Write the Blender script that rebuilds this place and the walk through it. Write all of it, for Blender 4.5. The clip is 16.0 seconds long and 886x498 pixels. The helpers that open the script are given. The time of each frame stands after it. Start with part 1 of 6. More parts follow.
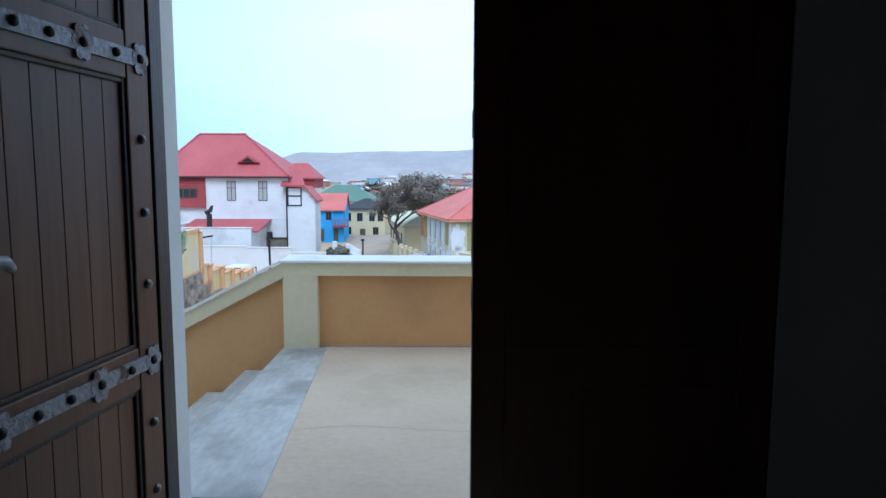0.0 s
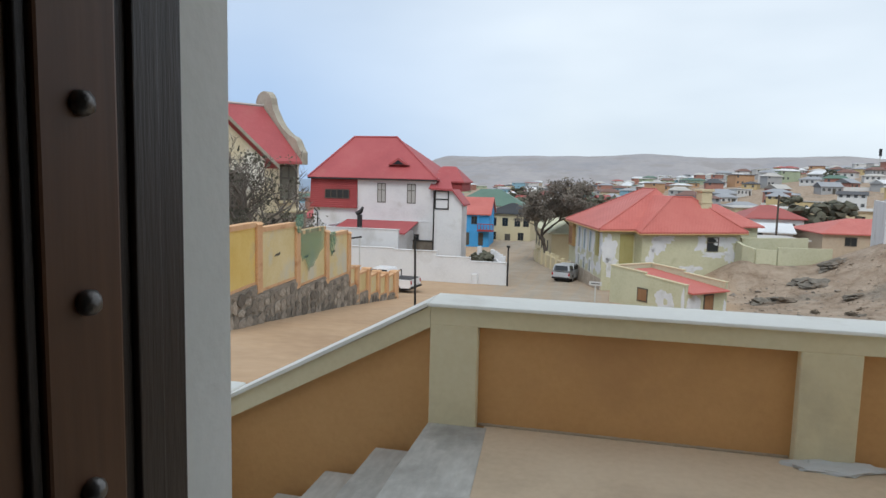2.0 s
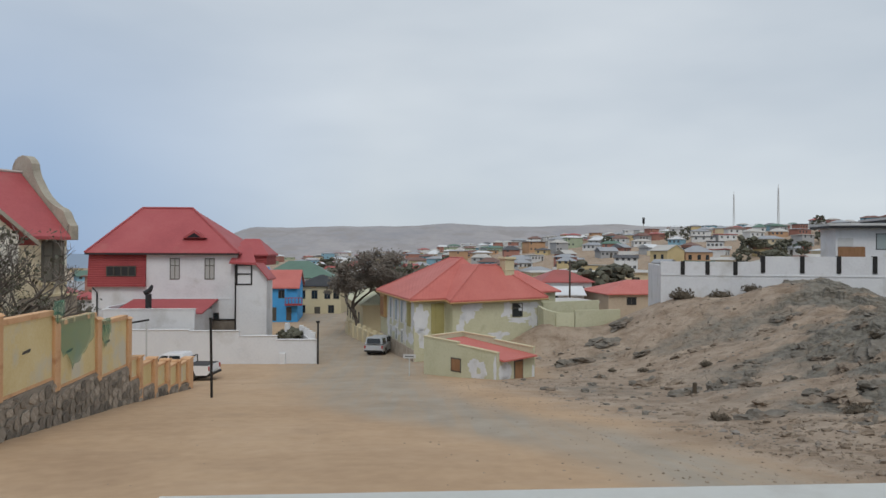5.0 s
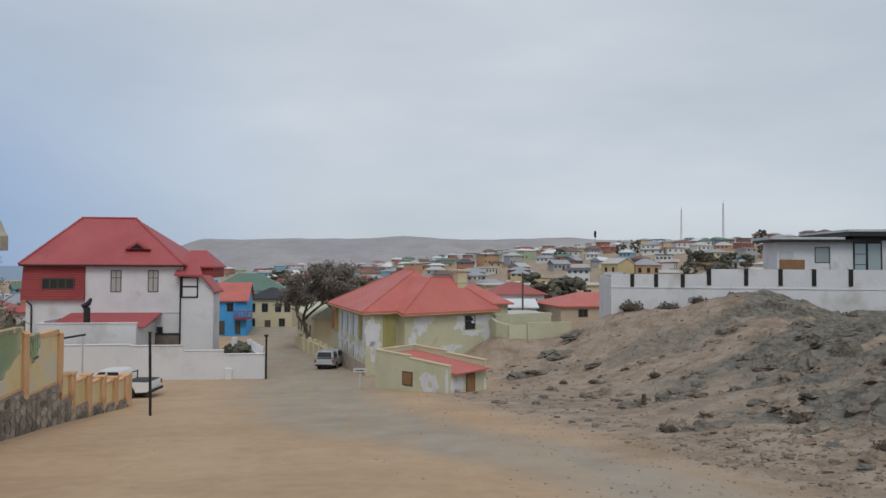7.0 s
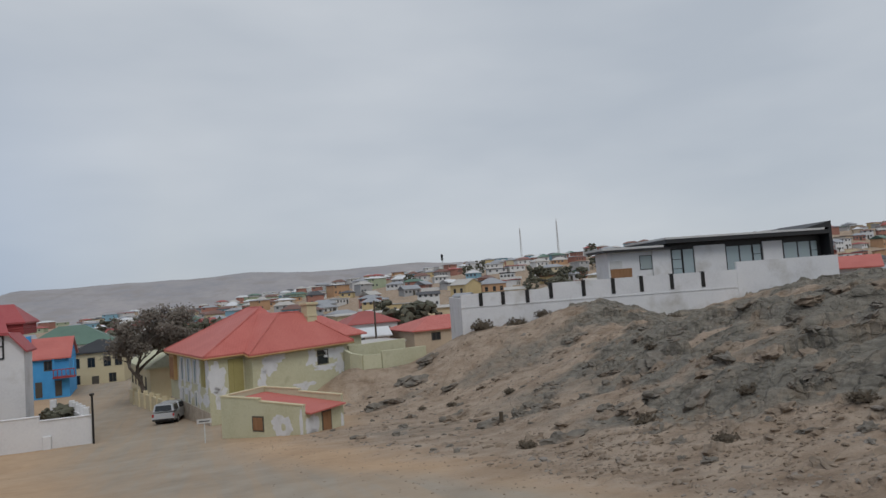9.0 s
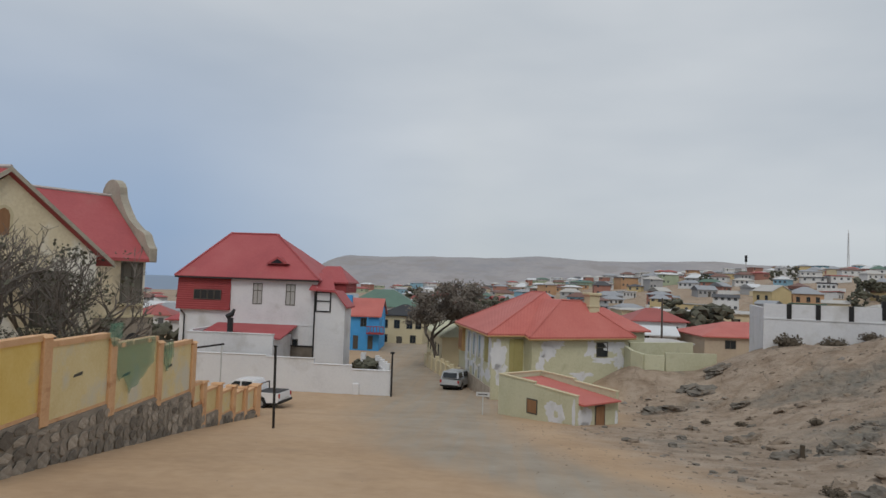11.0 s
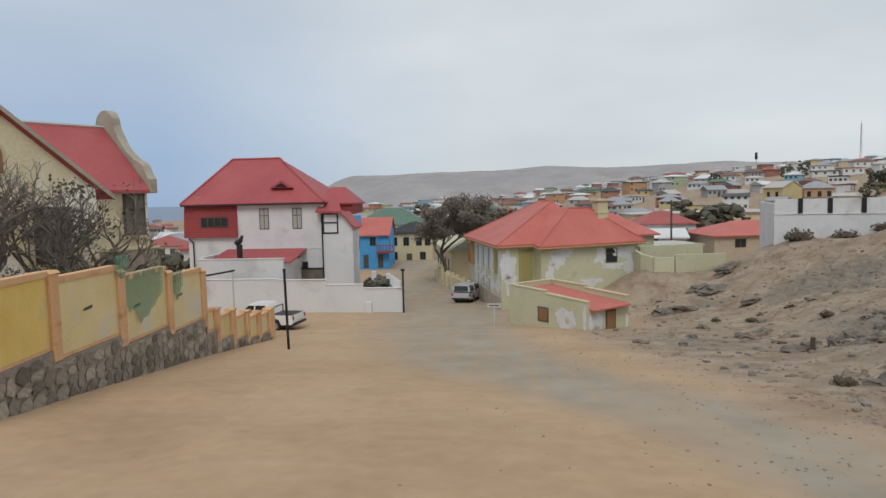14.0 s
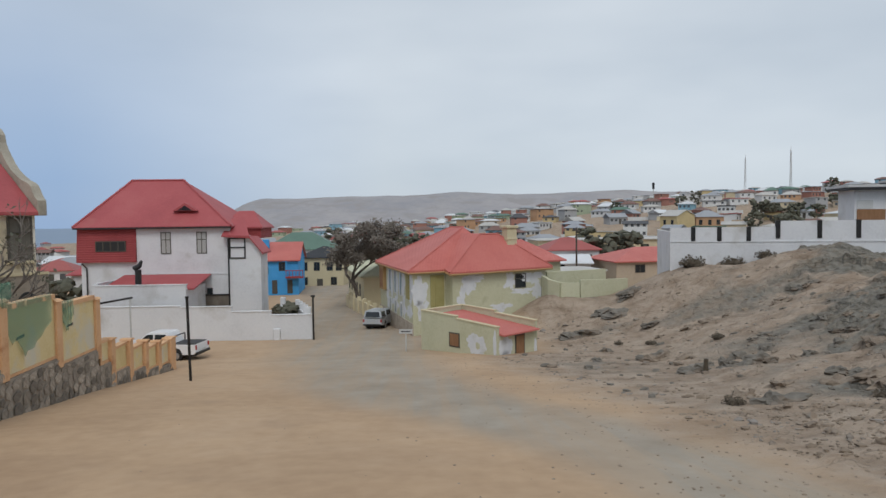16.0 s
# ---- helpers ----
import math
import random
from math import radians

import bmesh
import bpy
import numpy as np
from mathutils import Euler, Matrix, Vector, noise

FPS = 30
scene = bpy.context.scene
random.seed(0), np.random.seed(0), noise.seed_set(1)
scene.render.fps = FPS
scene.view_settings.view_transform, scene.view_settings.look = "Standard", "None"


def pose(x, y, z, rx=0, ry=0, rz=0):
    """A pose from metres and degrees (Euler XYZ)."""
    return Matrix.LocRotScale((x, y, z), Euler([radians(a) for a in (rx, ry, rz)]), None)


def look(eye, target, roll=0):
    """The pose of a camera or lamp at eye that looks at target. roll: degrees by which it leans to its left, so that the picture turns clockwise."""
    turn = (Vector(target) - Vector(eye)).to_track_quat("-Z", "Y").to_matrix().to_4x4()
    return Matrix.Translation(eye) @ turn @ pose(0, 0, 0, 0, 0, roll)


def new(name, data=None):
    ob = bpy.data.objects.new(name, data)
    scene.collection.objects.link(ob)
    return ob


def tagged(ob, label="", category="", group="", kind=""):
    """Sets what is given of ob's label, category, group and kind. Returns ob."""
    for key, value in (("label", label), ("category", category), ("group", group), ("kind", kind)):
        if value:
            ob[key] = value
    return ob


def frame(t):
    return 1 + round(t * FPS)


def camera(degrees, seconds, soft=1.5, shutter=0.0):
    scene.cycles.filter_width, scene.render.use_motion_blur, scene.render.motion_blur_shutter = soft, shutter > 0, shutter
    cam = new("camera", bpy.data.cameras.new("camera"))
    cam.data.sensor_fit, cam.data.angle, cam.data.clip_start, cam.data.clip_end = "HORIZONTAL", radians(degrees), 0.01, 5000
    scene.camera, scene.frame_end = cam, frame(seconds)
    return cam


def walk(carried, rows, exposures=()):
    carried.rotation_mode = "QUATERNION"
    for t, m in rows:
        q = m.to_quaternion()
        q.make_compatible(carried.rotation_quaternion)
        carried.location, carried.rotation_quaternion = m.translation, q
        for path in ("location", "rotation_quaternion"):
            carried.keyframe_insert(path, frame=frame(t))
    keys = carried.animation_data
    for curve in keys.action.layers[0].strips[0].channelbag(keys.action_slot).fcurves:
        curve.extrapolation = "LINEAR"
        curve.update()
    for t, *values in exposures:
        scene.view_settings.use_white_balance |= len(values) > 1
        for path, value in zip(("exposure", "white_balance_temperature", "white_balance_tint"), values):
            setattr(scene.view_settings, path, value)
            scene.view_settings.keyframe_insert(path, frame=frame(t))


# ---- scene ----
cam = camera(67.9, 16.0)
PATH = [
    (0, (0.113, 0.638, 1.474), (0.100, 2.626, 1.258), 0.2),
    (0.5, (0.014, 1.010, 1.530), (-0.184, 2.980, 1.245), -2.9),
    (1, (-0.060, 1.455, 1.555), (-0.570, 3.370, 1.294), 0.8),
    (1.5, (-0.223, 1.871, 1.549), (-0.623, 3.82, 1.347), 1.5),
    (2, (-0.348, 2.329, 1.52), (-0.789, 4.269, 1.311), 1.4),
    (2.5, (-0.411, 2.762, 1.541), (-0.823, 4.709, 1.338), 1.4),
    (3, (-0.569, 3.186, 1.558), (-0.842, 5.153, 1.319), -2.2),
    (3.5, (-0.549, 3.463, 1.585), (-0.825, 5.434, 1.391), -1.5),
    (4, (-0.435, 3.805, 1.621), (-0.663, 5.788, 1.502), -1.1),
    (4.5, (-0.464, 4.006, 1.64), (-0.43, 6.006, 1.625), 0.1),
    (7, (-0.235, 4.518, 1.599), (0.023, 6.501, 1.649), 0.3),
    (7.5, (-0.08, 4.64, 1.587), (0.361, 6.589, 1.678), 0.4),
    (8, (-0.037, 4.905, 1.571), (0.59, 6.802, 1.663), -1.8),
    (8.2, (-0.017, 4.994, 1.57), (0.7, 6.857, 1.694), -4.3),
    (10.5, (0.176, 5.772, 1.669), (0.558, 7.733, 1.772), -2.0),
    (11, (0.33, 5.881, 1.689), (0.179, 7.873, 1.791), 2.0),
    (11.5, (0.255, 5.937, 1.718), (-0.107, 7.901, 1.823), -2.6),
    (12, (0.164, 5.917, 1.732), (-0.176, 7.887, 1.802), -2.3),
    (12.5, (0.226, 5.954, 1.734), (0.031, 7.943, 1.803), -1.0),
    (13, (0.218, 6.006, 1.705), (0.083, 8.001, 1.737), -0.9),
    (13.5, (0.342, 6.178, 1.647), (0.141, 8.166, 1.572), -0.0),
    (14, (0.452, 6.292, 1.615), (0.278, 8.278, 1.461), -1.3),
    (14.5, (0.452, 6.147, 1.67), (0.358, 8.137, 1.499), -0.9),
    (15, (0.478, 6.169, 1.676), (0.464, 8.164, 1.533), -0.4),
    (15.5, (0.405, 6.175, 1.685), (0.503, 8.169, 1.564), -0.3),
    (16, (0.459, 6.288, 1.696), (0.553, 8.284, 1.612), -0.7),
]
walk(cam, [(t, look(eye, target, roll)) for t, eye, target, roll in PATH],
     [(0.0, 0.85, 4900, 5), (0.5, 0.85, 5150, 6), (1.0, 0.65, 5550, 8), (1.5, 0.45, 5900, 8), (2.0, 0.35, 6150, 8), (2.7, 0.17, 6450, 8), (3.6, 0.12, 6550, 9), (4.5, -0.02, 6350, 9),
      (7.0, -0.14, 6250, 10), (7.4, -0.27, 6270, 10), (8.0, -0.28, 6300, 11), (10.5, -0.36, 6400, 11), (11.0, -0.24, 6450, 10), (11.5, -0.2, 6450, 10), (12.5, -0.22, 6450, 9), (13.6, -0.02, 6550, 9), (14.6, 0.03, 6500, 9), (16.0, -0.05, 6200, 9)])

# ---- light ----
world = bpy.data.worlds.new("overcast_sky")
scene.world = world
world.use_nodes = True
SUN_ELEV, SUN_TURN = 52, 180


def sky():
    t = world.node_tree
    n, l = t.nodes, t.links
    n.clear()
    out = n.new("ShaderNodeOutputWorld")
    bg = n.new("ShaderNodeBackground")
    clear = n.new("ShaderNodeTexSky")
    clear.sky_type, clear.sun_disc = "NISHITA", False
    clear.sun_elevation, clear.sun_rotation = radians(SUN_ELEV), radians(SUN_TURN)
    dim = n.new("ShaderNodeVectorMath")
    dim.operation = "SCALE"
    dim.inputs["Scale"].default_value = 0.12
    l.new(clear.outputs[0], dim.inputs[0])
    co = n.new("ShaderNodeTexCoord")
    flat = n.new("ShaderNodeMapping")
    flat.inputs["Scale"].default_value = (1.6, 1.6, 5.0)
    l.new(co.outputs["Generated"], flat.inputs[0])
    cloud = n.new("ShaderNodeTexNoise")
    cloud.inputs["Scale"].default_value, cloud.inputs["Detail"].default_value = 1.3, 4
    cloud.inputs["Roughness"].default_value = 0.45
    l.new(flat.outputs[0], cloud.inputs[0])
    grey = n.new("ShaderNodeValToRGB")
    e = grey.color_ramp.elements
    e[0].position, e[0].color = 0.3, (0.56, 0.61, 0.66, 1)
    e[1].position, e[1].color = 0.7, (0.73, 0.765, 0.79, 1)
    l.new(cloud.outputs[0], grey.inputs[0])
    # thinner cloud with bluer air low over the sea, towards -x
    sep = n.new("ShaderNodeSeparateXYZ")
    l.new(co.outputs["Generated"], sep.inputs[0])
    west = n.new("ShaderNodeMapRange")
    west.inputs[1].default_value, west.inputs[2].default_value = -0.04, -0.46
    l.new(sep.outputs[0], west.inputs[0])
    low = n.new("ShaderNodeMapRange")
    low.inputs[1].default_value, low.inputs[2].default_value = 0.40, 0.06
    l.new(sep.outputs[2], low.inputs[0])
    both = n.new("ShaderNodeMath")
    both.operation = "MULTIPLY"
    l.new(west.outputs[0], both.inputs[0])
    l.new(low.outputs[0], both.inputs[1])
    thin = n.new("ShaderNodeMix")
    thin.data_type = "RGBA"
    l.new(both.outputs[0], thin.inputs["Factor"])
    l.new(grey.outputs[0], thin.inputs[6])
    thin.inputs[7].default_value = (0.32, 0.44, 0.64, 1)
    mix = n.new("ShaderNodeMix")
    mix.data_type = "RGBA"
    mix.inputs["Factor"].default_value = 0.93
    l.new(dim.outputs[0], mix.inputs[6])
    l.new(thin.outputs[2], mix.inputs[7])
    l.new(mix.outputs[2], bg.inputs[0])
    l.new(bg.outputs[0], out.inputs[0])


sky()
sun = new("sun", bpy.data.lights.new("sun", "SUN"))
sun.data.energy, sun.data.angle, sun.data.color = 1.2, radians(25), (1.0, 0.96, 0.9)
sun.matrix_world = look((0, 0, 60), (0.0, 1.0, 60 - 1.28))


# ---- materials ----
def material(name, colors, rough=0.85, scale=1.0, fine=18.0, bump=0.25, metal=0.0, spread=0.6, stain=None, patch=None, stretch=(1, 1, 1), wave=None, detail=6, each=0.0):
    """A surface with colour varied at two scales, an optional stain colour, and fine relief."""
    m = bpy.data.materials.new(name)
    m.use_nodes = True
    n, l = m.node_tree.nodes, m.node_tree.links
    b = n["Principled BSDF"]
    b.inputs["Roughness"].default_value, b.inputs["Metallic"].default_value = rough, metal
    co = n.new("ShaderNodeTexCoord")
    mp = n.new("ShaderNodeMapping")
    mp.inputs["Scale"].default_value = stretch
    l.new(co.outputs["Object"], mp.inputs[0])
    big = n.new("ShaderNodeTexNoise")
    big.inputs["Scale"].default_value, big.inputs["Detail"].default_value = scale, detail
    big.inputs["Roughness"].default_value = 0.6
    small = n.new("ShaderNodeTexNoise")
    small.inputs["Scale"].default_value, small.inputs["Detail"].default_value = fine, 4
    for t in (big, small):
        l.new(mp.outputs[0], t.inputs[0])
    add = n.new("ShaderNodeMath")
    add.operation = "MULTIPLY_ADD"
    l.new(small.outputs[0], add.inputs[0])
    add.inputs[1].default_value = 0.45
    l.new(big.outputs[0], add.inputs[2])
    ramp = n.new("ShaderNodeValToRGB")
    els = ramp.color_ramp.elements
    while len(els) < len(colors):
        els.new(0.5)
    for i, c in enumerate(colors):
        els[i].position = 0.72 + (i / max(1, len(colors) - 1) - 0.5) * spread
        els[i].color = (*c, 1)
    l.new(add.outputs[0], ramp.inputs[0])
    col = ramp.outputs[0]
    for layer in (stain, patch):
        if layer:
            c, sc, lo, hi = layer
            t = n.new("ShaderNodeTexNoise")
            t.inputs["Scale"].default_value, t.inputs["Detail"].default_value = sc, 7
            t.inputs["Roughness"].default_value = 0.62
            l.new(co.outputs["Object"], t.inputs[0])
            r = n.new("ShaderNodeMapRange")
            r.inputs[1].default_value, r.inputs[2].default_value = lo, hi
            l.new(t.outputs[0], r.inputs[0])
            mx = n.new("ShaderNodeMix")
            mx.data_type = "RGBA"
            l.new(r.outputs[0], mx.inputs["Factor"])
            l.new(col, mx.inputs[6])
            mx.inputs[7].default_value = (*c, 1)
            col = mx.outputs[2]
    if each:
        info = n.new("ShaderNodeObjectInfo")
        r = n.new("ShaderNodeMapRange")
        r.inputs[3].default_value, r.inputs[4].default_value = 1 - each, 1 + each
        l.new(info.outputs["Random"], r.inputs[0])
        hs = n.new("ShaderNodeHueSaturation")
        l.new(r.outputs[0], hs.inputs["Value"])
        l.new(col, hs.inputs["Color"])
        col = hs.outputs[0]
    l.new(col, b.inputs["Base Color"])
    bp = n.new("ShaderNodeBump")
    bp.inputs["Strength"].default_value, bp.inputs["Distance"].default_value = bump, 0.03
    l.new(add.outputs[0], bp.inputs["Height"])
    if wave:
        w = n.new("ShaderNodeTexWave")
        w.wave_profile, w.bands_direction = "SIN", wave[0]
        w.inputs["Scale"].default_value = wave[1]
        l.new(co.outputs["Object"], w.inputs[0])
        b2 = n.new("ShaderNodeBump")
        b2.inputs["Strength"].default_value, b2.inputs["Distance"].default_value = 0.6, 0.03
        l.new(w.outputs[1], b2.inputs["Height"])
        l.new(bp.outputs[0], b2.inputs["Normal"])
        l.new(b2.outputs[0], b.inputs["Normal"])
    else:
        l.new(bp.outputs[0], b.inputs["Normal"])
    return m


def glass(name, tint=(0.02, 0.025, 0.03)):
    m = bpy.data.materials.new(name)
    m.use_nodes = True
    b = m.node_tree.nodes["Principled BSDF"]
    b.inputs["Base Color"].default_value = (*tint, 1)
    b.inputs["Roughness"].default_value = 0.08
    return m


M_SHUTTER = material("weathered_shutter", [(0.10, 0.092, 0.075), (0.15, 0.14, 0.115)], 0.85, 2.0, 18, 0.3)
M_SCREE = material("scree", [(0.125, 0.093, 0.067), (0.225, 0.174, 0.127), (0.33, 0.265, 0.203)], 0.95, 0.9, 6.0, 0.6, stain=((0.25, 0.225, 0.20), 0.6, 0.5, 0.6))
M_ROCK = material("rock", [(0.085, 0.074, 0.062), (0.165, 0.147, 0.122), (0.245, 0.218, 0.182)], 0.92, 0.5, 4.0, 1.0, spread=0.5,
                  stain=((0.21, 0.128, 0.073), 0.35, 0.52, 0.64), patch=((0.165, 0.155, 0.135), 0.2, 0.52, 0.64), stretch=(1, 1, 2.4))
M_STONE = material("rubble_stone", [(0.19, 0.158, 0.128), (0.275, 0.235, 0.19), (0.36, 0.315, 0.26)], 0.9, 1.6, 14, 0.7, each=0.5)
M_MORTAR = material("mortar", [(0.24, 0.205, 0.163), (0.33, 0.285, 0.232)], 0.95, 2.0, 20, 0.5)
M_WHITE = material("white_limewash", [(0.54, 0.54, 0.55), (0.64, 0.64, 0.65), (0.69, 0.69, 0.69)], 0.9, 0.35, 6, 0.15, stain=((0.44, 0.42, 0.39), 0.3, 0.54, 0.76))
M_CREAMCAP = material("cream_paint", [(0.64, 0.56, 0.355), (0.71, 0.63, 0.415), (0.75, 0.68, 0.48)], 0.75, 1.2, 25, 0.12, stain=((0.50, 0.44, 0.30), 0.9, 0.58, 0.8))
M_OCHRE = material("ochre_paint", [(0.52, 0.282, 0.108), (0.58, 0.325, 0.128), (0.62, 0.355, 0.148)], 0.7, 1.0, 30, 0.10, stain=((0.47, 0.255, 0.108), 0.8, 0.52, 0.78))
M_CAPTOP = material("cap_top_paint", [(0.74, 0.73, 0.67), (0.82, 0.81, 0.76)], 0.7, 2.0, 30, 0.1, stain=((0.6, 0.56, 0.5), 1.3, 0.6, 0.8))
M_LANDING = material("screed", [(0.50, 0.385, 0.262), (0.60, 0.472, 0.33), (0.66, 0.535, 0.388)], 0.7, 0.8, 22, 0.12, stain=((0.45, 0.345, 0.245), 0.7, 0.52, 0.72))
M_MARBLE = material("grey_marble", [(0.33, 0.315, 0.285), (0.46, 0.445, 0.41), (0.61, 0.595, 0.555)], 0.6, 2.2, 24, 0.2, spread=0.45, stretch=(1, 0.35, 1), stain=((0.30, 0.285, 0.26), 1.6, 0.5, 0.66))
M_JAMB = material("grey_plaster", [(0.70, 0.70, 0.655), (0.78, 0.78, 0.74)], 0.85, 1.5, 30, 0.15)
M_DOOR = material("dark_stained_wood", [(0.065, 0.027, 0.011), (0.115, 0.048, 0.019), (0.17, 0.073, 0.031)], 0.45, 1.2, 9, 0.05, stretch=(4, 4, 0.3))
M_FRAME = material("door_frame_wood", [(0.012, 0.008, 0.006), (0.035, 0.022, 0.016)], 0.5, 1.4, 30, 0.2, stretch=(5, 5, 0.35))
M_IRON = material("worn_iron", [(0.10, 0.10, 0.11), (0.32, 0.33, 0.36), (0.45, 0.46, 0.5)], 0.5, 9, 60, 0.4, metal=0.35, stain=((0.09, 0.06, 0.05), 9.0, 0.5, 0.6))
M_DARKMETAL = material("dark_metal", [(0.012, 0.012, 0.013), (0.035, 0.032, 0.03)], 0.55, 3, 30, 0.2, metal=0.4)
M_STUD = material("domed_iron_stud", [(0.10, 0.09, 0.085), (0.20, 0.19, 0.18)], 0.32, 20, 80, 0.15, metal=0.75)
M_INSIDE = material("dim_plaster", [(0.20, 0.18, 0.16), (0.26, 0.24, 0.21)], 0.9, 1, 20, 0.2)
M_RED = material("red_corrugated_roof", [(0.29, 0.050, 0.055), (0.36, 0.068, 0.072), (0.40, 0.095, 0.095)], 0.6, 0.3, 7, 0.12, stain=((0.36, 0.10, 0.09), 0.5, 0.6, 0.8))
M_REDTILE = material("red_tile_hanging", [(0.22, 0.028, 0.03), (0.28, 0.04, 0.042), (0.33, 0.055, 0.055)], 0.7, 0.5, 8, 0.2, wave=("Z", 1.6))
M_ORANGERED = material("orange_red_roof", [(0.43, 0.105, 0.085), (0.50, 0.135, 0.11), (0.54, 0.165, 0.135)], 0.6, 0.4, 7, 0.12, wave=("X", 2.6))
M_RIDGE = material("pale_ridge_cap", [(0.42, 0.38, 0.36), (0.52, 0.48, 0.46)], 0.7, 1, 12, 0.1)
M_CREAMWALL = material("weathered_cream_plaster", [(0.55, 0.46, 0.30), (0.66, 0.575, 0.40), (0.72, 0.65, 0.49)], 0.9, 0.5, 8, 0.2, stain=((0.31, 0.26, 0.19), 0.40, 0.50, 0.66), patch=((0.74, 0.71, 0.62), 0.30, 0.50, 0.58))
M_YELLOW = material("yellow_paint", [(0.66, 0.45, 0.11), (0.72, 0.52, 0.16), (0.76, 0.58, 0.22)], 0.8, 0.7, 12, 0.12, stain=((0.58, 0.45, 0.22), 0.7, 0.58, 0.76))
M_PALEYELLOW = material("pale_yellow_paint", [(0.62, 0.48, 0.22), (0.70, 0.57, 0.30), (0.74, 0.63, 0.38)], 0.85, 0.7, 12, 0.12, stain=((0.62, 0.57, 0.45), 0.6, 0.52, 0.66))
M_PEACH = material("peach_paint", [(0.56, 0.31, 0.155), (0.65, 0.39, 0.21), (0.69, 0.45, 0.27)], 0.8, 1.0, 14, 0.15, stain=((0.45, 0.22, 0.10), 1.2, 0.56, 0.7))
M_RUSTRED = material("bare_red_brick", [(0.36, 0.12, 0.05), (0.47, 0.18, 0.08)], 0.9, 3.0, 20, 0.4)
M_CEMENT = material("grey_cement_render", [(0.21, 0.20, 0.19), (0.31, 0.30, 0.285), (0.38, 0.37, 0.35)], 0.95, 0.5, 9, 0.25, stain=((0.20, 0.185, 0.17), 0.8, 0.54, 0.64))
M_MUD = material("brown_cement_render", [(0.13, 0.105, 0.085), (0.19, 0.155, 0.125)], 0.95, 0.6, 9, 0.3)
M_BARE = material("bare_white_plaster", [(0.55, 0.56, 0.58), (0.63, 0.64, 0.66), (0.68, 0.69, 0.70)], 0.95, 1.2, 10, 0.2, stain=((0.45, 0.45, 0.40), 0.9, 0.55, 0.75))
M_GREENPLAIN = material("pale_green_plaster", [(0.42, 0.41, 0.27), (0.51, 0.50, 0.35), (0.56, 0.55, 0.41)], 0.9, 0.5, 8, 0.15, stain=((0.37, 0.36, 0.23), 0.5, 0.56, 0.72))
M_OLIVE = material("olive_plaster", [(0.28, 0.25, 0.09), (0.36, 0.32, 0.14)], 0.9, 0.6, 9, 0.2)
M_BOARD = material("raw_board", [(0.20, 0.10, 0.045), (0.30, 0.16, 0.08)], 0.85, 2, 20, 0.2, stretch=(3, 3, 0.5))
M_PLYWOOD = material("ochre_shutter", [(0.33, 0.20, 0.08), (0.42, 0.27, 0.12)], 0.8, 2, 20, 0.2)
M_BLUE = material("bright_blue_paint", [(0.045, 0.25, 0.55), (0.06, 0.31, 0.64), (0.09, 0.36, 0.68)], 0.8, 0.4, 8, 0.1)
M_GABLE = material("weathered_grey_plaster", [(0.27, 0.24, 0.195), (0.37, 0.335, 0.27), (0.45, 0.41, 0.34)], 0.9, 0.6, 9, 0.25, stain=((0.24, 0.21, 0.18), 0.7, 0.55, 0.72))
M_STREETLEAF = material("dusty_brown_foliage", [(0.115, 0.096, 0.079), (0.165, 0.141, 0.116), (0.215, 0.188, 0.155)], 0.9, 1.5, 10, 0.1)
M_CREAMFAR = material("cream_house_paint", [(0.50, 0.43, 0.27), (0.60, 0.53, 0.36)], 0.9, 0.4, 8, 0.1)
M_SLATE = material("dark_roof", [(0.018, 0.02, 0.024), (0.035, 0.037, 0.042)], 0.7, 0.6, 8, 0.2)
M_WINDOW = glass("window_glass")
M_DIMGLASS = glass("modern_glass", (0.30, 0.35, 0.35))
# town panes are greyed in colour to imitate haze over dark windows
M_TOWNGLASS = glass("haze_greyed_town_glass", (0.09, 0.095, 0.10))
# pale reflection of this glazing is put into its base colour
M_PALEGLASS = glass("glass_painted_reflection", (0.33, 0.40, 0.42))
M_CURTAIN = glass("curtained_glass", (0.40, 0.40, 0.38))
M_JOINT = material("dirty_joint", [(0.35, 0.28, 0.205), (0.44, 0.36, 0.27)], 0.95, 6, 30, 0.3)
M_WINFRAME = material("dark_window_frame", [(0.05, 0.045, 0.035), (0.09, 0.08, 0.065)], 0.6, 4, 30, 0.1)
M_WINPALE = material("pale_window_frame", [(0.5, 0.5, 0.48), (0.6, 0.6, 0.58)], 0.6, 4, 30, 0.1)
M_BLACK = material("black_paint", [(0.010, 0.010, 0.011), (0.022, 0.022, 0.024)], 0.5, 3, 30, 0.1)
M_CONCRETE = material("concrete_coping", [(0.45, 0.45, 0.44), (0.56, 0.56, 0.55)], 0.85, 1, 12, 0.15)
M_BARK = material("grey_bark", [(0.055, 0.043, 0.035), (0.11, 0.09, 0.073)], 0.95, 3, 30, 0.6)
M_LEAF = material("dusty_leaves", [(0.052, 0.053, 0.036), (0.088, 0.086, 0.058), (0.125, 0.118, 0.082)], 0.8, 1.5, 10, 0.1)
M_TWIG = material("dry_twigs", [(0.13, 0.11, 0.095), (0.20, 0.175, 0.15)], 0.9, 2, 12, 0.1)
M_BUSH = material("dry_scrub", [(0.06, 0.047, 0.032), (0.11, 0.086, 0.06)], 0.95, 3, 20, 0.3)
M_NET = material("green_shade_net", [(0.11, 0.31, 0.21), (0.18, 0.40, 0.28)], 0.8, 3, 30, 0.2)
M_NET.node_tree.nodes["Principled BSDF"].inputs["Alpha"].default_value = 0.27
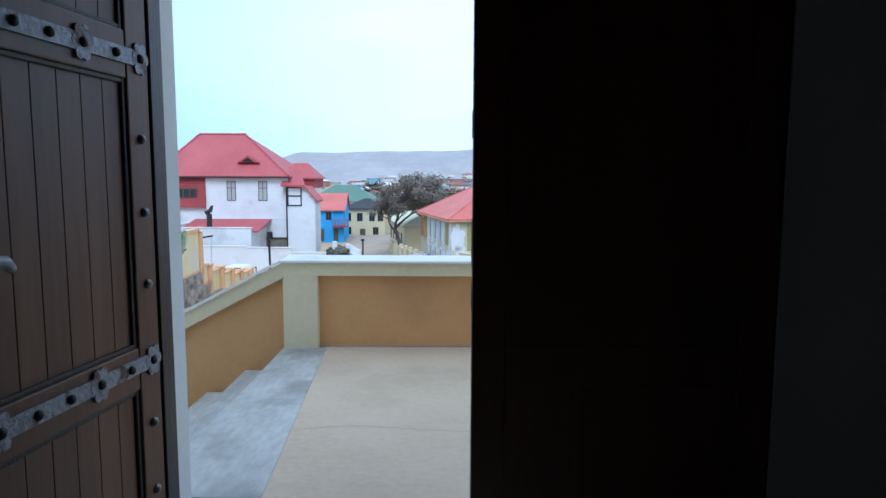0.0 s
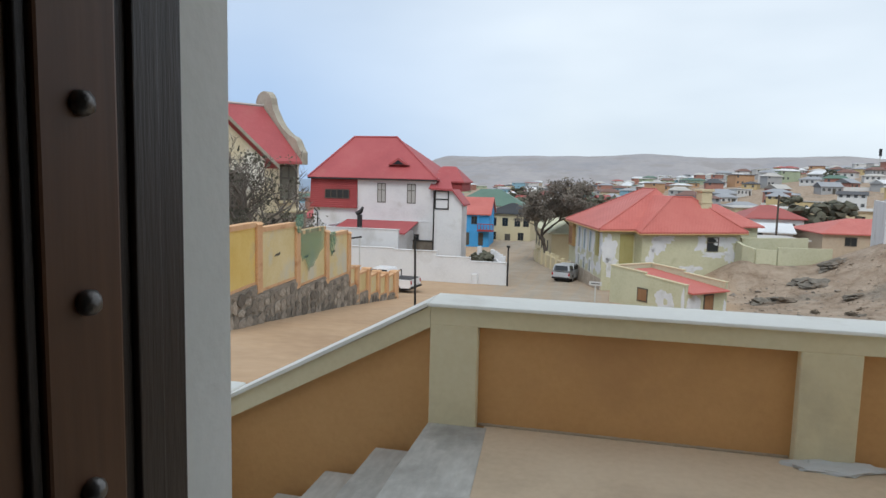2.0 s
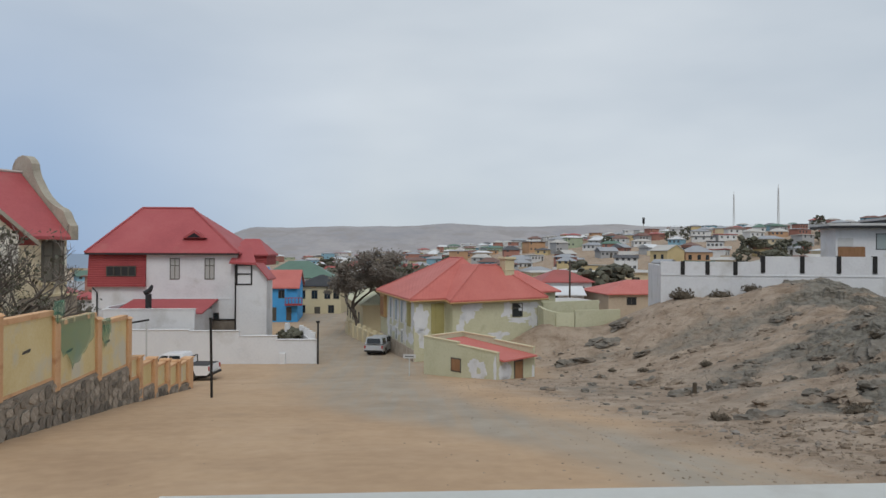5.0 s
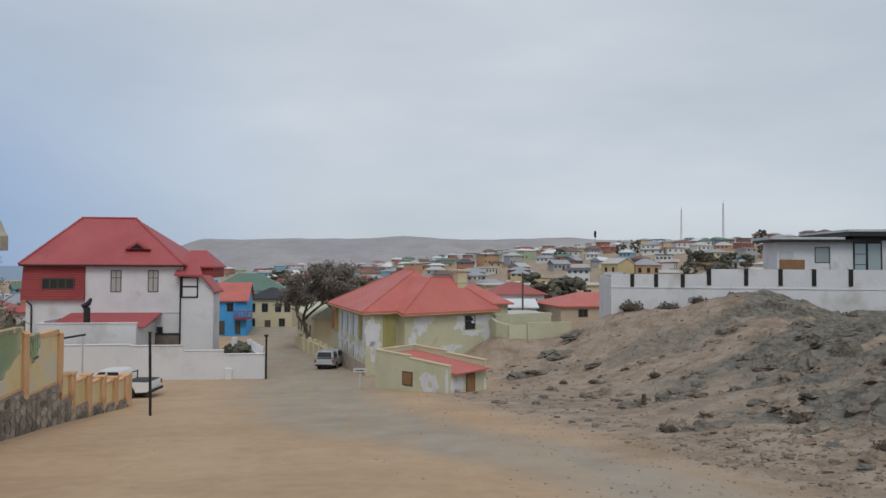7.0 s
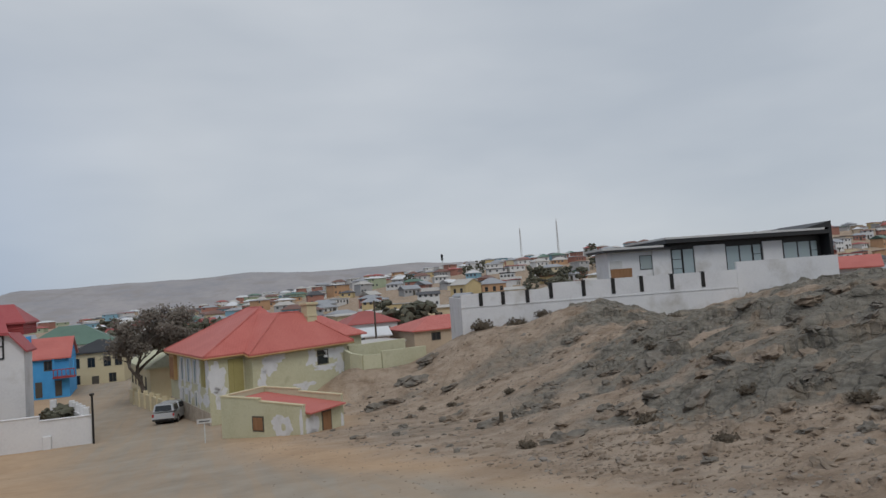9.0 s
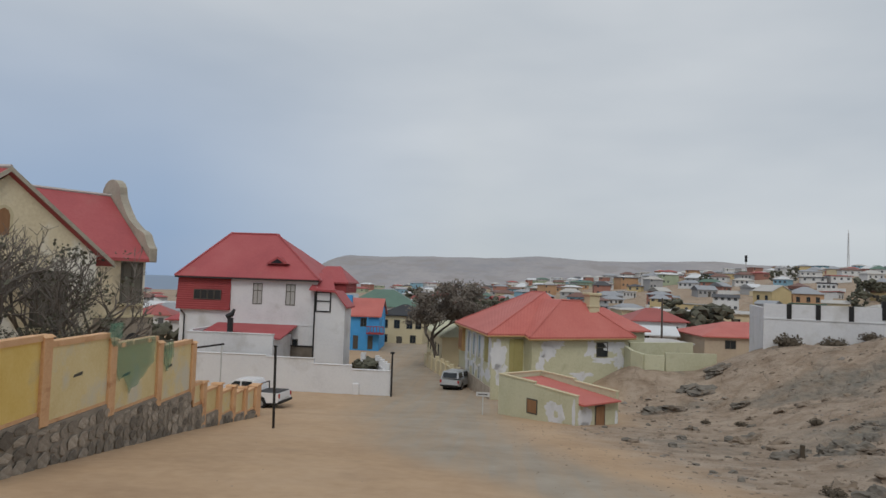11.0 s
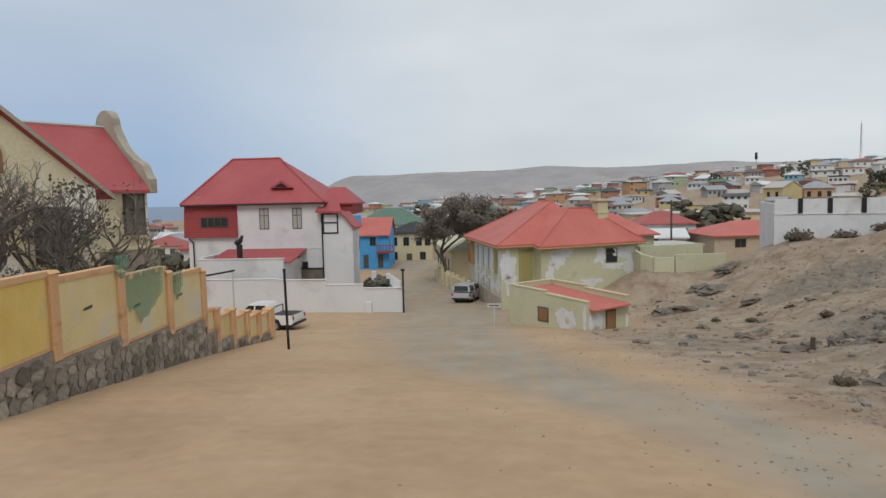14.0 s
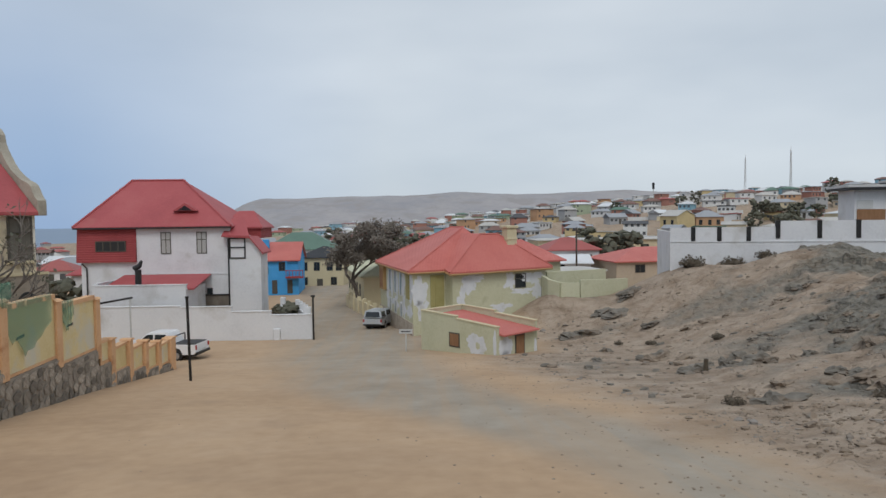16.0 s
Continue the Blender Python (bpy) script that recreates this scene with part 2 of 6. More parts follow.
M_CARWHITE = material("white_car_paint", [(0.72, 0.72, 0.73), (0.78, 0.78, 0.79)], 0.25, 0.8, 5, 0.0)
M_CARGREY = material("silver_car_paint", [(0.45, 0.47, 0.49), (0.54, 0.56, 0.58)], 0.3, 0.8, 5, 0.0, metal=0.3)
M_TYRE = material("tyre_rubber", [(0.012, 0.012, 0.012), (0.025, 0.025, 0.025)], 0.9, 8, 40, 0.3)
M_RIM = material("alloy_rim", [(0.35, 0.35, 0.36), (0.45, 0.45, 0.46)], 0.35, 3, 20, 0.0, metal=0.7)
M_REDLAMP = glass("red_lamp", (0.35, 0.02, 0.02))
M_LAMPGLASS = glass("lamp_glass", (0.42, 0.43, 0.42))
M_PEBBLE = material("pebbles", [(0.18, 0.135, 0.098), (0.27, 0.21, 0.155), (0.40, 0.34, 0.28)], 0.95, 0.8, 3.0, 0.2)
M_SLAB = material("tan_rock", [(0.13, 0.099, 0.073), (0.225, 0.177, 0.133), (0.31, 0.25, 0.19)], 0.95, 0.9, 8.0, 0.6)
# distance haze is mixed into the hill colours as pale blue-grey
M_HAZEHILL = material("haze_tinted_hill", [(0.27, 0.265, 0.28), (0.315, 0.30, 0.305), (0.36, 0.335, 0.33)], 1.0, 0.008, 0.06, 0.0, spread=0.45, stain=((0.285, 0.265, 0.26), 0.012, 0.5, 0.62))
M_SEA = material("sea", [(0.10, 0.15, 0.22), (0.13, 0.18, 0.25)], 0.35, 0.02, 0.4, 0.1)

# ---- building blocks ----
def base(name, m=None, **tags):
    ob = new(name)
    ob.empty_display_size = 0.3
    if m is not None:
        ob.matrix_world = m
    return tagged(ob, **tags)


def mesh(name, bm, mat, smooth=False):
    me = bpy.data.meshes.new(name)
    bmesh.ops.recalc_face_normals(bm, faces=bm.faces)
    bm.to_mesh(me)
    bm.free()
    if mat:
        me.materials.append(mat)
    if smooth:
        for p in me.polygons:
            p.use_smooth = True
    return me


def part(name, bm, mat, parent=None, label="", smooth=False):
    ob = new(name, mesh(name, bm, mat, smooth))
    if parent is not None:
        ob.parent = parent
    return tagged(ob, label=label)


def thing(name, bm, mat, smooth=False, **tags):
    return tagged(part(name, bm, mat, None, "", smooth), **tags)


def box(x0, x1, y0, y1, z0, z1, bevel=0.0, bm=None):
    own = bm is None
    bm = bm or bmesh.new()
    vs = [bm.verts.new(p) for p in ((x0, y0, z0), (x1, y0, z0), (x1, y1, z0), (x0, y1, z0), (x0, y0, z1), (x1, y0, z1), (x1, y1, z1), (x0, y1, z1))]
    for f in ((3, 2, 1, 0), (4, 5, 6, 7), (0, 1, 5, 4), (1, 2, 6, 5), (2, 3, 7, 6), (3, 0, 4, 7)):
        bm.faces.new([vs[i] for i in f])
    if bevel and own:
        bmesh.ops.bevel(bm, geom=bm.edges[:], offset=bevel, segments=2, affect="EDGES", profile=0.5)
    return bm


def prism(points, axis, a, b, bm=None, bevel=0.0):
    """A polygon of 2D points drawn out along an axis from a to b: 'y' takes (x, z), 'x' takes (y, z), 'z' takes (x, y)."""
    own = bm is None
    bm = bm or bmesh.new()

    def at(p, d):
        return {"y": (p[0], d, p[1]), "x": (d, p[0], p[1]), "z": (p[0], p[1], d)}[axis]
    lo = [bm.verts.new(at(p, a)) for p in points]
    hi = [bm.verts.new(at(p, b)) for p in points]
    bm.faces.new(lo)
    bm.faces.new(hi[::-1])
    for i in range(len(points)):
        j = (i + 1) % len(points)
        bm.faces.new((lo[i], hi[i], hi[j], lo[j]))
    if bevel and own:
        bmesh.ops.bevel(bm, geom=bm.edges[:], offset=bevel, segments=2, affect="EDGES", profile=0.5)
    return bm


def slab(corners, thick, bm=None):
    """A flat sheet with thickness, from its upper corners, thickened downwards."""
    bm = bm or bmesh.new()
    up = [bm.verts.new(c) for c in corners]
    lo = [bm.verts.new((c[0], c[1], c[2] - thick)) for c in corners]
    bm.faces.new(up)
    bm.faces.new(lo[::-1])
    for i in range(len(corners)):
        j = (i + 1) % len(corners)
        bm.faces.new((up[i], lo[i], lo[j], up[j]))
    return bm


def tube(points, radii, sides=8, bm=None):
    bm = bm or bmesh.new()
    rings = []
    for i, p in enumerate(points):
        p = Vector(p)
        d = (Vector(points[min(i + 1, len(points) - 1)]) - Vector(points[max(i - 1, 0)])).normalized()
        q = d.to_track_quat("Z", "Y")
        r = radii[i] if isinstance(radii, (list, tuple)) else radii
        rings.append([bm.verts.new(p + q @ Vector((math.cos(k * math.tau / sides) * r, math.sin(k * math.tau / sides) * r, 0))) for k in range(sides)])
    for a, b in zip(rings, rings[1:]):
        for k in range(sides):
            j = (k + 1) % sides
            bm.faces.new((a[k], a[j], b[j], b[k]))
    bm.faces.new(rings[0][::-1])
    bm.faces.new(rings[-1])
    return bm


def lump(x, y, z, sx, sy, sz, seed, rough=0.35, sub=2, bm=None):
    own = bm or bmesh.new()
    made = bmesh.ops.create_icosphere(own, subdivisions=sub, radius=1.0)["verts"]
    for v in made:
        k = 1 + rough * noise.noise(v.co * 1.4 + Vector((seed * 7.1, seed * 3.3, 0)))+ 0.5 * rough * noise.noise(v.co * 3.5 + Vector((0, seed * 5.3, 0)))
        v.co = Vector((v.co.x * sx * k + x, v.co.y * sy * k + y, v.co.z * sz * k + z))
    return own


def window(parent, x, z, w, h, y, frame_mat=None, glass_mat=None, name="window", bars=(1, 1), out=-1, label=""):
    """A window in a wall that faces -y (out=-1) at y, in the parent's frame: frame, bars, sill and set-back glass."""
    f = 0.07
    fm = frame_mat or M_WINFRAME
    ya, yb = sorted((y + out * 0.03, y - out * 0.05))
    bm = bmesh.new()
    box(x - f, x, ya, yb, z - f, z + h + f, bm=bm)
    box(x + w, x + w + f, ya, yb, z - f, z + h + f, bm=bm)
    box(x, x + w, ya, yb, z + h, z + h + f, bm=bm)
    box(x, x + w, ya, yb, z - f, z, bm=bm)
    win = part(name, bm, fm, parent, label)
    ga, gb = sorted((y + out * 0.006, y - out * 0.04))
    part("pane", box(x, x + w, ga, gb, z, z + h), glass_mat or M_WINDOW, win)
    for i in range(bars[0]):
        xx = x + w * (i + 1) / (bars[0] + 1)
        part("glazing_bar", box(xx - 0.03, xx + 0.03, *sorted((y + out * 0.02, y - out * 0.02)), z, z + h), fm, win)
    for i in range(bars[1]):
        zz = z + h * (0.66 if bars[1] == 1 else (i + 1) / (bars[1] + 1))
        part("glazing_bar", box(x, x + w, *sorted((y + out * 0.022, y - out * 0.02)), zz - 0.03, zz + 0.03), fm, win)
    return win


# ---- ground ----
STREET = [(-400, 2.0), (-20, 0.0), (3, -1.1), (7, -1.45), (10, -1.85), (18.5, -3.0), (35, -5.1), (46, -6.35), (56, -7.05), (63, -7.45), (80, -7.9), (105, -7.9), (160, -9.0), (260, -8.0), (420, -5.0), (700, -2.0), (1100, -6.0), (5000, -9.0)]


def lerp(rows, v):
    for (a, p), (b, q) in zip(rows, rows[1:]):
        if v <= b:
            k = max(0.0, (v - a) / (b - a))
            return p + (q - p) * k
    return rows[-1][1]


def step(a, b, v):
    k = min(1.0, max(0.0, (v - a) / (b - a)))
    return k * k * (3 - 2 * k)


ROAD_EDGE = [(-50, 9.0), (10, 9.0), (25, 9.3), (33, 11.0), (42, 11.5), (50, 11.0), (60, 9.0), (75, 12.0), (200, 40.0)]
VERGE = [(-50, 8.0), (10, 6.8), (19, 5.7), (28, 4.8), (35, 3.6), (40, 2.6), (43, 2.4), (46, 6.0), (52, 6.0), (60, 6.0), (75, 12.0), (200, 40.0)]


def crag(x, y):
    """How far a place belongs to the rocky hill, 0 to 1."""
    e = lerp(ROAD_EDGE, y)
    return step(e, e + 19, x) * (1 - step(62, 92, y - 0.25 * max(0.0, x - 40))) * step(-30, 8, y)


def rockiness(x, y):
    """How far bare rock shows through the soil of the hill, 0 to 1."""
    e = 10.6 + 0.47 * (y - 17.8)
    edge = step(e - 2.0, e + 4.0, x + 3.0 * noise.noise(Vector((x * 0.16, y * 0.16, 3))))
    bare = step(-0.22, 0.16, noise.noise(Vector((x * 0.13 + y * 0.06, y * 0.10, 11))) + 0.45 * noise.noise(Vector((x * 0.45, y * 0.40, 12))) + 0.012 * (x - e) + 0.22 * (1 - step(20, 32, y)))
    return edge * bare * step(9, 13, y) * (1 - step(56, 66, y))


def blocks(x, y, size, seed):
    """Tilted, broken blocks of rock, about -0.5 to 0.5."""
    p = Vector((x / size + 0.35 * y / size + 0.3 * noise.noise(Vector((x * 0.7, y * 0.7, seed))), 0.6 * y / size + 0.3 * noise.noise(Vector((x * 0.7, y * 0.7, seed + 4))), seed))
    c = noise.voronoi(p)[1][0]
    r = noise.cell_vector(c * 91.7)
    return (r.z - 0.5) * 0.7 + (r.x - 0.35) * (p.x - c.x) + (r.y - 0.5) * (p.y - c.y)


def ground(x, y):
    z = lerp(STREET, y)
    k = crag(x, y)
    z += k * lerp([(0, 3.0), (20, 3.6), (35, 4.3), (48, 4.6), (60, 5.2)], y)
    z += step(28, 60, x) * 1.6 * (1 - step(60, 110, y))
    e = lerp(ROAD_EDGE, y)
    rocky = step(e - 1, e + 5, x) * (1 - step(64, 90, y))
    if rocky > 0:
        p = Vector((x * 0.22 + y * 0.05, y * 0.16, 0.3))
        up = step(e + 7, e + 17, x)
        z += rocky * (1 - 0.75 * step(46, 56, y)) * (0.4 * noise.noise(p) + (0.15 + 0.35 * up) * (0.5 - abs(noise.noise(p * 2.7))) + (0.10 + 0.15 * up) * noise.noise(p * 6.1) + 0.07 * (0.4 - abs(noise.noise(p * 13.0))))
        k = rockiness(x, y)
        if k > 0 and y < 70:
            z += k * (0.10 + 0.85 * blocks(x, y, 3.1, 2.0) + 0.36 * blocks(x, y, 1.05, 7.0) + 0.10 * blocks(x, y, 0.45, 9.0))
        z += 0.05 * rocky * noise.noise(Vector((x * 1.3, y * 1.1, 21)))
    # saddles and knolls of the crest, and the bank of soil against the green house
    z -= 1.75 * math.exp(-((x - 36.0) ** 2 / 26 + (y - 46.5) ** 2 / 60))
    z -= 1.15 * math.exp(-((x - 30.5) ** 2 / 9 + (y - 42.5) ** 2 / 22))
    z += 1.7 * math.exp(-((x - 11.2) ** 2 / 12 + (y - 59) ** 2 / 8))
    z += 1.1 * math.exp(-((x - 13.0) ** 2 / 22 + (y - 58) ** 2 / 40))
    z += 1.5 * math.exp(-((x - 21.0) ** 2 / 18 + (y - 55.5) ** 2 / 26))
    z += 1.65 * math.exp(-((x - 30.0) ** 2 / 45 + (y - 50.5) ** 2 / 36))
    z += 0.7 * math.exp(-((x - 43.0) ** 2 / 20 + (y - 42.0) ** 2 / 30))
    z -= 0.5 * math.exp(-((x - 29.5) ** 2 / 8 + (y - 35.8) ** 2 / 8))
    z -= 0.8 * math.exp(-((x - 25.2) ** 2 / 4 + (y - 56.5) ** 2 / 14))
    # verge, wheel ruts and small unevenness of the sand
    z += 0.05 * noise.noise(Vector((x * 0.3, y * 0.3, 5))) + 0.018 * noise.noise(Vector((x * 1.7, y * 1.7, 9)))
    # the hill town climbs towards +x
    z += step(120, 330, y) * 32.0 * (1 - math.exp(-max(0.0, x + 6 - 0.02 * y) / 200))
    z += step(70, 200, x) * 5.0 * (1 - step(100, 200, y))
    # the shore falls to the sea towards -x
    z -= step(80, 220, y) * step(25, 260, -x + 0.05 * y) * 6.0
    z -= step(60, 400, -x) * 9.0
    return z


def spaced(lo, hi, fine, far_lo, far_hi, grow=1.16):
    v = [lo + (hi - lo) * i / round((hi - lo) / fine) for i in range(round((hi - lo) / fine) + 1)]
    d, a = fine, lo
    while a > far_lo:
        d *= grow
        a -= d
        v.insert(0, a)
    d, a = fine, hi
    while a < far_hi:
        d = min(d * grow, 120)
        a += d
        v.append(a)
    return v


def make_ground():
    xs, ys = spaced(6, 44, 0.19, -2600, 2600, 1.11), spaced(11.5, 58, 0.19, -400, 4000, 1.11)
    pts = [(x, y, ground(x, y)) for y in ys for x in xs]
    w = len(xs)
    faces = [(j * w + i, j * w + i + 1, (j + 1) * w + i + 1, (j + 1) * w + i) for j in range(len(ys) - 1) for i in range(w - 1)]
    me = bpy.data.meshes.new("ground")
    me.from_pydata(pts, [], faces)
    me.materials.append(M_GROUND)
    bare = [rockiness(x, y) if 5 < x < 60 and 5 < y < 70 else 0.0 for x, y, z in pts]
    me.polygons.foreach_set("use_smooth", [max(bare[i] for i in f) < 0.25 for f in faces])
    at = me.attributes.new("rocky", "FLOAT", "POINT")
    vals = []
    for x, y, z in pts:
        e = lerp(VERGE, y)
        vals.append(step(e - 0.5, e + lerp([(14, 3.5), (24, 4.2), (36, 5.5)], y), x + 1.6 * noise.noise(Vector((x * 0.3, y * 0.3, 8)))) * (1 - step(64, 95, y)) + 0.8 * step(104, 135, y))
    at.data.foreach_set("value", vals)
    at3 = me.attributes.new("slab", "FLOAT", "POINT")
    at3.data.foreach_set("value", bare)
    at2 = me.attributes.new("track", "FLOAT", "POINT")
    vals = []
    for x, y, z in pts:
        c = lerp([(0, 9.0), (13, 7.0), (16, 6.2), (19, 5.3), (22, 4.0), (25, 2.6), (29, 0.4), (36, -1.6), (46, -3.0), (56, -3.6), (70, -6.5), (105, -11.0), (200, -20)], y)
        half = lerp([(0, 2.0), (18, 1.7), (24, 2.2), (30, 3.0), (38, 3.6), (50, 4.6), (60, 4.8)], y)
        vals.append(1 - step(half * 0.5, half * 1.5, abs(x - c + 0.8 * noise.noise(Vector((x * 0.15, y * 0.15, 2))))))
    at2.data.foreach_set("value", vals)
    return tagged(new("ground", me), "sandy gravel street falling away below a rocky hillside", "ground", kind="structure")


def ground_material():
    m = material("street_ground", [(0.33, 0.215, 0.125), (0.43, 0.295, 0.18), (0.50, 0.36, 0.235)], 0.96, 0.16, 2.4, 0.35, spread=0.5,
                 patch=((0.36, 0.25, 0.16), 0.5, 0.56, 0.76))
    n, l = m.node_tree.nodes, m.node_tree.links
    b = n["Principled BSDF"]
    sand = b.inputs["Base Color"].links[0].from_socket
    co = n.new("ShaderNodeTexCoord")

    def ramped(sc, cols, pos, vec=None, detail=8):
        t = n.new("ShaderNodeTexNoise")
        t.inputs["Scale"].default_value, t.inputs["Detail"].default_value, t.inputs["Roughness"].default_value = sc, detail, 0.65
        mp = n.new("ShaderNodeMapping")
        mp.inputs["Scale"].default_value = vec or (1, 1, 1)
        l.new(co.outputs["Object"], mp.inputs[0])
        l.new(mp.outputs[0], t.inputs[0])
        r = n.new("ShaderNodeValToRGB")
        while len(r.color_ramp.elements) < len(cols):
            r.color_ramp.elements.new(0.5)
        for e, c, p in zip(r.color_ramp.elements, cols, pos):
            e.position, e.color = p, (*c, 1)
        l.new(t.outputs[0], r.inputs[0])
        return r.outputs[0], t.outputs[0]

    def mixed(fac, a, c):
        x = n.new("ShaderNodeMix")
        x.data_type = "RGBA"
        l.new(fac, x.inputs["Factor"])
        l.new(a, x.inputs[6])
        l.new(c, x.inputs[7])
        return x.outputs[2]
    gravel, _ = ramped(0.5, [(0.265, 0.220, 0.168), (0.315, 0.268, 0.210), (0.365, 0.315, 0.252)], (0.3, 0.5, 0.7))
    stone, h = ramped(0.7, [(0.145, 0.107, 0.077), (0.27, 0.204, 0.148), (0.35, 0.272, 0.203), (0.41, 0.327, 0.25)], (0.30, 0.42, 0.53, 0.7))
    slate, _ = ramped(2.2, [(0.062, 0.054, 0.043), (0.162, 0.147, 0.120), (0.235, 0.215, 0.178)], (0.30, 0.46, 0.65), (1, 0.5, 2.0))
    _, where = ramped(0.085, [(0, 0, 0), (1, 1, 1)], (0.4, 0.6), None, 5)
    sel = n.new("ShaderNodeMapRange")
    sel.inputs[1].default_value, sel.inputs[2].default_value = 0.55, 0.66
    slabs = n.new("ShaderNodeAttribute")
    slabs.attribute_name = "slab"
    where2 = n.new("ShaderNodeMath")
    where2.operation = "MULTIPLY_ADD"
    l.new(slabs.outputs["Fac"], where2.inputs[0])
    where2.inputs[1].default_value = 0.30
    l.new(where, where2.inputs[2])
    l.new(where2.outputs[0], sel.inputs[0])
    rock = mixed(sel.outputs[0], stone, slate)
    # crevices between slabs of rock, their shade painted in as near-black lines
    wob = n.new("ShaderNodeTexNoise")
    wob.inputs["Scale"].default_value, wob.inputs["Detail"].default_value = 0.9, 5
    l.new(co.outputs["Object"], wob.inputs[0])
    push = n.new("ShaderNodeMix")
    push.data_type = "RGBA"
    push.blend_type = "LINEAR_LIGHT"
    push.inputs["Factor"].default_value = 0.9
    tall = n.new("ShaderNodeMapping")
    tall.inputs["Scale"].default_value = (0.45, 0.9, 1.2)
    tall.inputs["Rotation"].default_value = (0, 0, 0.5)
    l.new(co.outputs["Object"], tall.inputs[0])
    l.new(tall.outputs[0], push.inputs[6])
    l.new(wob.outputs[1], push.inputs[7])
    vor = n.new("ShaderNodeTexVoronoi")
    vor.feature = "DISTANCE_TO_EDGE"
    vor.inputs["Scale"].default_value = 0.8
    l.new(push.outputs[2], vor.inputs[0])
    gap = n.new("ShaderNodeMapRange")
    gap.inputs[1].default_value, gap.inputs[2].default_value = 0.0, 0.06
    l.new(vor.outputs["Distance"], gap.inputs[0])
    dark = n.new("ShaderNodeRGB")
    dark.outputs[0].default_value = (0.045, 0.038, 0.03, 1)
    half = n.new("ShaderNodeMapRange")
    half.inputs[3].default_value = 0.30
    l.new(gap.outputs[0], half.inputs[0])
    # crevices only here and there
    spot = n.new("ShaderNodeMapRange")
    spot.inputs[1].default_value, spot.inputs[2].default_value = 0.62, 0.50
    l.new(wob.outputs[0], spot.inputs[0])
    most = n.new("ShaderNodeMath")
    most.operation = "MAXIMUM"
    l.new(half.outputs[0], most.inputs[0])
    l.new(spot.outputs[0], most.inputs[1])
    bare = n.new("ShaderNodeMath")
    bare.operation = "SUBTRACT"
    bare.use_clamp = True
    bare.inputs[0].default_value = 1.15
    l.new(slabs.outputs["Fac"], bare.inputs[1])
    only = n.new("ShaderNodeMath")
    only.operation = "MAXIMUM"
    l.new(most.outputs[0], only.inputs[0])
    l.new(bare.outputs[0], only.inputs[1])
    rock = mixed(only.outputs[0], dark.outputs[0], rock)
    a = n.new("ShaderNodeAttribute")
    a.attribute_name = "track"
    tr = n.new("ShaderNodeMath")
    tr.operation = "MULTIPLY"
    tr.inputs[1].default_value = 0.95
    l.new(a.outputs["Fac"], tr.inputs[0])
    # wheel tracks drawn out along the street, and wind-blown sand across it
    streak, sv = ramped(1.0, [(0, 0, 0), (1, 1, 1)], (0.42, 0.62), (1, 1, 1), 4)
    along = sv.node.inputs[0].links[0].from_node
    along.inputs["Rotation"].default_value = (0, 0, 0.22)
    along.inputs["Scale"].default_value = (1.5, 0.07, 1)
    sv.node.inputs["Distortion"].default_value = 0.5
    rut = n.new("ShaderNodeMath")
    rut.operation = "MULTIPLY_ADD"
    l.new(streak, rut.inputs[0])
    rut.inputs[1].default_value, rut.inputs[2].default_value = 0.40, 0.70
    worn = n.new("ShaderNodeMath")
    worn.operation = "MULTIPLY"
    worn.use_clamp = True
    l.new(tr.outputs[0], worn.inputs[0])
    l.new(rut.outputs[0], worn.inputs[1])
    drift, dv = ramped(0.35, [(0.33, 0.215, 0.13), (0.46, 0.31, 0.185)], (0.38, 0.62), (1, 1, 1), 6)
    dv.node.inputs[0].links[0].from_node.inputs["Scale"].default_value = (0.8, 1.1, 1)
    dv.node.inputs["Distortion"].default_value = 0.9
    some = n.new("ShaderNodeValue")
    some.outputs[0].default_value = 0.3
    sand = mixed(some.outputs[0], sand, drift)
    col = mixed(worn.outputs[0], sand, gravel)
    a2 = n.new("ShaderNodeAttribute")
    a2.attribute_name = "rocky"
    # sand still lies in the hollows between the rocks
    edge = n.new("ShaderNodeMath")
    edge.operation = "MULTIPLY_ADD"
    l.new(h, edge.inputs[0])
    edge.inputs[1].default_value = 1.2
    edge.inputs[2].default_value = -0.6
    sm = n.new("ShaderNodeMath")
    sm.operation = "ADD"
    sm.use_clamp = True
    l.new(a2.outputs["Fac"], sm.inputs[0])
    l.new(edge.outputs[0], sm.inputs[1])
    gate = n.new("ShaderNodeMath")
    gate.operation = "MULTIPLY"
    l.new(sm.outputs[0], gate.inputs[0])
    up = n.new("ShaderNodeMapRange")
    up.inputs[1].default_value, up.inputs[2].default_value = 0.0, 0.35
    l.new(a2.outputs["Fac"], up.inputs[0])
    l.new(up.outputs[0], gate.inputs[1])
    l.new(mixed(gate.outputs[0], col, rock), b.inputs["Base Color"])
    bp = n.new("ShaderNodeBump")
    bp.inputs["Distance"].default_value = 0.45
    l.new(a2.outputs["Fac"], bp.inputs["Strength"])
    tot = n.new("ShaderNodeMath")
    tot.operation = "MULTIPLY_ADD"
    l.new(gap.outputs[0], tot.inputs[0])
    tot.inputs[1].default_value = 0.12
    l.new(h, tot.inputs[2])
    l.new(tot.outputs[0], bp.inputs["Height"])
    l.new(b.inputs["Normal"].links[0].from_socket, bp.inputs["Normal"])
    l.new(bp.outputs[0], b.inputs["Normal"])
    return m


M_GROUND = ground_material()
make_ground()
thing("sea", box(-4500, 200, 300, 4800, -18.0, -17.0), M_SEA, label="grey-blue sea beyond the shore", category="water", kind="structure")


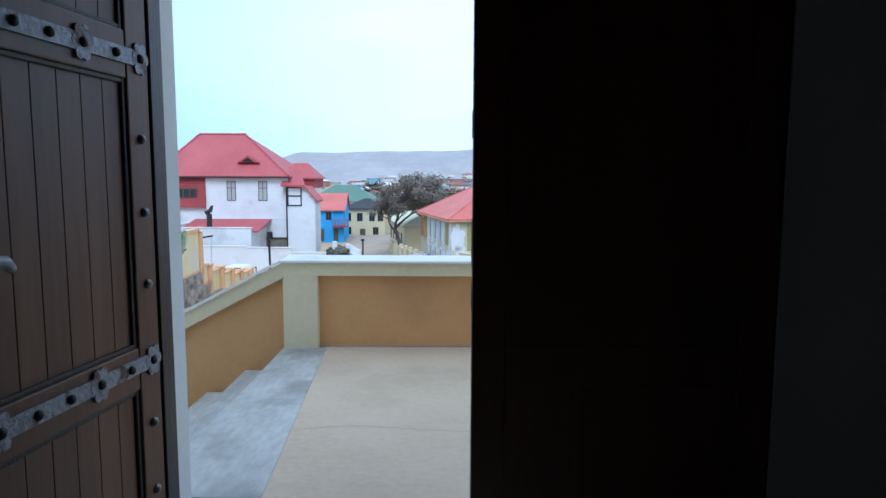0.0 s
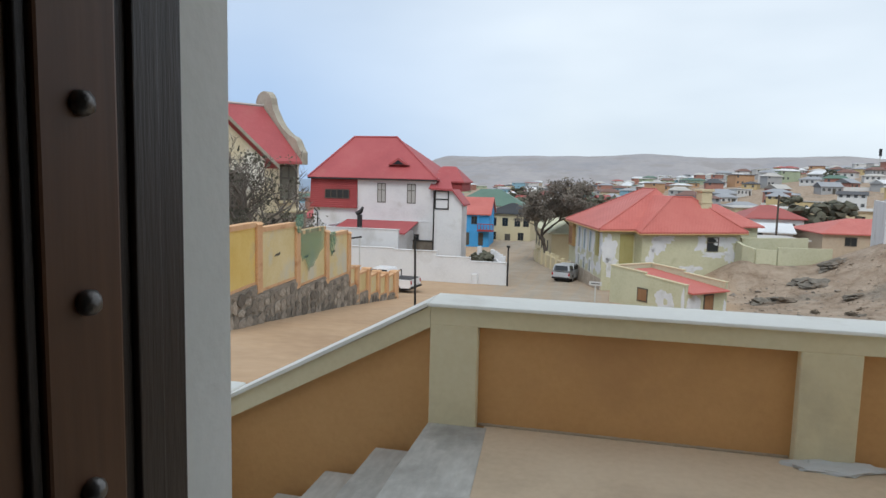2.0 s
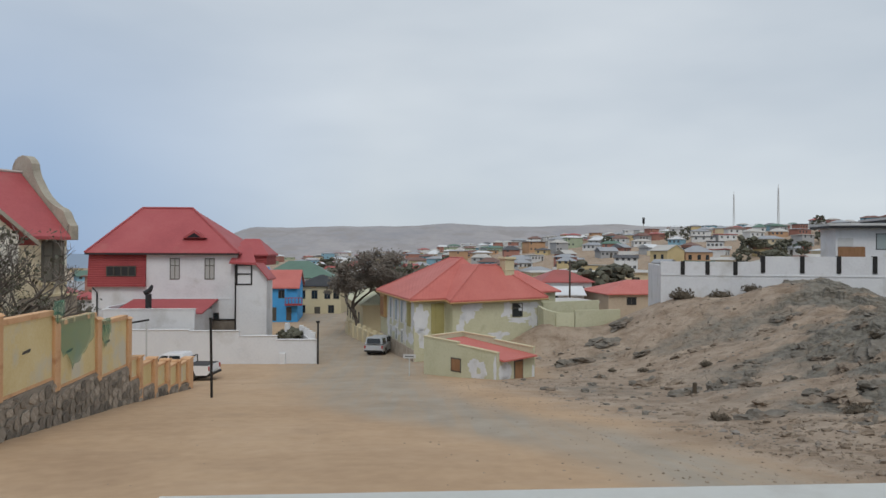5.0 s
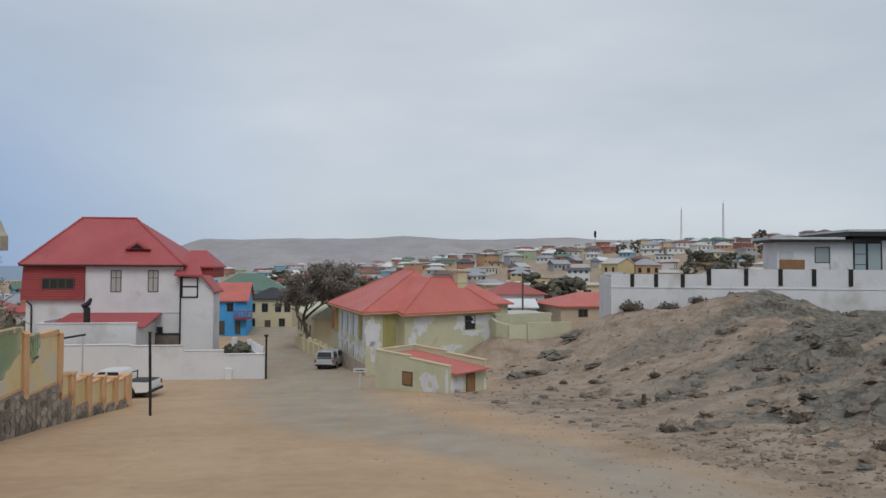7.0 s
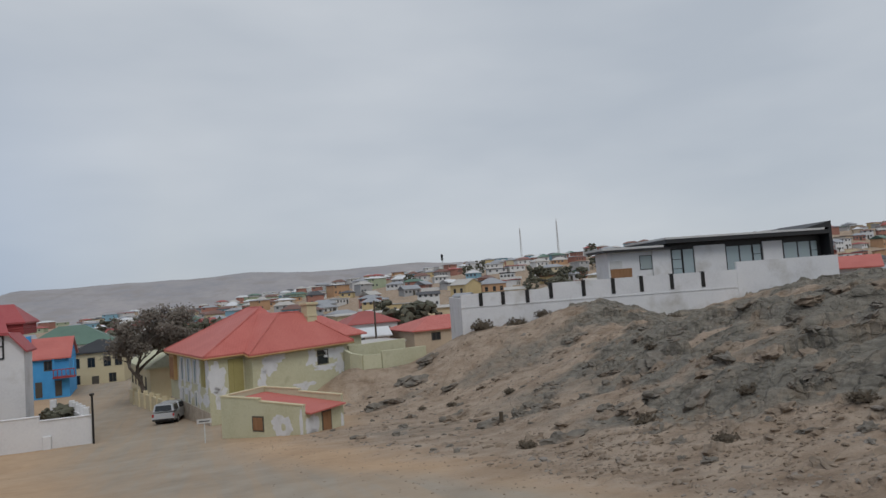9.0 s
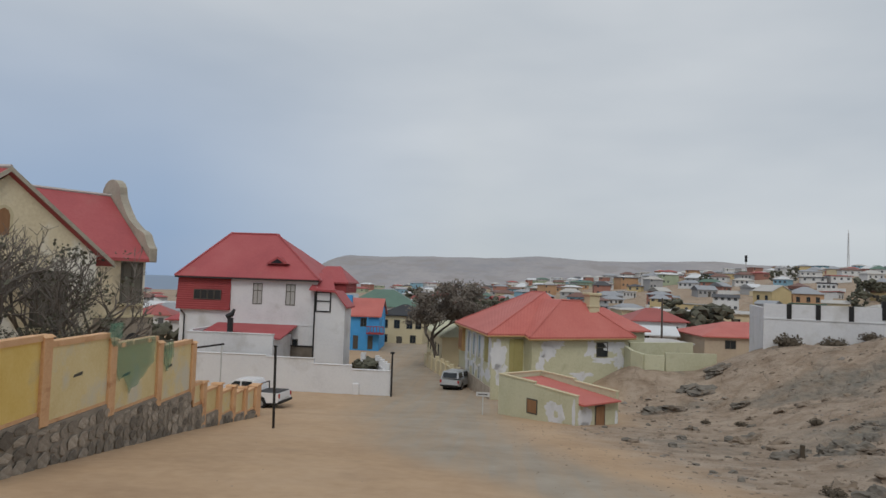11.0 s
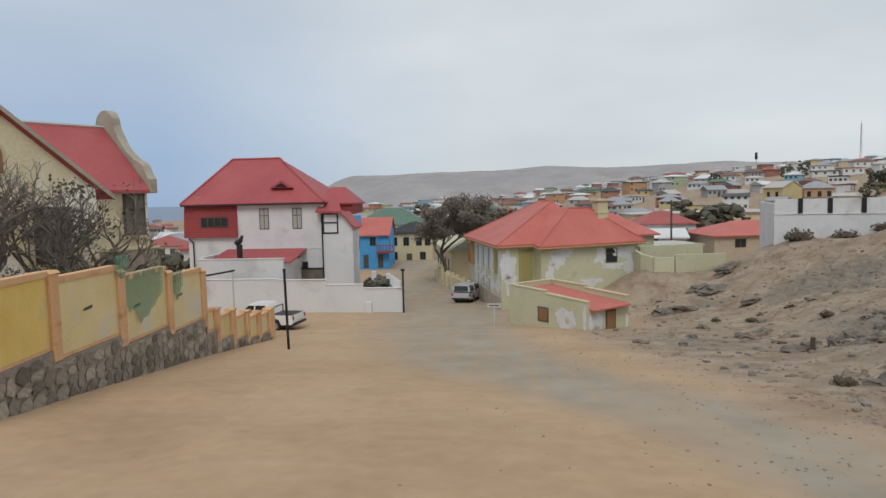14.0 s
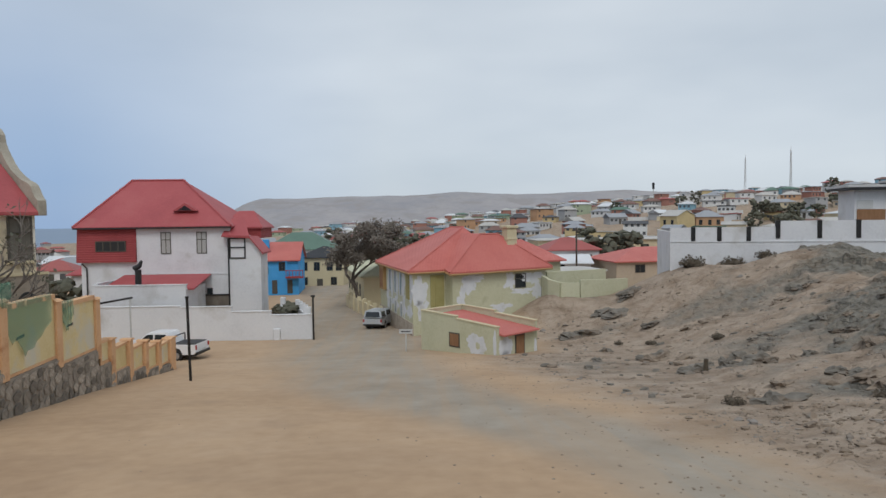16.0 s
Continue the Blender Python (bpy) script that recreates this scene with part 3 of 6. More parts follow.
def far_hills():
    def ridge(x0, x1, y, h, seed, name):
        bm = bmesh.new()
        n, rows = 90, 6
        grid = []
        for j in range(rows):
            f = j / (rows - 1)
            line = []
            for i in range(n + 1):
                k = i / n
                x = x0 + (x1 - x0) * k
                top = h * (step(0.0, 0.075, k) * 0.9 + 0.1 * step(0.1, 0.5, k)) * (1 - 0.8 * step(0.72, 1.0, k))
                top *= 1 + 0.12 * noise.noise(Vector((x * 0.004, seed, 0))) + 0.02 * noise.noise(Vector((x * 0.02, seed, 3)))
                line.append(bm.verts.new((x, y + f * 500, -18 + (top + 18) * step(0, 1, f) + 2.5 * f * noise.noise(Vector((x * 0.01, f * 4, seed))))))
            grid.append(line)
        for a, b in zip(grid, grid[1:]):
            for i in range(n):
                bm.faces.new((a[i], a[i + 1], b[i + 1], b[i]))
        thing(name, bm, M_HAZEHILL, True, label="low bare hills with distance haze put into their colour", category="hill", kind="structure")
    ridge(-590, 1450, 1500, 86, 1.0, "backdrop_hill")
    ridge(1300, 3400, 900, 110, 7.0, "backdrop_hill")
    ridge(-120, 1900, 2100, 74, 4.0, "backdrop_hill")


far_hills()

# ---- church porch: doorway, landing, stair ----
JX0, JX1, WY0, WY1 = -1.06, 1.40, 3.16, 3.52     # opening between the jambs, wall from inside to outside


def church():
    for name, b in (("wall_front_west", (-4.5, JX0, WY0, WY1, -1.6, 6.0)), ("wall_front_east", (JX1, 4.5, WY0, WY1, -1.6, 6.0)),
                    ("wall_front_lintel", (JX0, JX1, WY0, WY1, 2.75, 6.0))):
        thing(name, box(*b), M_JAMB, label="grey-white plastered church wall round the doorway", category="wall", kind="structure")
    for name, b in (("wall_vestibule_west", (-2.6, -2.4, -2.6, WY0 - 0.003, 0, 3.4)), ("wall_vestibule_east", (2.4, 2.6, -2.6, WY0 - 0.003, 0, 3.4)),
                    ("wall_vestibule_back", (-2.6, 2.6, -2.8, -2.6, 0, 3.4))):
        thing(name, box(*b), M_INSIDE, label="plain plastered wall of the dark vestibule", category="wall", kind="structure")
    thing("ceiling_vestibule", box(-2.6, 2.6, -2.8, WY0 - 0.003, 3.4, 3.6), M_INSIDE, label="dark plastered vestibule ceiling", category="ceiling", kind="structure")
    thing("floor_vestibule", box(-2.6, 2.6, -2.8, WY1, -0.25, -0.004), M_MARBLE, label="dark stone vestibule floor", category="floor", kind="structure")
    fr = base("door_frame", label="dark stained wooden frame in the church doorway", category="door frame", kind="structure")
    for x0, x1 in ((JX0 + 0.002, JX0 + 0.03), (JX1 - 0.03, JX1 - 0.002)):
        bm = box(x0, x1, WY0 + 0.004, WY0 + 0.168, 0, 2.72, 0.006)
        part("jamb_lining", bm, M_FRAME, fr)
        s = 0.012 if x0 < 0 else -0.012
        part("door_stop", box(*sorted((x0 if x0 > 0 else x1, (x0 if x0 > 0 else x1) + s)), WY0 + 0.03, WY0 + 0.09, 0, 2.7, 0.003), M_FRAME, fr)
    part("head_lining", box(JX0 + 0.03, JX1 - 0.03, WY0 + 0.02, WY0 + 0.168, 2.65, 2.72), M_FRAME, fr)


def door_leaf(name, m, mirror, label):
    """A leaf 1.19 wide with its hinge edge at local x = 0 and its outer face towards +y; boards, stiles, studs and iron straps."""
    d = base(name, m, label=label, category="door", kind="structure")
    W, H, T = 1.148, 2.6, 0.06
    s = -1 if mirror else 1

    def out(bm):
        for v in bm.verts:
            v.co.y = -v.co.y
        return bm

    def bx(x0, x1, y0, y1, z0, z1, bev=0.0):
        return out(box(*sorted((s * x0, s * x1)), y0, y1, z0, z1, bev))
    part("stile", bx(0, 0.13, 0, T, 0, H, 0.006), M_DOOR, d)
    part("stile", bx(W - 0.13, W, 0, T, 0, H, 0.006), M_DOOR, d)
    for z0, z1 in ((0, 0.16), (0.66, 0.82), (1.80, 1.97), (H - 0.14, H)):
        part("rail", bx(0.1305, W - 0.1305, 0.002, T - 0.002, z0, z1, 0.006), M_DOOR, d)
    for z0, z1 in ((0.16, 0.66), (0.82, 1.80), (1.97, H - 0.14)):
        n = 8
        for i in range(n):
            a, b = 0.131 + (W - 0.262) * i / n, 0.131 + (W - 0.262) * (i + 1) / n
            part("panel_board", bx(a + 0.0006, b - 0.0006, 0.022, T - 0.012, z0, z1, 0.003), M_DOOR, d)
        for a, b in ((0.131, 0.148), (W - 0.148, W - 0.131)):
            part("panel_bead", bx(a, b, 0.010, 0.022, z0, z1, 0.003), M_FRAME, d)
        for a, b in ((z0, z0 + 0.016), (z1 - 0.016, z1)):
            part("panel_bead", bx(0.148, W - 0.148, 0.010, 0.022, a, b, 0.003), M_FRAME, d)
    part("back_board", bx(0.11, W - 0.11, T - 0.0115, T - 0.004, 0.05, H - 0.05), M_DOOR, d)
    for zc in (0.755, 1.88):
        bm = bmesh.new()
        box(*sorted((s * 0.05, s * 0.80)), -0.008, 0.002, zc - 0.028, zc + 0.028, bm=bm)
        strap = part("hinge_strap", out(bm), M_IRON, d, "worn pale iron strap")
        for xc in (0.055, 0.37, 0.80):
            bm = bmesh.new()
            for ang in range(0, 360, 60):
                cx, cz = s * xc + 0.032 * math.cos(radians(ang)), zc + 0.040 * math.sin(radians(ang))
                prism([(cx + 0.020 * math.cos(k * math.tau / 8), cz + 0.022 * math.sin(k * math.tau / 8)) for k in range(8)], "y", -0.0095, 0.002, bm)
            part("rosette", out(bm), M_IRON, strap)
        for xc in (0.06, 0.20, 0.37, 0.52, 0.66, 0.80):
            part("bolt_head", out(lump(s * xc, -0.012, zc, 0.017, 0.012, 0.017, 2.0, 0.1, 2)), M_DARKMETAL, strap, smooth=True)
    for zc in (0.24, 0.51, 1.05, 1.32, 1.59, 2.17, 2.43):
        part("stud", out(lump(s * 0.065, -0.004, zc, 0.019, 0.017, 0.019, zc, 0.12, 2)), M_STUD, d, smooth=True)
    # lever handle
    h = part("handle_plate", bx(W - 0.185, W - 0.14, -0.006, 0.002, 1.08, 1.32, 0.003), M_IRON, d)
    part("lever", out(tube([(s * (W - 0.16), -0.005, 1.23), (s * (W - 0.16), -0.05, 1.23), (s * (W - 0.19), -0.058, 1.232), (s * (W - 0.28), -0.06, 1.236), (s * (W - 0.345), -0.06, 1.228), (s * (W - 0.375), -0.055, 1.205)], [0.012, 0.012, 0.015, 0.019, 0.018, 0.012], 10)), M_IRON, h, "twisted pale metal lever", True)
    # latch keeps on the closing edge
    for z0, z1 in ((0.95, 1.05), (1.12, 1.30), (1.6, 1.7)):
        part("edge_plate", bx(W - 0.002, W + 0.003, 0.015, 0.045, z0, z1), M_IRON, d)
    return d


LEFT_OPEN, RIGHT_OPEN = -97, 0
church()
door_leaf("door_1", pose(JX0 + 0.045, WY0 - 0.005, 0.02, 0, 0, LEFT_OPEN), False, "open dark wooden door leaf with iron straps and studs")
door_leaf("door_2", pose(JX1 - 0.045, WY0 - 0.005, 0.02, 0, 0, RIGHT_OPEN), True, "closed dark wooden door leaf in shadow")

PY0, PY1, CAPZ = 6.22, 6.50, 0.765     # parapet faces and the top of its coping


def landing():
    thing("landing_floor", box(-0.95, 3.2, WY1 + 0.002, PY0 + 0.058, -0.30, 0.0, 0.0), M_LANDING, label="smooth buff screed landing before the church door", category="floor", kind="structure")
    thing("landing_base", box(-1.3, 3.2, WY1 + 0.002, PY0 - 0.003, -2.2, -0.302), M_CEMENT, label="rendered base under the landing", category="wall", kind="structure")
    bm = bmesh.new()
    for pts in ([(-0.78, 4.36), (-0.4, 4.42), (0.2, 4.34), (0.9, 4.40), (1.6, 4.33), (2.6, 4.38)],):
        for (xa, ya), (xb, yb) in zip(pts, pts[1:]):
            for i in range(6):
                p, q = i / 6, (i + 1) / 6
                ja, jb = 0.012 * noise.noise(Vector((xa * 9 + i, ya, 0))), 0.012 * noise.noise(Vector((xa * 9 + i + 1, ya, 0)))
                x0, y0, x1, y1 = xa + (xb - xa) * p, ya + (yb - ya) * p + ja, xa + (xb - xa) * q, ya + (yb - ya) * q + jb
                v = [bm.verts.new(c) for c in ((x0, y0 - 0.002, 0.0012), (x1, y1 - 0.002, 0.0012), (x1 + 0.001, y1 + 0.002, 0.0012), (x0 + 0.001, y0 + 0.002, 0.0012))]
                bm.faces.new(v)
    thing("floor_crack", bm, M_JOINT, label="hairline cracks in the landing screed", category="crack", kind="structure")
    st = base("entrance_stair", label="worn grey marble steps down from the landing", category="stair", kind="structure")
    part("tread", prism([(-1.30, WY1 + 0.002), (-0.74, WY1 + 0.002), (-0.93, PY0 - 0.002), (-1.30, PY0 - 0.002)], "z", -0.06, 0.004, None, 0.003), M_MARBLE, st)
    x, z = -1.30, 0.0
    for i in range(7):
        part("riser", box(x - 0.005, x + 0.28, WY1 + 0.004, PY0 - 0.004, z - 0.2, z - 0.06), M_MARBLE, st)
        z -= 0.2
        part("tread", box(x - 0.345, x + 0.02, WY1 + 0.002, PY0 - 0.002, z - 0.055, z, 0.008), M_MARBLE, st)
        x -= 0.345
    w = base("parapet", label="ochre parapet with cream posts and coping round the landing", category="parapet", kind="structure")
    part("panel", box(-1.0, 0.80, PY0 + 0.06, PY1 - 0.03, -0.3, 0.632), M_OCHRE, w)
    part("panel", box(1.11, 3.3, PY0 + 0.06, PY1 - 0.03, -0.3, 0.632), M_OCHRE, w)
    part("post", box(-1.30, -1.0, PY0 - 0.01, PY1, -0.02, 0.634, 0.008), M_CREAMCAP, w)
    part("post", box(0.80, 1.11, PY0 - 0.01, PY1, -0.02, 0.634, 0.008), M_CREAMCAP, w)
    part("coping_face", prism([(PY0 - 0.01, 0.632), (PY0 - 0.01, CAPZ - 0.02), (PY1, CAPZ - 0.02), (PY1, 0.632)], "x", -1.30, 3.3, None, 0.004), M_CREAMCAP, w)
    part("coping", prism([(PY0 - 0.035, CAPZ - 0.02), (PY0 - 0.03, CAPZ + 0.002), (PY1 + 0.02, CAPZ + 0.012), (PY1 + 0.03, CAPZ - 0.02)], "x", -1.315, 3.3, None, 0.006), M_CAPTOP, w)
    # dirty joint where the parapet meets the floor, and a cement patch at a post
    bm = bmesh.new()
    n = 40
    for i in range(n):
        a, b = -0.99 + 1.78 * i / n, -0.99 + 1.78 * (i + 1) / n
        t = 0.006 + 0.008 * noise.noise(Vector((i * 0.7, 1, 0)))
        box(a, b, PY0 + 0.045 - t, PY0 + 0.0595, 0.0005, 0.008 + t * 0.5, bm=bm)
    part("floor_joint", bm, M_JOINT, w)
    part("cement_patch", lump(0.98, PY0 - 0.03, 0.0, 0.24, 0.09, 0.035, 6.0, 0.6, 3), M_CONCRETE, w, "grey cement repair at the foot of the post")
    k = 0.525
    # falling part along the stair
    xa, xb = -1.30, -2.80
    part("stair_panel", prism([(xa, 0.612), (xb, 0.612 + (xb - xa) * k), (xb, -2.0), (xa, -2.0)], "y", PY0 + 0.06, PY1 - 0.03), M_OCHRE, w)
    dz = (xb - xa) * k
    part("stair_coping_face", prism([(xa, 0.612), (xa, CAPZ - 0.02), (xb, CAPZ - 0.02 + dz), (xb, 0.612 + dz)], "y", PY0 - 0.01, PY1), M_CREAMCAP, w)
    part("stair_coping", prism([(xa - 0.015, CAPZ - 0.02), (xa - 0.015, CAPZ + 0.006), (xb, CAPZ + 0.006 + dz), (xb, CAPZ - 0.02 + dz)], "y", PY0 - 0.035, PY1 + 0.025), M_CAPTOP, w)
    part("newel", box(-3.12, -2.80, PY0 - 0.01, PY1, -2.2, -0.03, 0.006), M_CREAMCAP, w)
    part("newel_cap", box(-3.17, -2.74, PY0 - 0.06, PY1 + 0.04, -0.03, 0.03, 0.012), M_CAPTOP, w)
    part("newel", box(-3.12, -2.82, 5.60, 5.90, -2.2, -0.16, 0.006), M_CREAMCAP, w)
    part("newel_cap", box(-3.17, -2.77, 5.55, 5.95, -0.16, -0.10, 0.012), M_CAPTOP, w)


landing()

# ---- white house ----
def hip_roof(name, x0, x1, y0, y1, ze, xr0, xr1, yr, zr, mat, parent, label="", thick=0.14, over=0.0):
    bm = bmesh.new()
    a, b, c, d = (x0, y0, ze), (x1, y0, ze), (x1, y1, ze), (x0, y1, ze)
    r, s = (xr0, yr, zr), (xr1, yr, zr)
    for f in ((a, b, s, r), (b, c, s), (c, d, r, s), (d, a, r)):
        slab(f, thick, bm)
    return part(name, bm, mat, parent, label)


def ridge_caps(parent, pairs, mat, r=0.09):
    for a, b in pairs:
        part("ridge_cap", tube([a, b], r, 6), mat, parent)


def white_house():
    h = base("white_house", label="white rendered two-storey house with a steep red roof", category="house")
    Y, ZB = 63.0, -7.6
    part("wall", box(-22.8, -15.0, Y, 73.0, ZB, 1.6), M_WHITE, h)
    part("wall", box(-27.4, -22.8, Y + 0.05, 73.0, ZB, -1.35), M_WHITE, h)
    # string course
    part("string_course", box(-22.8, -15.0, Y - 0.05, Y + 0.01, -2.55, -2.4), M_WHITE, h)
    mans = prism([(Y - 0.30, -1.42), (Y + 0.02, 1.72), (Y + 1.0, 1.72), (Y + 1.0, -1.42)], "x", -27.65, -22.78)
    man = part("hung_tile_bay", mans, M_REDTILE, h, "dark red tile-hung upper bay")
    bm = bmesh.new()
    box(-27.6, -22.9, Y + 1.0, 73.0, -1.4, 1.6, bm=bm)
    part("wall", bm, M_REDTILE, h, "dark red tile-hung wall")
    for i in range(4):
        window(h, -26.0 + 0.62 * i, -0.45, 0.50, 0.75, Y - 0.24, bars=(0, 0))
    hip_roof("roof", -27.8, -14.75, Y - 0.45, 73.4, 1.55, -25.0, -20.4, 68.0, 5.75, M_RED, h, "faded red corrugated hipped roof")
    ridge_caps(h, (((-25.0, 68, 5.78), (-20.4, 68, 5.78)), ((-27.8, Y - 0.45, 1.56), (-25.0, 68, 5.78)), ((-14.75, Y - 0.45, 1.56), (-20.4, 68, 5.78))), M_RED, 0.10)
    part("eaves_board", box(-27.8, -14.75, Y - 0.46, Y - 0.40, 1.36, 1.5), M_BLACK, h)
    # eyebrow dormer
    dm = part("dormer", prism([(-20.0, 2.85), (-18.95, 3.55), (-17.9, 2.85)], "y", Y + 0.75, Y + 2.6), M_RED, h)
    part("dormer_window", prism([(-19.55, 2.90), (-18.95, 3.32), (-18.35, 2.90)], "y", Y + 0.72, Y + 0.76), M_WINDOW, dm)
    for x in (-20.7, -17.72):
        window(h, x, -0.72, 0.72, 1.72, Y, glass_mat=M_CURTAIN, bars=(1, 1))
    window(h, -16.95, -4.4, 0.36, 0.62, Y, bars=(0, 0))
    part("stone_panel", box(-17.9, -15.0, Y - 0.14, Y + 0.01, -7.0, -4.35), M_STONE, h, "bare grey stone panel")
    part("ledge", box(-18.0, -14.95, Y - 0.22, Y - 0.0, -4.35, -4.25), M_BLACK, h)
    # lower wing on the street side, half-timbered above
    part("wing_wall", prism([(-14.98, ZB), (-14.98, 0.95), (-13.35, 0.55), (-12.35, -0.65), (-12.35, ZB)], "y", Y - 0.35, 65.2), M_WHITE, h)
    bm = bmesh.new()
    slab(((-15.5, Y - 0.75, 0.75), (-13.2, Y - 0.75, 0.62), (-13.2, 65.5, 0.62), (-15.5, 65.5, 0.75)), 0.14, bm)
    slab(((-13.2, Y - 0.75, 0.62), (-12.1, Y - 0.75, -0.72), (-12.1, 65.5, -0.72), (-13.2, 65.5, 0.62)), 0.14, bm)
    slab(((-15.5, Y - 0.7, 0.75), (-13.2, Y - 0.7, 0.7), (-14.2, Y + 2.0, 2.1), (-15.3, Y + 2.0, 2.2)), 0.12, bm)
    part("wing_roof", bm, M_RED, h)
    hip_roof("rear_roof", -16.6, -12.9, 66.0, 71.0, 1.4, -15.6, -14.2, 68.4, 2.9, M_RED, h)
    part("wall", box(-16.0, -13.1, 66.2, 70.8, 0.4, 1.4), M_REDTILE, h)
    tm = bmesh.new()
    for b in ((-14.98, -14.86, 0.55, -1.25), (-13.72, -13.6, 0.55, -1.25)):
        box(b[0], b[1], Y - 0.40, Y - 0.34, b[3], b[2], bm=tm)
    for z in (0.42, -0.35, -1.25):
        box(-14.98, -13.6, Y - 0.41, Y - 0.34, z, z + 0.11, bm=tm)
    part("timber_frame", tm, M_BLACK, h)
    part("downpipe", tube([(-15.03, Y - 0.42, 0.5), (-15.03, Y - 0.42, -6.4), (-14.7, Y - 0.45, -6.7), (-14.7, Y - 0.45, -7.4)], 0.07, 8), M_DARKMETAL, h)
    part("downpipe", tube([(-27.2, Y - 0.3, -1.5), (-26.9, Y - 0.1, -1.9), (-26.9, Y - 0.1, -7.0)], 0.06, 8), M_DARKMETAL, h)


def annex():
    a = base("yard_annex", label="low white flat-roofed annex with a red sheet roof", category="building")
    part("wall", box(-24.2, -17.1, 58.0, 58.3, -7.2, -3.0), M_WHITE, a)
    part("wall", box(-24.2, -23.9, 58.3, 62.9, -7.2, -2.8), M_WHITE, a)
    part("wall", box(-17.4, -17.1, 58.3, 62.9, -7.2, -3.3), M_WHITE, a)
    part("roof", slab(((-23.8, 58.4, -3.3), (-16.6, 58.4, -3.3), (-16.6, 62.9, -2.5), (-23.8, 62.9, -2.5)), 0.1), M_RED, a)
    part("coping", box(-24.25, -17.05, 57.95, 58.35, -3.0, -2.93), M_WHITE, a)
    v = part("flue_pipe", tube([(-21.0, 58.8, -3.3), (-21.0, 58.8, -1.8)], 0.24, 12), M_BLACK, a)
    part("flue_cowl", tube([(-21.3, 58.8, -1.75), (-20.9, 58.8, -1.5), (-20.7, 58.8, -1.1)], [0.22, 0.2, 0.1], 10), M_BLACK, v)


def yard_wall():
    w = base("yard_wall", label="stepped white rendered yard wall beside the street", category="wall")
    Y = 56.0
    for x0, x1, z in ((-23.6, -16.9, -4.35), (-16.9, -13.1, -4.45), (-13.1, -10.2, -4.85), (-10.2, -7.15, -5.15)):
        part("wall_bay", box(x0, x1, Y, Y + 0.28, -8.0, z - 0.07), M_WHITE, w)
        part("coping", box(x0 - 0.03, x1 + 0.03, Y - 0.05, Y + 0.33, z - 0.07, z, 0.02), M_WHITE, w)
    part("wall_return", prism([(-7.45, Y + 0.281), (-7.17, Y + 0.281), (-10.0, 64.5), (-10.3, 64.5)], "z", -8.2, -5.35), M_WHITE, w)
    part("buttress", box(-10.0, -9.5, Y - 0.25, Y, -7.6, -6.2, 0.05), M_WHITE, w)
    for i in range(5):
        part("gate_pier", box(-7.75 - 0.42 * i, -7.4 - 0.42 * i, 57.0 + 1.25 * i, 57.4 + 1.25 * i, -5.4, -4.75, 0.03), M_WHITE, w)
    part("gate_pier", box(-10.6, -10.2, 61.6, 62.0, -7.5, -4.5, 0.03), M_WHITE, w)


white_house()
annex()
yard_wall()


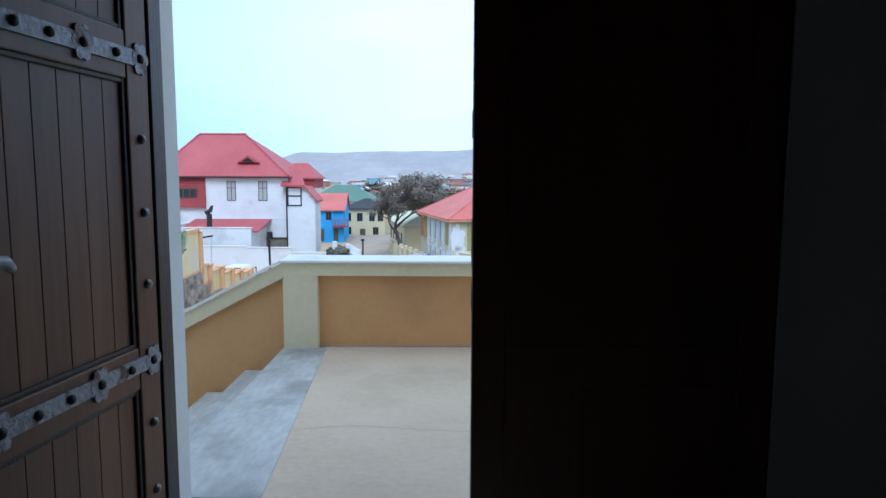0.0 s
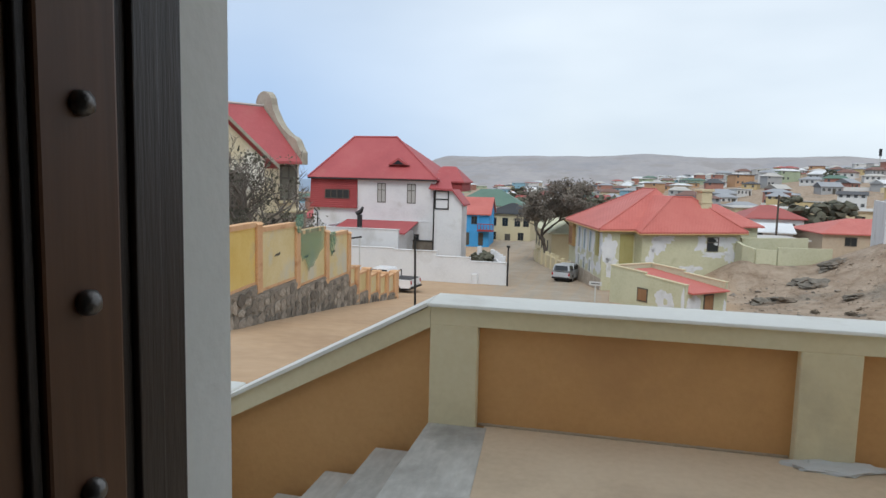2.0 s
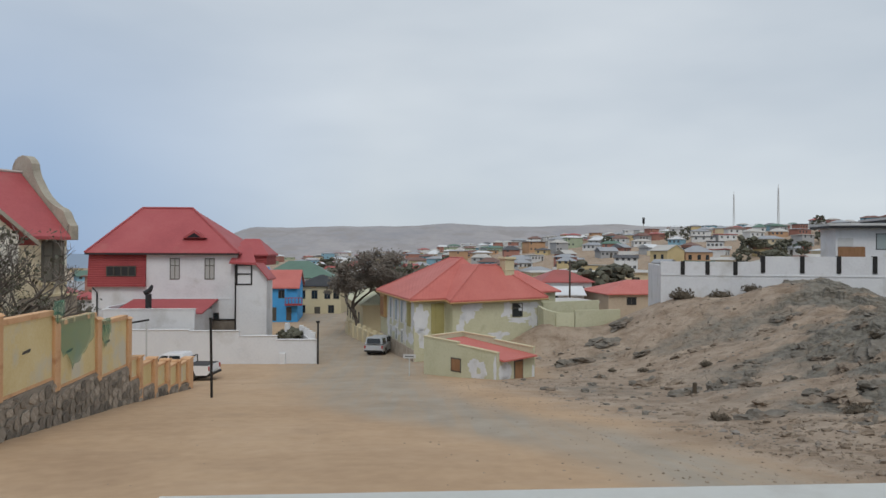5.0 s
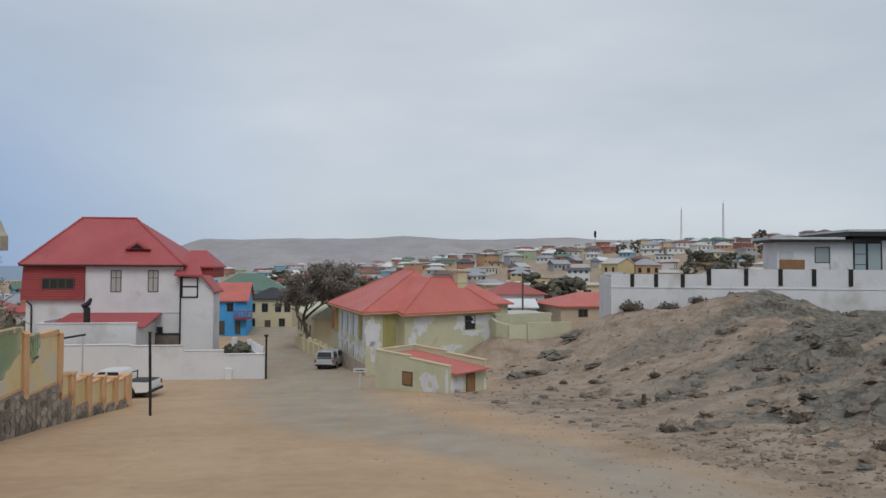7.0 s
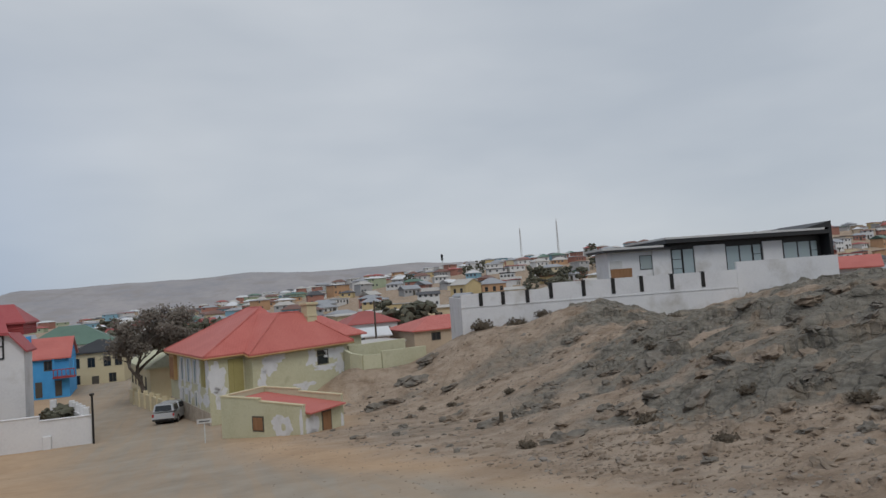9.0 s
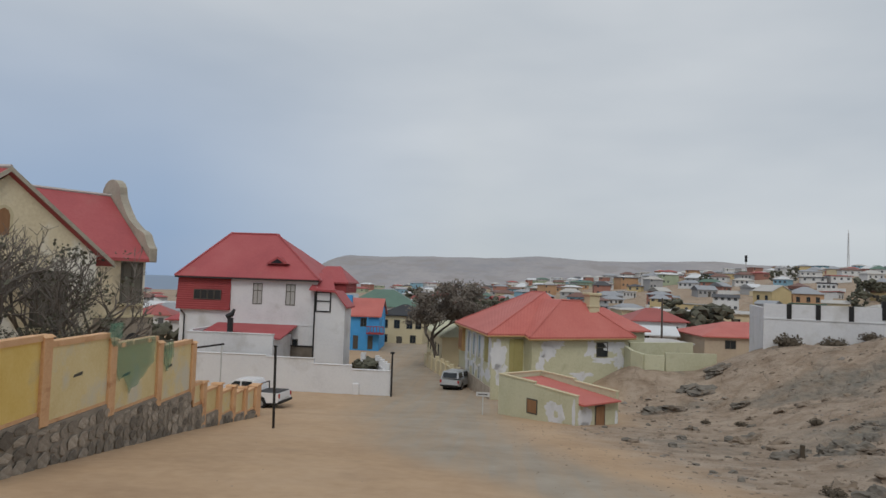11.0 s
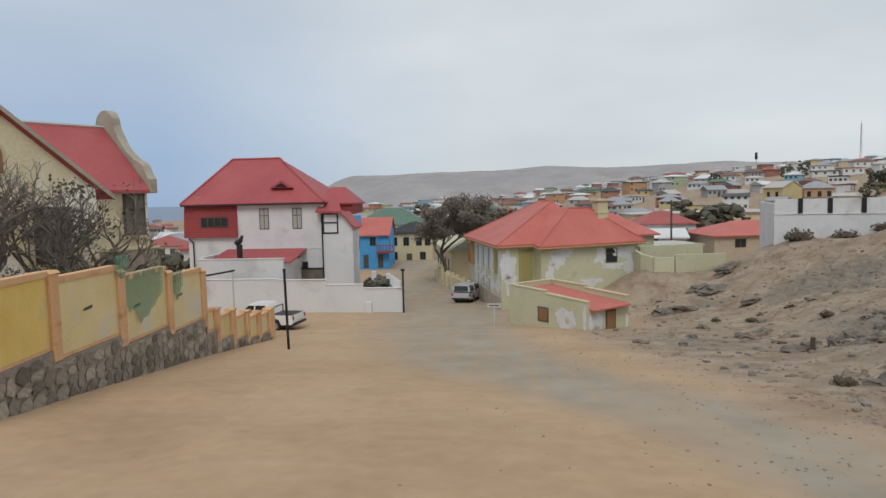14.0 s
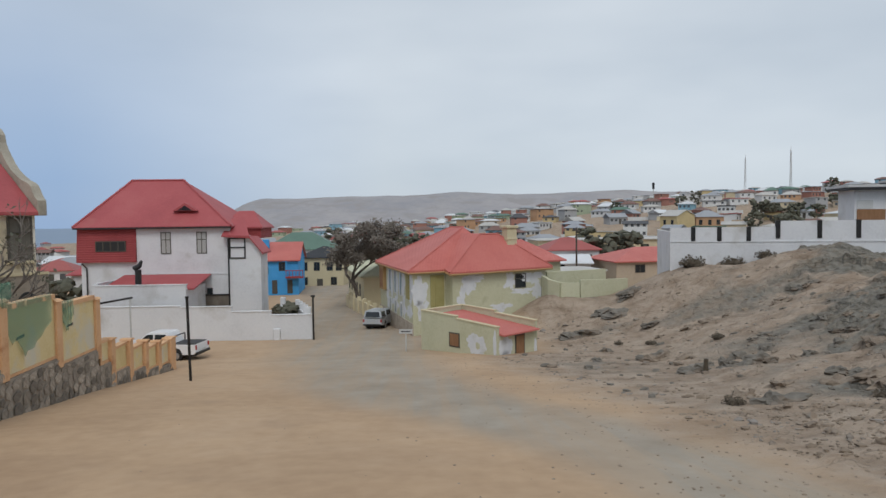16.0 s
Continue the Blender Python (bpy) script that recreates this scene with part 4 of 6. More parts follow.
# ---- house with weathered cream gable ----
def cream_house():
    m = pose(-18.8, 30.35, 0, 0, 0, -34.8)
    h = base("cream_gabled_house", m, label="weathered cream house with red roofs and a shaped gable", category="house")
    ZB = -3.2
    # local x is the way the gable faces, local y runs along the main range
    part("gable_wall", prism([(-3.5, ZB), (3.5, ZB), (3.5, 2.35), (0, 5.35), (-3.5, 2.35)], "x", -3.2, 0.0), M_CREAMWALL, h)
    bm = bmesh.new()
    for s in (-1, 1):
        slab(((0.2, 0, 5.62), (0.2, s * 4.15, 2.05), (-11.5, s * 4.15 - 8.5, 2.05), (-11.5, -8.5, 5.62)), 0.16, bm)
    part("gable_roof", bm, M_RED, h, "faded red corrugated roof")
    for s in (-1, 1):
        part("bargeboard", slab(((0.27, 0, 5.66), (0.27, s * 4.2, 2.06), (0.15, s * 4.2, 2.06), (0.15, 0, 5.66)), 0.2), M_GABLE, h)
        part("rafter_end", box(0.0, 0.15, *sorted((s * 3.9, s * 3.7)), 2.1, 2.28), M_BARK, h)
    ridge_caps(h, (((0.2, 0, 5.66), (-11.5, -8.5, 5.66)),), M_RIDGE, 0.09)
    # main range with a shaped gable at its end
    part("range_wall", box(-11.6, -3.0, 3.4, 7.2, ZB, 2.45), M_CREAMWALL, h)
    part("range_wall", box(-11.6, -3.21, -3.5, 3.39, ZB, 2.3), M_CREAMWALL, h)
    bm = bmesh.new()
    slab(((-2.55, 0.2, 2.35), (-2.55, 7.15, 2.35), (-7.34, 7.15, 5.8), (-7.34, 0.2, 5.8)), 0.15, bm)
    slab(((-12.1, 0.2, 2.35), (-12.1, 7.15, 2.35), (-7.34, 7.15, 5.8), (-7.34, 0.2, 5.8)), 0.15, bm)
    part("range_roof", bm, M_RED, h)
    ridge_caps(h, (((-7.34, 0.2, 5.83), (-7.34, 7.2, 5.83)),), M_RIDGE, 0.09)
    prof = [(-11.7, 2.2), (-2.7, 2.2), (-2.7, 3.0), (-2.95, 3.15), (-3.15, 3.45), (-3.3, 3.8), (-3.6, 4.0), (-4.1, 4.15), (-4.6, 4.4), (-5.05, 4.75), (-5.45, 5.15), (-5.8, 5.6), (-6.1, 6.0), (-6.3, 6.35),
            (-6.35, 6.8), (-6.6, 7.1), (-6.95, 7.3), (-7.35, 7.36), (-7.75, 7.3), (-8.1, 7.1), (-8.35, 6.75), (-8.4, 6.0), (-9.0, 5.7), (-11.7, 3.0)]
    part("shaped_gable", prism([(p, 2.2 + (q - 2.2) * 0.88) for p, q in prof], "y", 7.2, 7.62, None, 0.03), M_GABLE, h, "curved ornamental gable parapet")
    # taller hipped block behind
    A, B, C, D = (-8.8, -4.5, 2.6), (-7.0, 6.0, 2.6), (-17.0, 6.0, 2.6), (-17.0, -10.0, 2.6)
    P, Q = (-11.3, 0.7, 7.9), (-12.0, -5.0, 7.9)
    bm = bmesh.new()
    for f in ((A, B, P), (B, C, P), (C, D, Q, P), (D, A, P, Q)):
        slab(f, 0.14, bm)
    part("hipped_roof", bm, M_RED, h)
    ridge_caps(h, ((A, P), (B, P), (P, Q)), M_RIDGE, 0.15)
    # stone basement of the main range, with an arched opening
    sb = part("stone_basement", box(-3.2, -2.88, 3.55, 7.66, ZB, -0.57), M_MORTAR, h, "dark rubble stone basement")
    # no hole here: a black sheet paints the shade inside the arch
    part("arched_opening", prism([(6.25, ZB), (7.14, ZB), (7.14, -1.85), (7.05, -1.55), (6.88, -1.38), (6.70, -1.32), (6.50, -1.38), (6.33, -1.56), (6.25, -1.85)], "x", -2.95, -2.865), M_BLACK, sb, "black sheet for the shade inside an arched basement opening")
    part("string_course", box(-3.0, -2.84, 3.55, 7.68, -0.57, -0.45), M_CREAMFAR, h)
    # windows, in a frame turned so that the wall faces -y
    win = part("attic_window", prism([(-0.30, 2.95), (0.12, 2.95), (0.12, 3.75), (0.05, 3.95), (-0.09, 4.03), (-0.23, 3.95), (-0.30, 3.75)], "y", -0.03, 0.06), M_BOARD, h)
    win.matrix_basis = pose(0, 0, 0, 0, 0, 90)
    tr = bmesh.new()
    prism([(-0.42, 2.85), (0.24, 2.85), (0.24, 3.8), (0.12, 4.06), (-0.09, 4.16), (-0.30, 4.06), (-0.42, 3.8)], "y", -0.02, 0.05, tr)
    tr2 = part("window_surround", tr, M_CREAMFAR, h)
    tr2.matrix_basis = pose(0, 0, 0, 0, 0, 90)
    for x, z, w, hh, y in ((1.15, -0.6, 1.15, 2.1, 0.0), (6.10, 0.25, 0.85, 1.80, 3.02)):
        bmw = bmesh.new()
        box(x - 0.12, x + w + 0.12, y - 0.05, y + 0.03, z - 0.12, z + hh + 0.12, bm=bmw)
        o = part("window", bmw, M_WINFRAME, h, "dark shuttered window")
        o.matrix_basis = pose(0, 0, 0, 0, 0, 90)
        p = part("shutter", box(x, x + w, y - 0.06, y - 0.04, z, z + hh), M_SHUTTER, o)
        for q in (0.5,):
            part("glazing_bar", box(x + w * q - 0.04, x + w * q + 0.04, y - 0.08, y - 0.055, z, z + hh), M_WINFRAME, o)
        part("glazing_bar", box(x, x + w, y - 0.085, y - 0.055, z + hh * 0.62, z + hh * 0.62 + 0.08), M_WINFRAME, o)
        part("window_sill", box(x - 0.2, x + w + 0.2, y - 0.16, y + 0.02, z - 0.26, z - 0.13), M_CREAMFAR, o)


cream_house()


def cement_outbuilding():
    o = base("cement_wall", label="freestanding high wall in patchy grey cement render", category="wall")
    part("wall", prism([(-17.5, -3.2), (-12.05, -3.2), (-12.0, 1.62), (-13.4, 1.72), (-15.2, 1.80), (-17.5, 1.80)], "y", 20.0, 20.4), M_CEMENT, o)
    part("render_coat", prism([(-17.4, -3.1), (-12.07, -3.1), (-12.07, -0.16), (-13.3, -0.10), (-14.5, -0.02), (-17.4, 0.05)], "y", 19.93, 20.0), M_MUD, o, "brown lower render")
    part("render_patch", prism([(-13.75, -1.95), (-12.5, -2.0), (-12.35, -1.6), (-12.6, -1.25), (-12.95, -1.2), (-13.1, -0.9), (-13.4, -1.05), (-13.6, -1.4), (-14.0, -1.6)], "y", 19.90, 19.93), M_CEMENT, o, "pale cement patch")
    part("hatch", prism([(-13.55, 0.05), (-12.85, 0.06), (-12.85, 0.70), (-13.58, 0.50)], "y", 19.95, 20.05), M_WINFRAME, o, "dark boarded hatch")


cement_outbuilding()


# ---- yellow boundary wall with a rubble base ----
WALL_LINE = [(18.55, -11.02), (22.5, -11.55), (26.0, -11.78), (29.5, -12.02), (32.7, -12.2), (40.0, -11.9)]


def wall_x(y):
    return lerp(WALL_LINE, y)


def rubble_top(y):
    return lerp([(18.0, -2.19), (22.6, -2.19), (22.602, -2.51), (26.1, -2.51), (26.102, -2.89), (29.6, -2.89), (29.602, -3.21), (32.8, -3.21), (32.802, -3.92), (34.2, -3.92), (34.202, -4.46), (35.6, -4.46), (35.602, -4.80), (37.1, -4.80), (37.102, -5.08), (38.5, -5.08), (38.502, -5.2), (40.2, -5.3)], y)


def boundary_wall():
    w = base("boundary_wall", label="yellow plastered boundary wall with peach piers on a rubble base", category="wall")
    ys = [18.55, 22.5, 26.0, 29.5, 32.7]
    tops = [-0.02, -0.22, -0.60, -1.0, -1.30]
    lows = [-2.08, -2.40, -2.78, -3.10]
    for i in range(4):
        y0, y1 = ys[i] + 0.36, ys[i + 1]
        x0, x1 = wall_x(y0), wall_x(y1)
        for name, dx0, dx1, za, zb, mat in (("panel", -0.10, 0.10, lows[i], tops[i] - 0.20, M_YELLOW if i == 0 else M_PALEYELLOW), ("coping", -0.16, 0.16, tops[i] - 0.20, tops[i] - 0.04, M_PEACH), ("plinth_band", -0.13, 0.12, lows[i] - 0.10, lows[i], M_PEACH)):
            bm = bmesh.new()
            fall = 0.0
            c = [(x0 + dx0, y0, za), (x0 + dx1, y0, za), (x1 + dx1, y1, za + (fall if name != "coping" else 0)), (x1 + dx0, y1, za + (fall if name != "coping" else 0))]
            d = [(x0 + dx0, y0, zb), (x0 + dx1, y0, zb), (x1 + dx1, y1, zb + (fall if name == "plinth_band" else 0)), (x1 + dx0, y1, zb + (fall if name == "plinth_band" else 0))]
            lo, hi = [bm.verts.new(p) for p in c], [bm.verts.new(p) for p in d]
            bm.faces.new(lo[::-1]), bm.faces.new(hi)
            for k in range(4):
                bm.faces.new((lo[k], lo[(k + 1) % 4], hi[(k + 1) % 4], hi[k]))
            part(name, bm, mat, w)
    for i, (y, z) in enumerate(zip(ys, tops)):
        x = wall_x(y)
        zb = (-2.18, -2.5, -2.9, -3.25, -3.6)[i]
        p = part("pier", box(x - 0.2, x + 0.2, y, y + 0.36, zb, z + 0.08, 0.02), M_PEACH, w)
        part("pier_cap", prism([(x - 0.24, z + 0.08), (x + 0.24, z + 0.08), (x + 0.12, z + 0.16), (x - 0.12, z + 0.16)], "y", y - 0.04, y + 0.40), M_PEACH, p)
    part("pier_return", prism([(-11.215, -2.15), (-10.83, -2.15), (-10.84, -1.2), (-10.98, -0.95), (-11.08, -0.72), (-11.215, -0.8)], "y", 18.53, 18.552), M_RUSTRED, w, "bare red patch of the pier")
    for y, z in ((24.3, -1.35), (27.2, -1.75), (30.6, -1.9)):
        part("vent_slit", prism([(y - 0.22, z - 0.05), (y + 0.2, z - 0.02), (y + 0.24, z + 0.07), (y - 0.15, z + 0.03)], "x", wall_x(y) + 0.09, wall_x(y) + 0.125), M_WINFRAME, w)
    # low fence further down: a framed panel, then stepped bays
    x = wall_x(33.4)
    fp = part("framed_panel", box(x - 0.06, x + 0.06, 33.06, 33.82, -4.2, -3.05), M_PALEYELLOW, w)
    part("frame_rail", box(x - 0.12, x + 0.13, 33.06, 33.82, -3.05, -2.93), M_PEACH, fp)
    part("frame_rail", box(x - 0.10, x + 0.11, 33.06, 33.82, -3.92, -3.80), M_PEACH, fp)
    part("frame_stile", box(x - 0.10, x + 0.11, 33.06, 33.18, -3.80, -3.05), M_PEACH, fp)
    bays = [(33.82, 0.38, -3.02), (35.42, 0.36, -3.33), (36.95, 0.34, -3.66), (38.35, 0.34, -3.94), (39.75, 0.70, -4.06)]
    for i, (y, d, zt) in enumerate(bays):
        x = wall_x(y)
        p = part("low_pier", box(x - 0.20, x + 0.20, y, y + d, -6.2, zt, 0.03), M_PEACH, w)
        part("low_pier_cap", prism([(y - 0.05, zt), (y + d + 0.05, zt), (y + d - 0.04, zt + 0.07), (y + 0.04, zt + 0.07)], "x", x - 0.25, x + 0.25), M_PEACH, p)
        if i < 4:
            y0, y1, zn = y + d, bays[i + 1][0], bays[i + 1][2]
            part("low_panel", prism([(y0, zn - 0.16), (y1, zn - 0.12), (y1, zn - 1.06), (y0, zn - 1.06)], "x", x - 0.07, x + 0.09), M_PALEYELLOW, w)
            part("low_coping", prism([(y0, zn - 0.16), (y1, zn - 0.12), (y1, zn - 0.02), (y0, zn - 0.06)], "x", x - 0.15, x + 0.17), M_PEACH, w)
            part("low_plinth_band", prism([(y0, zn - 1.06), (y1, zn - 1.06), (y1, zn - 1.14), (y0, zn - 1.14)], "x", x - 0.10, x + 0.13), M_PEACH, w)
    # rubble base: backing with a sloping top
    bm = bmesh.new()
    pts = []
    for yy in (18.45, 22.6, 22.602, 26.1, 26.102, 29.6, 29.602, 32.8, 32.802, 34.2, 34.202, 35.6, 35.602, 37.1, 37.102, 38.5, 38.502, 40.2):
        x = wall_x(yy)
        top = rubble_top(yy)
        pts.append([bm.verts.new(p) for p in ((x - 0.25, yy, -6.6), (x + 0.20, yy, -6.6), (x + 0.16, yy, top), (x - 0.25, yy, top))])
    for a, b in zip(pts, pts[1:]):
        for k in range(4):
            bm.faces.new((a[k], a[(k + 1) % 4], b[(k + 1) % 4], b[k]))
    bm.faces.new(pts[0][::-1]), bm.faces.new(pts[-1])
    part("rubble_base", bm, M_MORTAR, w, "grey mortar of the rubble base")
    return w


BOUNDARY = boundary_wall()


# ---- pale green house and its shed ----
def blob(cx, cz, rx, rz, seed, wild=0.45, n=34):
    """A ragged closed outline round a point."""
    pts = []
    for k in range(n):
        a = k * math.tau / n
        q = 1 + wild * noise.noise(Vector((1.5 * math.cos(a), 1.5 * math.sin(a), seed * 3.7))) + 0.6 * wild * noise.noise(Vector((4.2 * math.cos(a), 4.2 * math.sin(a), seed * 5.1)))
        pts.append((cx + rx * q * math.cos(a), cz + rz * q * math.sin(a)))
    return pts


def peeled(parent, m, patches):
    """Bare white patches where the plaster has come off a wall; m stands on the wall with local -y out of it."""
    for i, (cx, cz, rx, rz, wild) in enumerate(patches):
        o = part("bare_patch", prism(blob(cx, cz, rx, rz, i + cx, wild), "y", -0.008, 0.002), M_BARE, parent, "white bare patch in the plaster")
        o.matrix_basis = m


def along(p, q):
    """A frame at p with local x towards q."""
    return pose(p[0], p[1], 0, 0, 0, math.degrees(math.atan2(q[1] - p[1], q[0] - p[0])))


def green_house():
    h = base("pale_green_house", label="pale green house with flaking plaster and an orange-red hipped roof", category="house")
    ZB, ZE = -8.2, -2.05
    L, M, J, W, R, B = (-2.6, 69.5), (0.45, 56.6), (3.05, 57.9), (3.55, 56.9), (11.6, 60.8), (7.7, 69.3)
    part("wall", prism([L, M, J, W, R, B], "z", ZB, ZE), M_GREENPLAIN, h, "pale green plaster")
    ms, mf, mw = along(L, M), along(M, J), along(W, R)
    side, wing = (Vector(M) - Vector(L)).length, (Vector(R) - Vector(W)).length
    pl = part("plinth", box(-0.05, side + 0.05, -0.07, 0.02, ZB, -6.15), M_STONE, h, "grey stone plinth")
    pl.matrix_basis = ms
    # eaves corners stand out from the walls
    Le, Me, We, Re, Be = (-3.1, 70.1, ZE), (0.15, 56.1, ZE), (3.3, 56.25, ZE - 0.16), (12.15, 60.55, ZE - 0.10), (8.0, 69.9, ZE)
    Je = (3.0, 57.45, ZE)
    P, Q, T, U = (4.9, 62.8, 1.2), (4.0, 65.6, 1.2), (6.0, 60.0, 0.62), (7.6, 60.9, 0.60)
    bm = bmesh.new()
    for f in ((Le, Me, P, Q), (Me, (8.6, 60.2, ZE), P), ((8.6, 60.2, ZE), Be, Q, P), (Be, Le, Q)):
        slab(f, 0.14, bm)
    part("roof", bm, M_ORANGERED, h, "orange-red hipped sheet roof")
    bm = bmesh.new()
    for f in ((We, Re, U, T), (Je, We, T, (4.6, 61.8, 0.66)), (Re, (11.0, 65.0, ZE), (6.2, 63.5, 0.62), U), (T, U, (6.2, 63.5, 0.62), (4.6, 61.8, 0.66))):
        slab(f, 0.13, bm)
    part("wing_roof", bm, M_ORANGERED, h)
    ridge_caps(h, ((Me, P), (Le, Q), (P, Q), (We, T), (Re, U), (T, U)), M_ORANGERED, 0.07)
    for a, b in ((Le, Me), (Me, Je), (Je, We), (We, Re)):
        part("gutter", tube([(a[0], a[1], a[2] - 0.2), (b[0], b[1], b[2] - 0.2)], 0.07, 6), M_PLYWOOD, h)
    # rear roof and chimney
    rr = hip_roof("rear_roof", 0, 5.6, 0, 8.0, -1.95, 1.9, 3.4, 4.0, -0.1, M_ORANGERED, h)
    rr.matrix_basis = pose(9.6, 63.6, 0, 0, 0, 26)
    rw = part("rear_wall", box(0.4, 5.2, 0.4, 7.6, ZB, -2.0), M_GREENPLAIN, h)
    rw.matrix_basis = pose(9.6, 63.6, 0, 0, 0, 26)
    ch = part("chimney", box(-0.48, 0.48, -0.42, 0.42, -1.6, 1.05, 0.05), M_CREAMFAR, h)
    ch.matrix_basis = pose(8.6, 61.0, 0, 0, 0, 26)
    part("chimney_cap", box(-0.6, 0.6, -0.54, 0.54, 1.05, 1.28, 0.05), M_CREAMFAR, ch)
    part("chimney_band", box(-0.53, 0.53, -0.47, 0.47, 0.1, 0.24, 0.02), M_CREAMFAR, ch)
    # front wing: one window with a grey sill
    w = window(h, 5.9, -3.75, 0.95, 1.05, 0.0, bars=(0, 1))
    w.matrix_basis = mw
    peeled(h, mw, ((1.35, -3.35, 0.75, 0.62, 0.8), (0.75, -4.6, 0.42, 1.1, 0.9), (2.0, -2.75, 0.85, 0.28, 0.7), (5.35, -3.2, 0.5, 0.75, 0.8), (7.6, -2.95, 0.9, 0.5, 0.7), (6.6, -4.05, 0.9, 0.26, 0.8), (8.1, -4.2, 0.55, 0.62, 0.8), (4.5, -5.2, 0.8, 0.3, 0.9)))
    # recessed corner with an olive boarded doorway
    o = part("doorway", box(1.55, 2.75, -0.05, 0.02, -6.6, -2.5), M_OLIVE, h, "olive boarded doorway")
    o.matrix_basis = mf
    part("door_post", box(1.95, 2.07, -0.09, -0.04, -6.6, -2.5), M_OLIVE, o)
    peeled(h, mf, ((0.65, -3.6, 0.62, 1.0, 0.5), (0.9, -5.0, 0.5, 0.9, 0.8)))
    # street side: tall upper windows, small lower ones, an ochre shuttered bay
    for x, z, ww, hh, mat in ((side - 2.0, -4.3, 0.95, 1.75, M_OLIVE), (side - 4.6, -4.3, 0.85, 1.75, M_WINPALE), (side - 6.8, -4.3, 0.85, 1.75, M_WINPALE), (side - 9.0, -4.3, 0.85, 1.75, M_WINPALE),
                              (side - 4.4, -6.0, 0.75, 0.95, M_WINPALE), (side - 6.6, -6.0, 0.75, 0.95, M_WINPALE), (side - 8.8, -6.0, 0.75, 0.95, M_WINPALE)):
        o = part("window", box(x - 0.09, x + ww + 0.09, -0.06, 0.02, z - 0.09, z + hh + 0.09), mat, h, "boarded window")
        o.matrix_basis = ms
        part("pane", box(x, x + ww * 0.47, -0.075, -0.055, z, z + hh), M_CONCRETE if mat is M_WINPALE else M_OLIVE, o)
        part("pane", box(x + ww * 0.53, x + ww, -0.075, -0.055, z, z + hh), M_DIMGLASS if mat is M_WINPALE else M_OLIVE, o)
    o = part("oriel", box(side - 12.3, side - 10.4, -0.28, 0.02, -4.5, -2.35), M_PLYWOOD, h, "ochre shuttered bay window")
    o.matrix_basis = ms
    for x in (side - 12.1, side - 11.3):
        part("shutter", box(x, x + 0.68, -0.31, -0.275, -4.3, -2.6), M_BOARD, o)
    peeled(h, ms, ((side - 0.75, -3.6, 0.8, 1.1, 0.7), (side - 3.2, -3.4, 0.5, 1.2, 0.6), (side - 3.2, -5.2, 1.1, 0.8, 0.8), (side - 5.7, -3.6, 0.4, 1.2, 0.5), (side - 7.9, -3.6, 0.4, 1.2, 0.5), (side - 6.2, -5.2, 1.4, 0.6, 0.8), (side - 9.6, -4.6, 0.6, 1.5, 0.7), (side - 1.0, -5.4, 0.7, 0.5, 0.8)))


def shed():
    m = pose(0.99, 48.7, 0, 0, 0, -48.2)
    s = base("flat_shed", m, label="pale green flat-roofed shed with bare plaster patches", category="shed")
    L, D, ZB, H = 6.44, 3.8, -7.6, 3.1
    part("front_wall", prism([(0, ZB), (0, -4.05), (H, -4.17), (H, -4.31), (L, -4.50), (L, ZB)], "y", 0, 0.22), M_GREENPLAIN, s)
    part("back_wall", prism([(0, ZB), (0, -4.05), (H, -4.17), (H, -4.31), (L, -4.50), (L, ZB)], "y", D - 0.22, D), M_GREENPLAIN, s)
    part("side_wall", box(0, 0.22, 0.221, D - 0.221, ZB, -4.05), M_GREENPLAIN, s)
    part("end_wall", box(L - 0.22, L, 0.221, D - 0.221, ZB, -4.98), M_GREENPLAIN, s)
    for y in (-0.035, D - 0.255):
        for x0, x1, za, zb in ((-0.03, H + 0.03, -4.05, -4.17), (H + 0.031, L + 0.03, -4.31, -4.50)):
            part("coping", prism([(x0, za), (x1, zb), (x1, zb + 0.07), (x0, za + 0.07)], "y", y, y + 0.29), M_CREAMFAR, s)
    part("coping", box(-0.03, 0.25, 0.256, D - 0.256, -4.05, -3.98), M_CREAMFAR, s)
    part("roof", slab(((0.3, 0.23, -4.32), (L + 0.38, 0.23, -4.92), (L + 0.38, D - 0.23, -4.92), (0.3, D - 0.23, -4.32)), 0.09), M_ORANGERED, s, "orange-red sheet roof")
    wd = part("window", box(2.55, 3.45, -0.03, 0.06, -6.05, -5.15), M_WINFRAME, s)
    part("pane", box(2.63, 3.37, -0.045, -0.025, -5.97, -5.23), M_BOARD, wd, "boarded pane")
    me = pose(L, 0, 0, 0, 0, 90)
    dr = part("shed_door", box(1.65, 2.55, -0.03, 0.06, -6.75, -5.12), M_WINFRAME, s)
    dr.matrix_basis = me
    part("door_board", box(1.73, 2.47, -0.05, -0.025, -6.7, -5.2), M_BOARD, dr, "brown boarded door")
    peeled(s, pose(0, 0, 0), ((4.85, -5.66, 0.80, 0.66, 0.4), (6.28, -5.5, 0.13, 0.75, 0.3)))
    part("plaster_remnant", prism(blob(4.95, -5.72, 0.16, 0.24, 2.0, 0.4, 16), "y", -0.013, -0.006), M_GREENPLAIN, s, "scrap of green plaster left in the bare patch")
    peeled(s, me, ((0.78, -5.7, 0.62, 0.62, 0.35), (0.72, -6.35, 0.5, 0.4, 0.4), (3.62, -6.1, 0.14, 0.55, 0.3)))


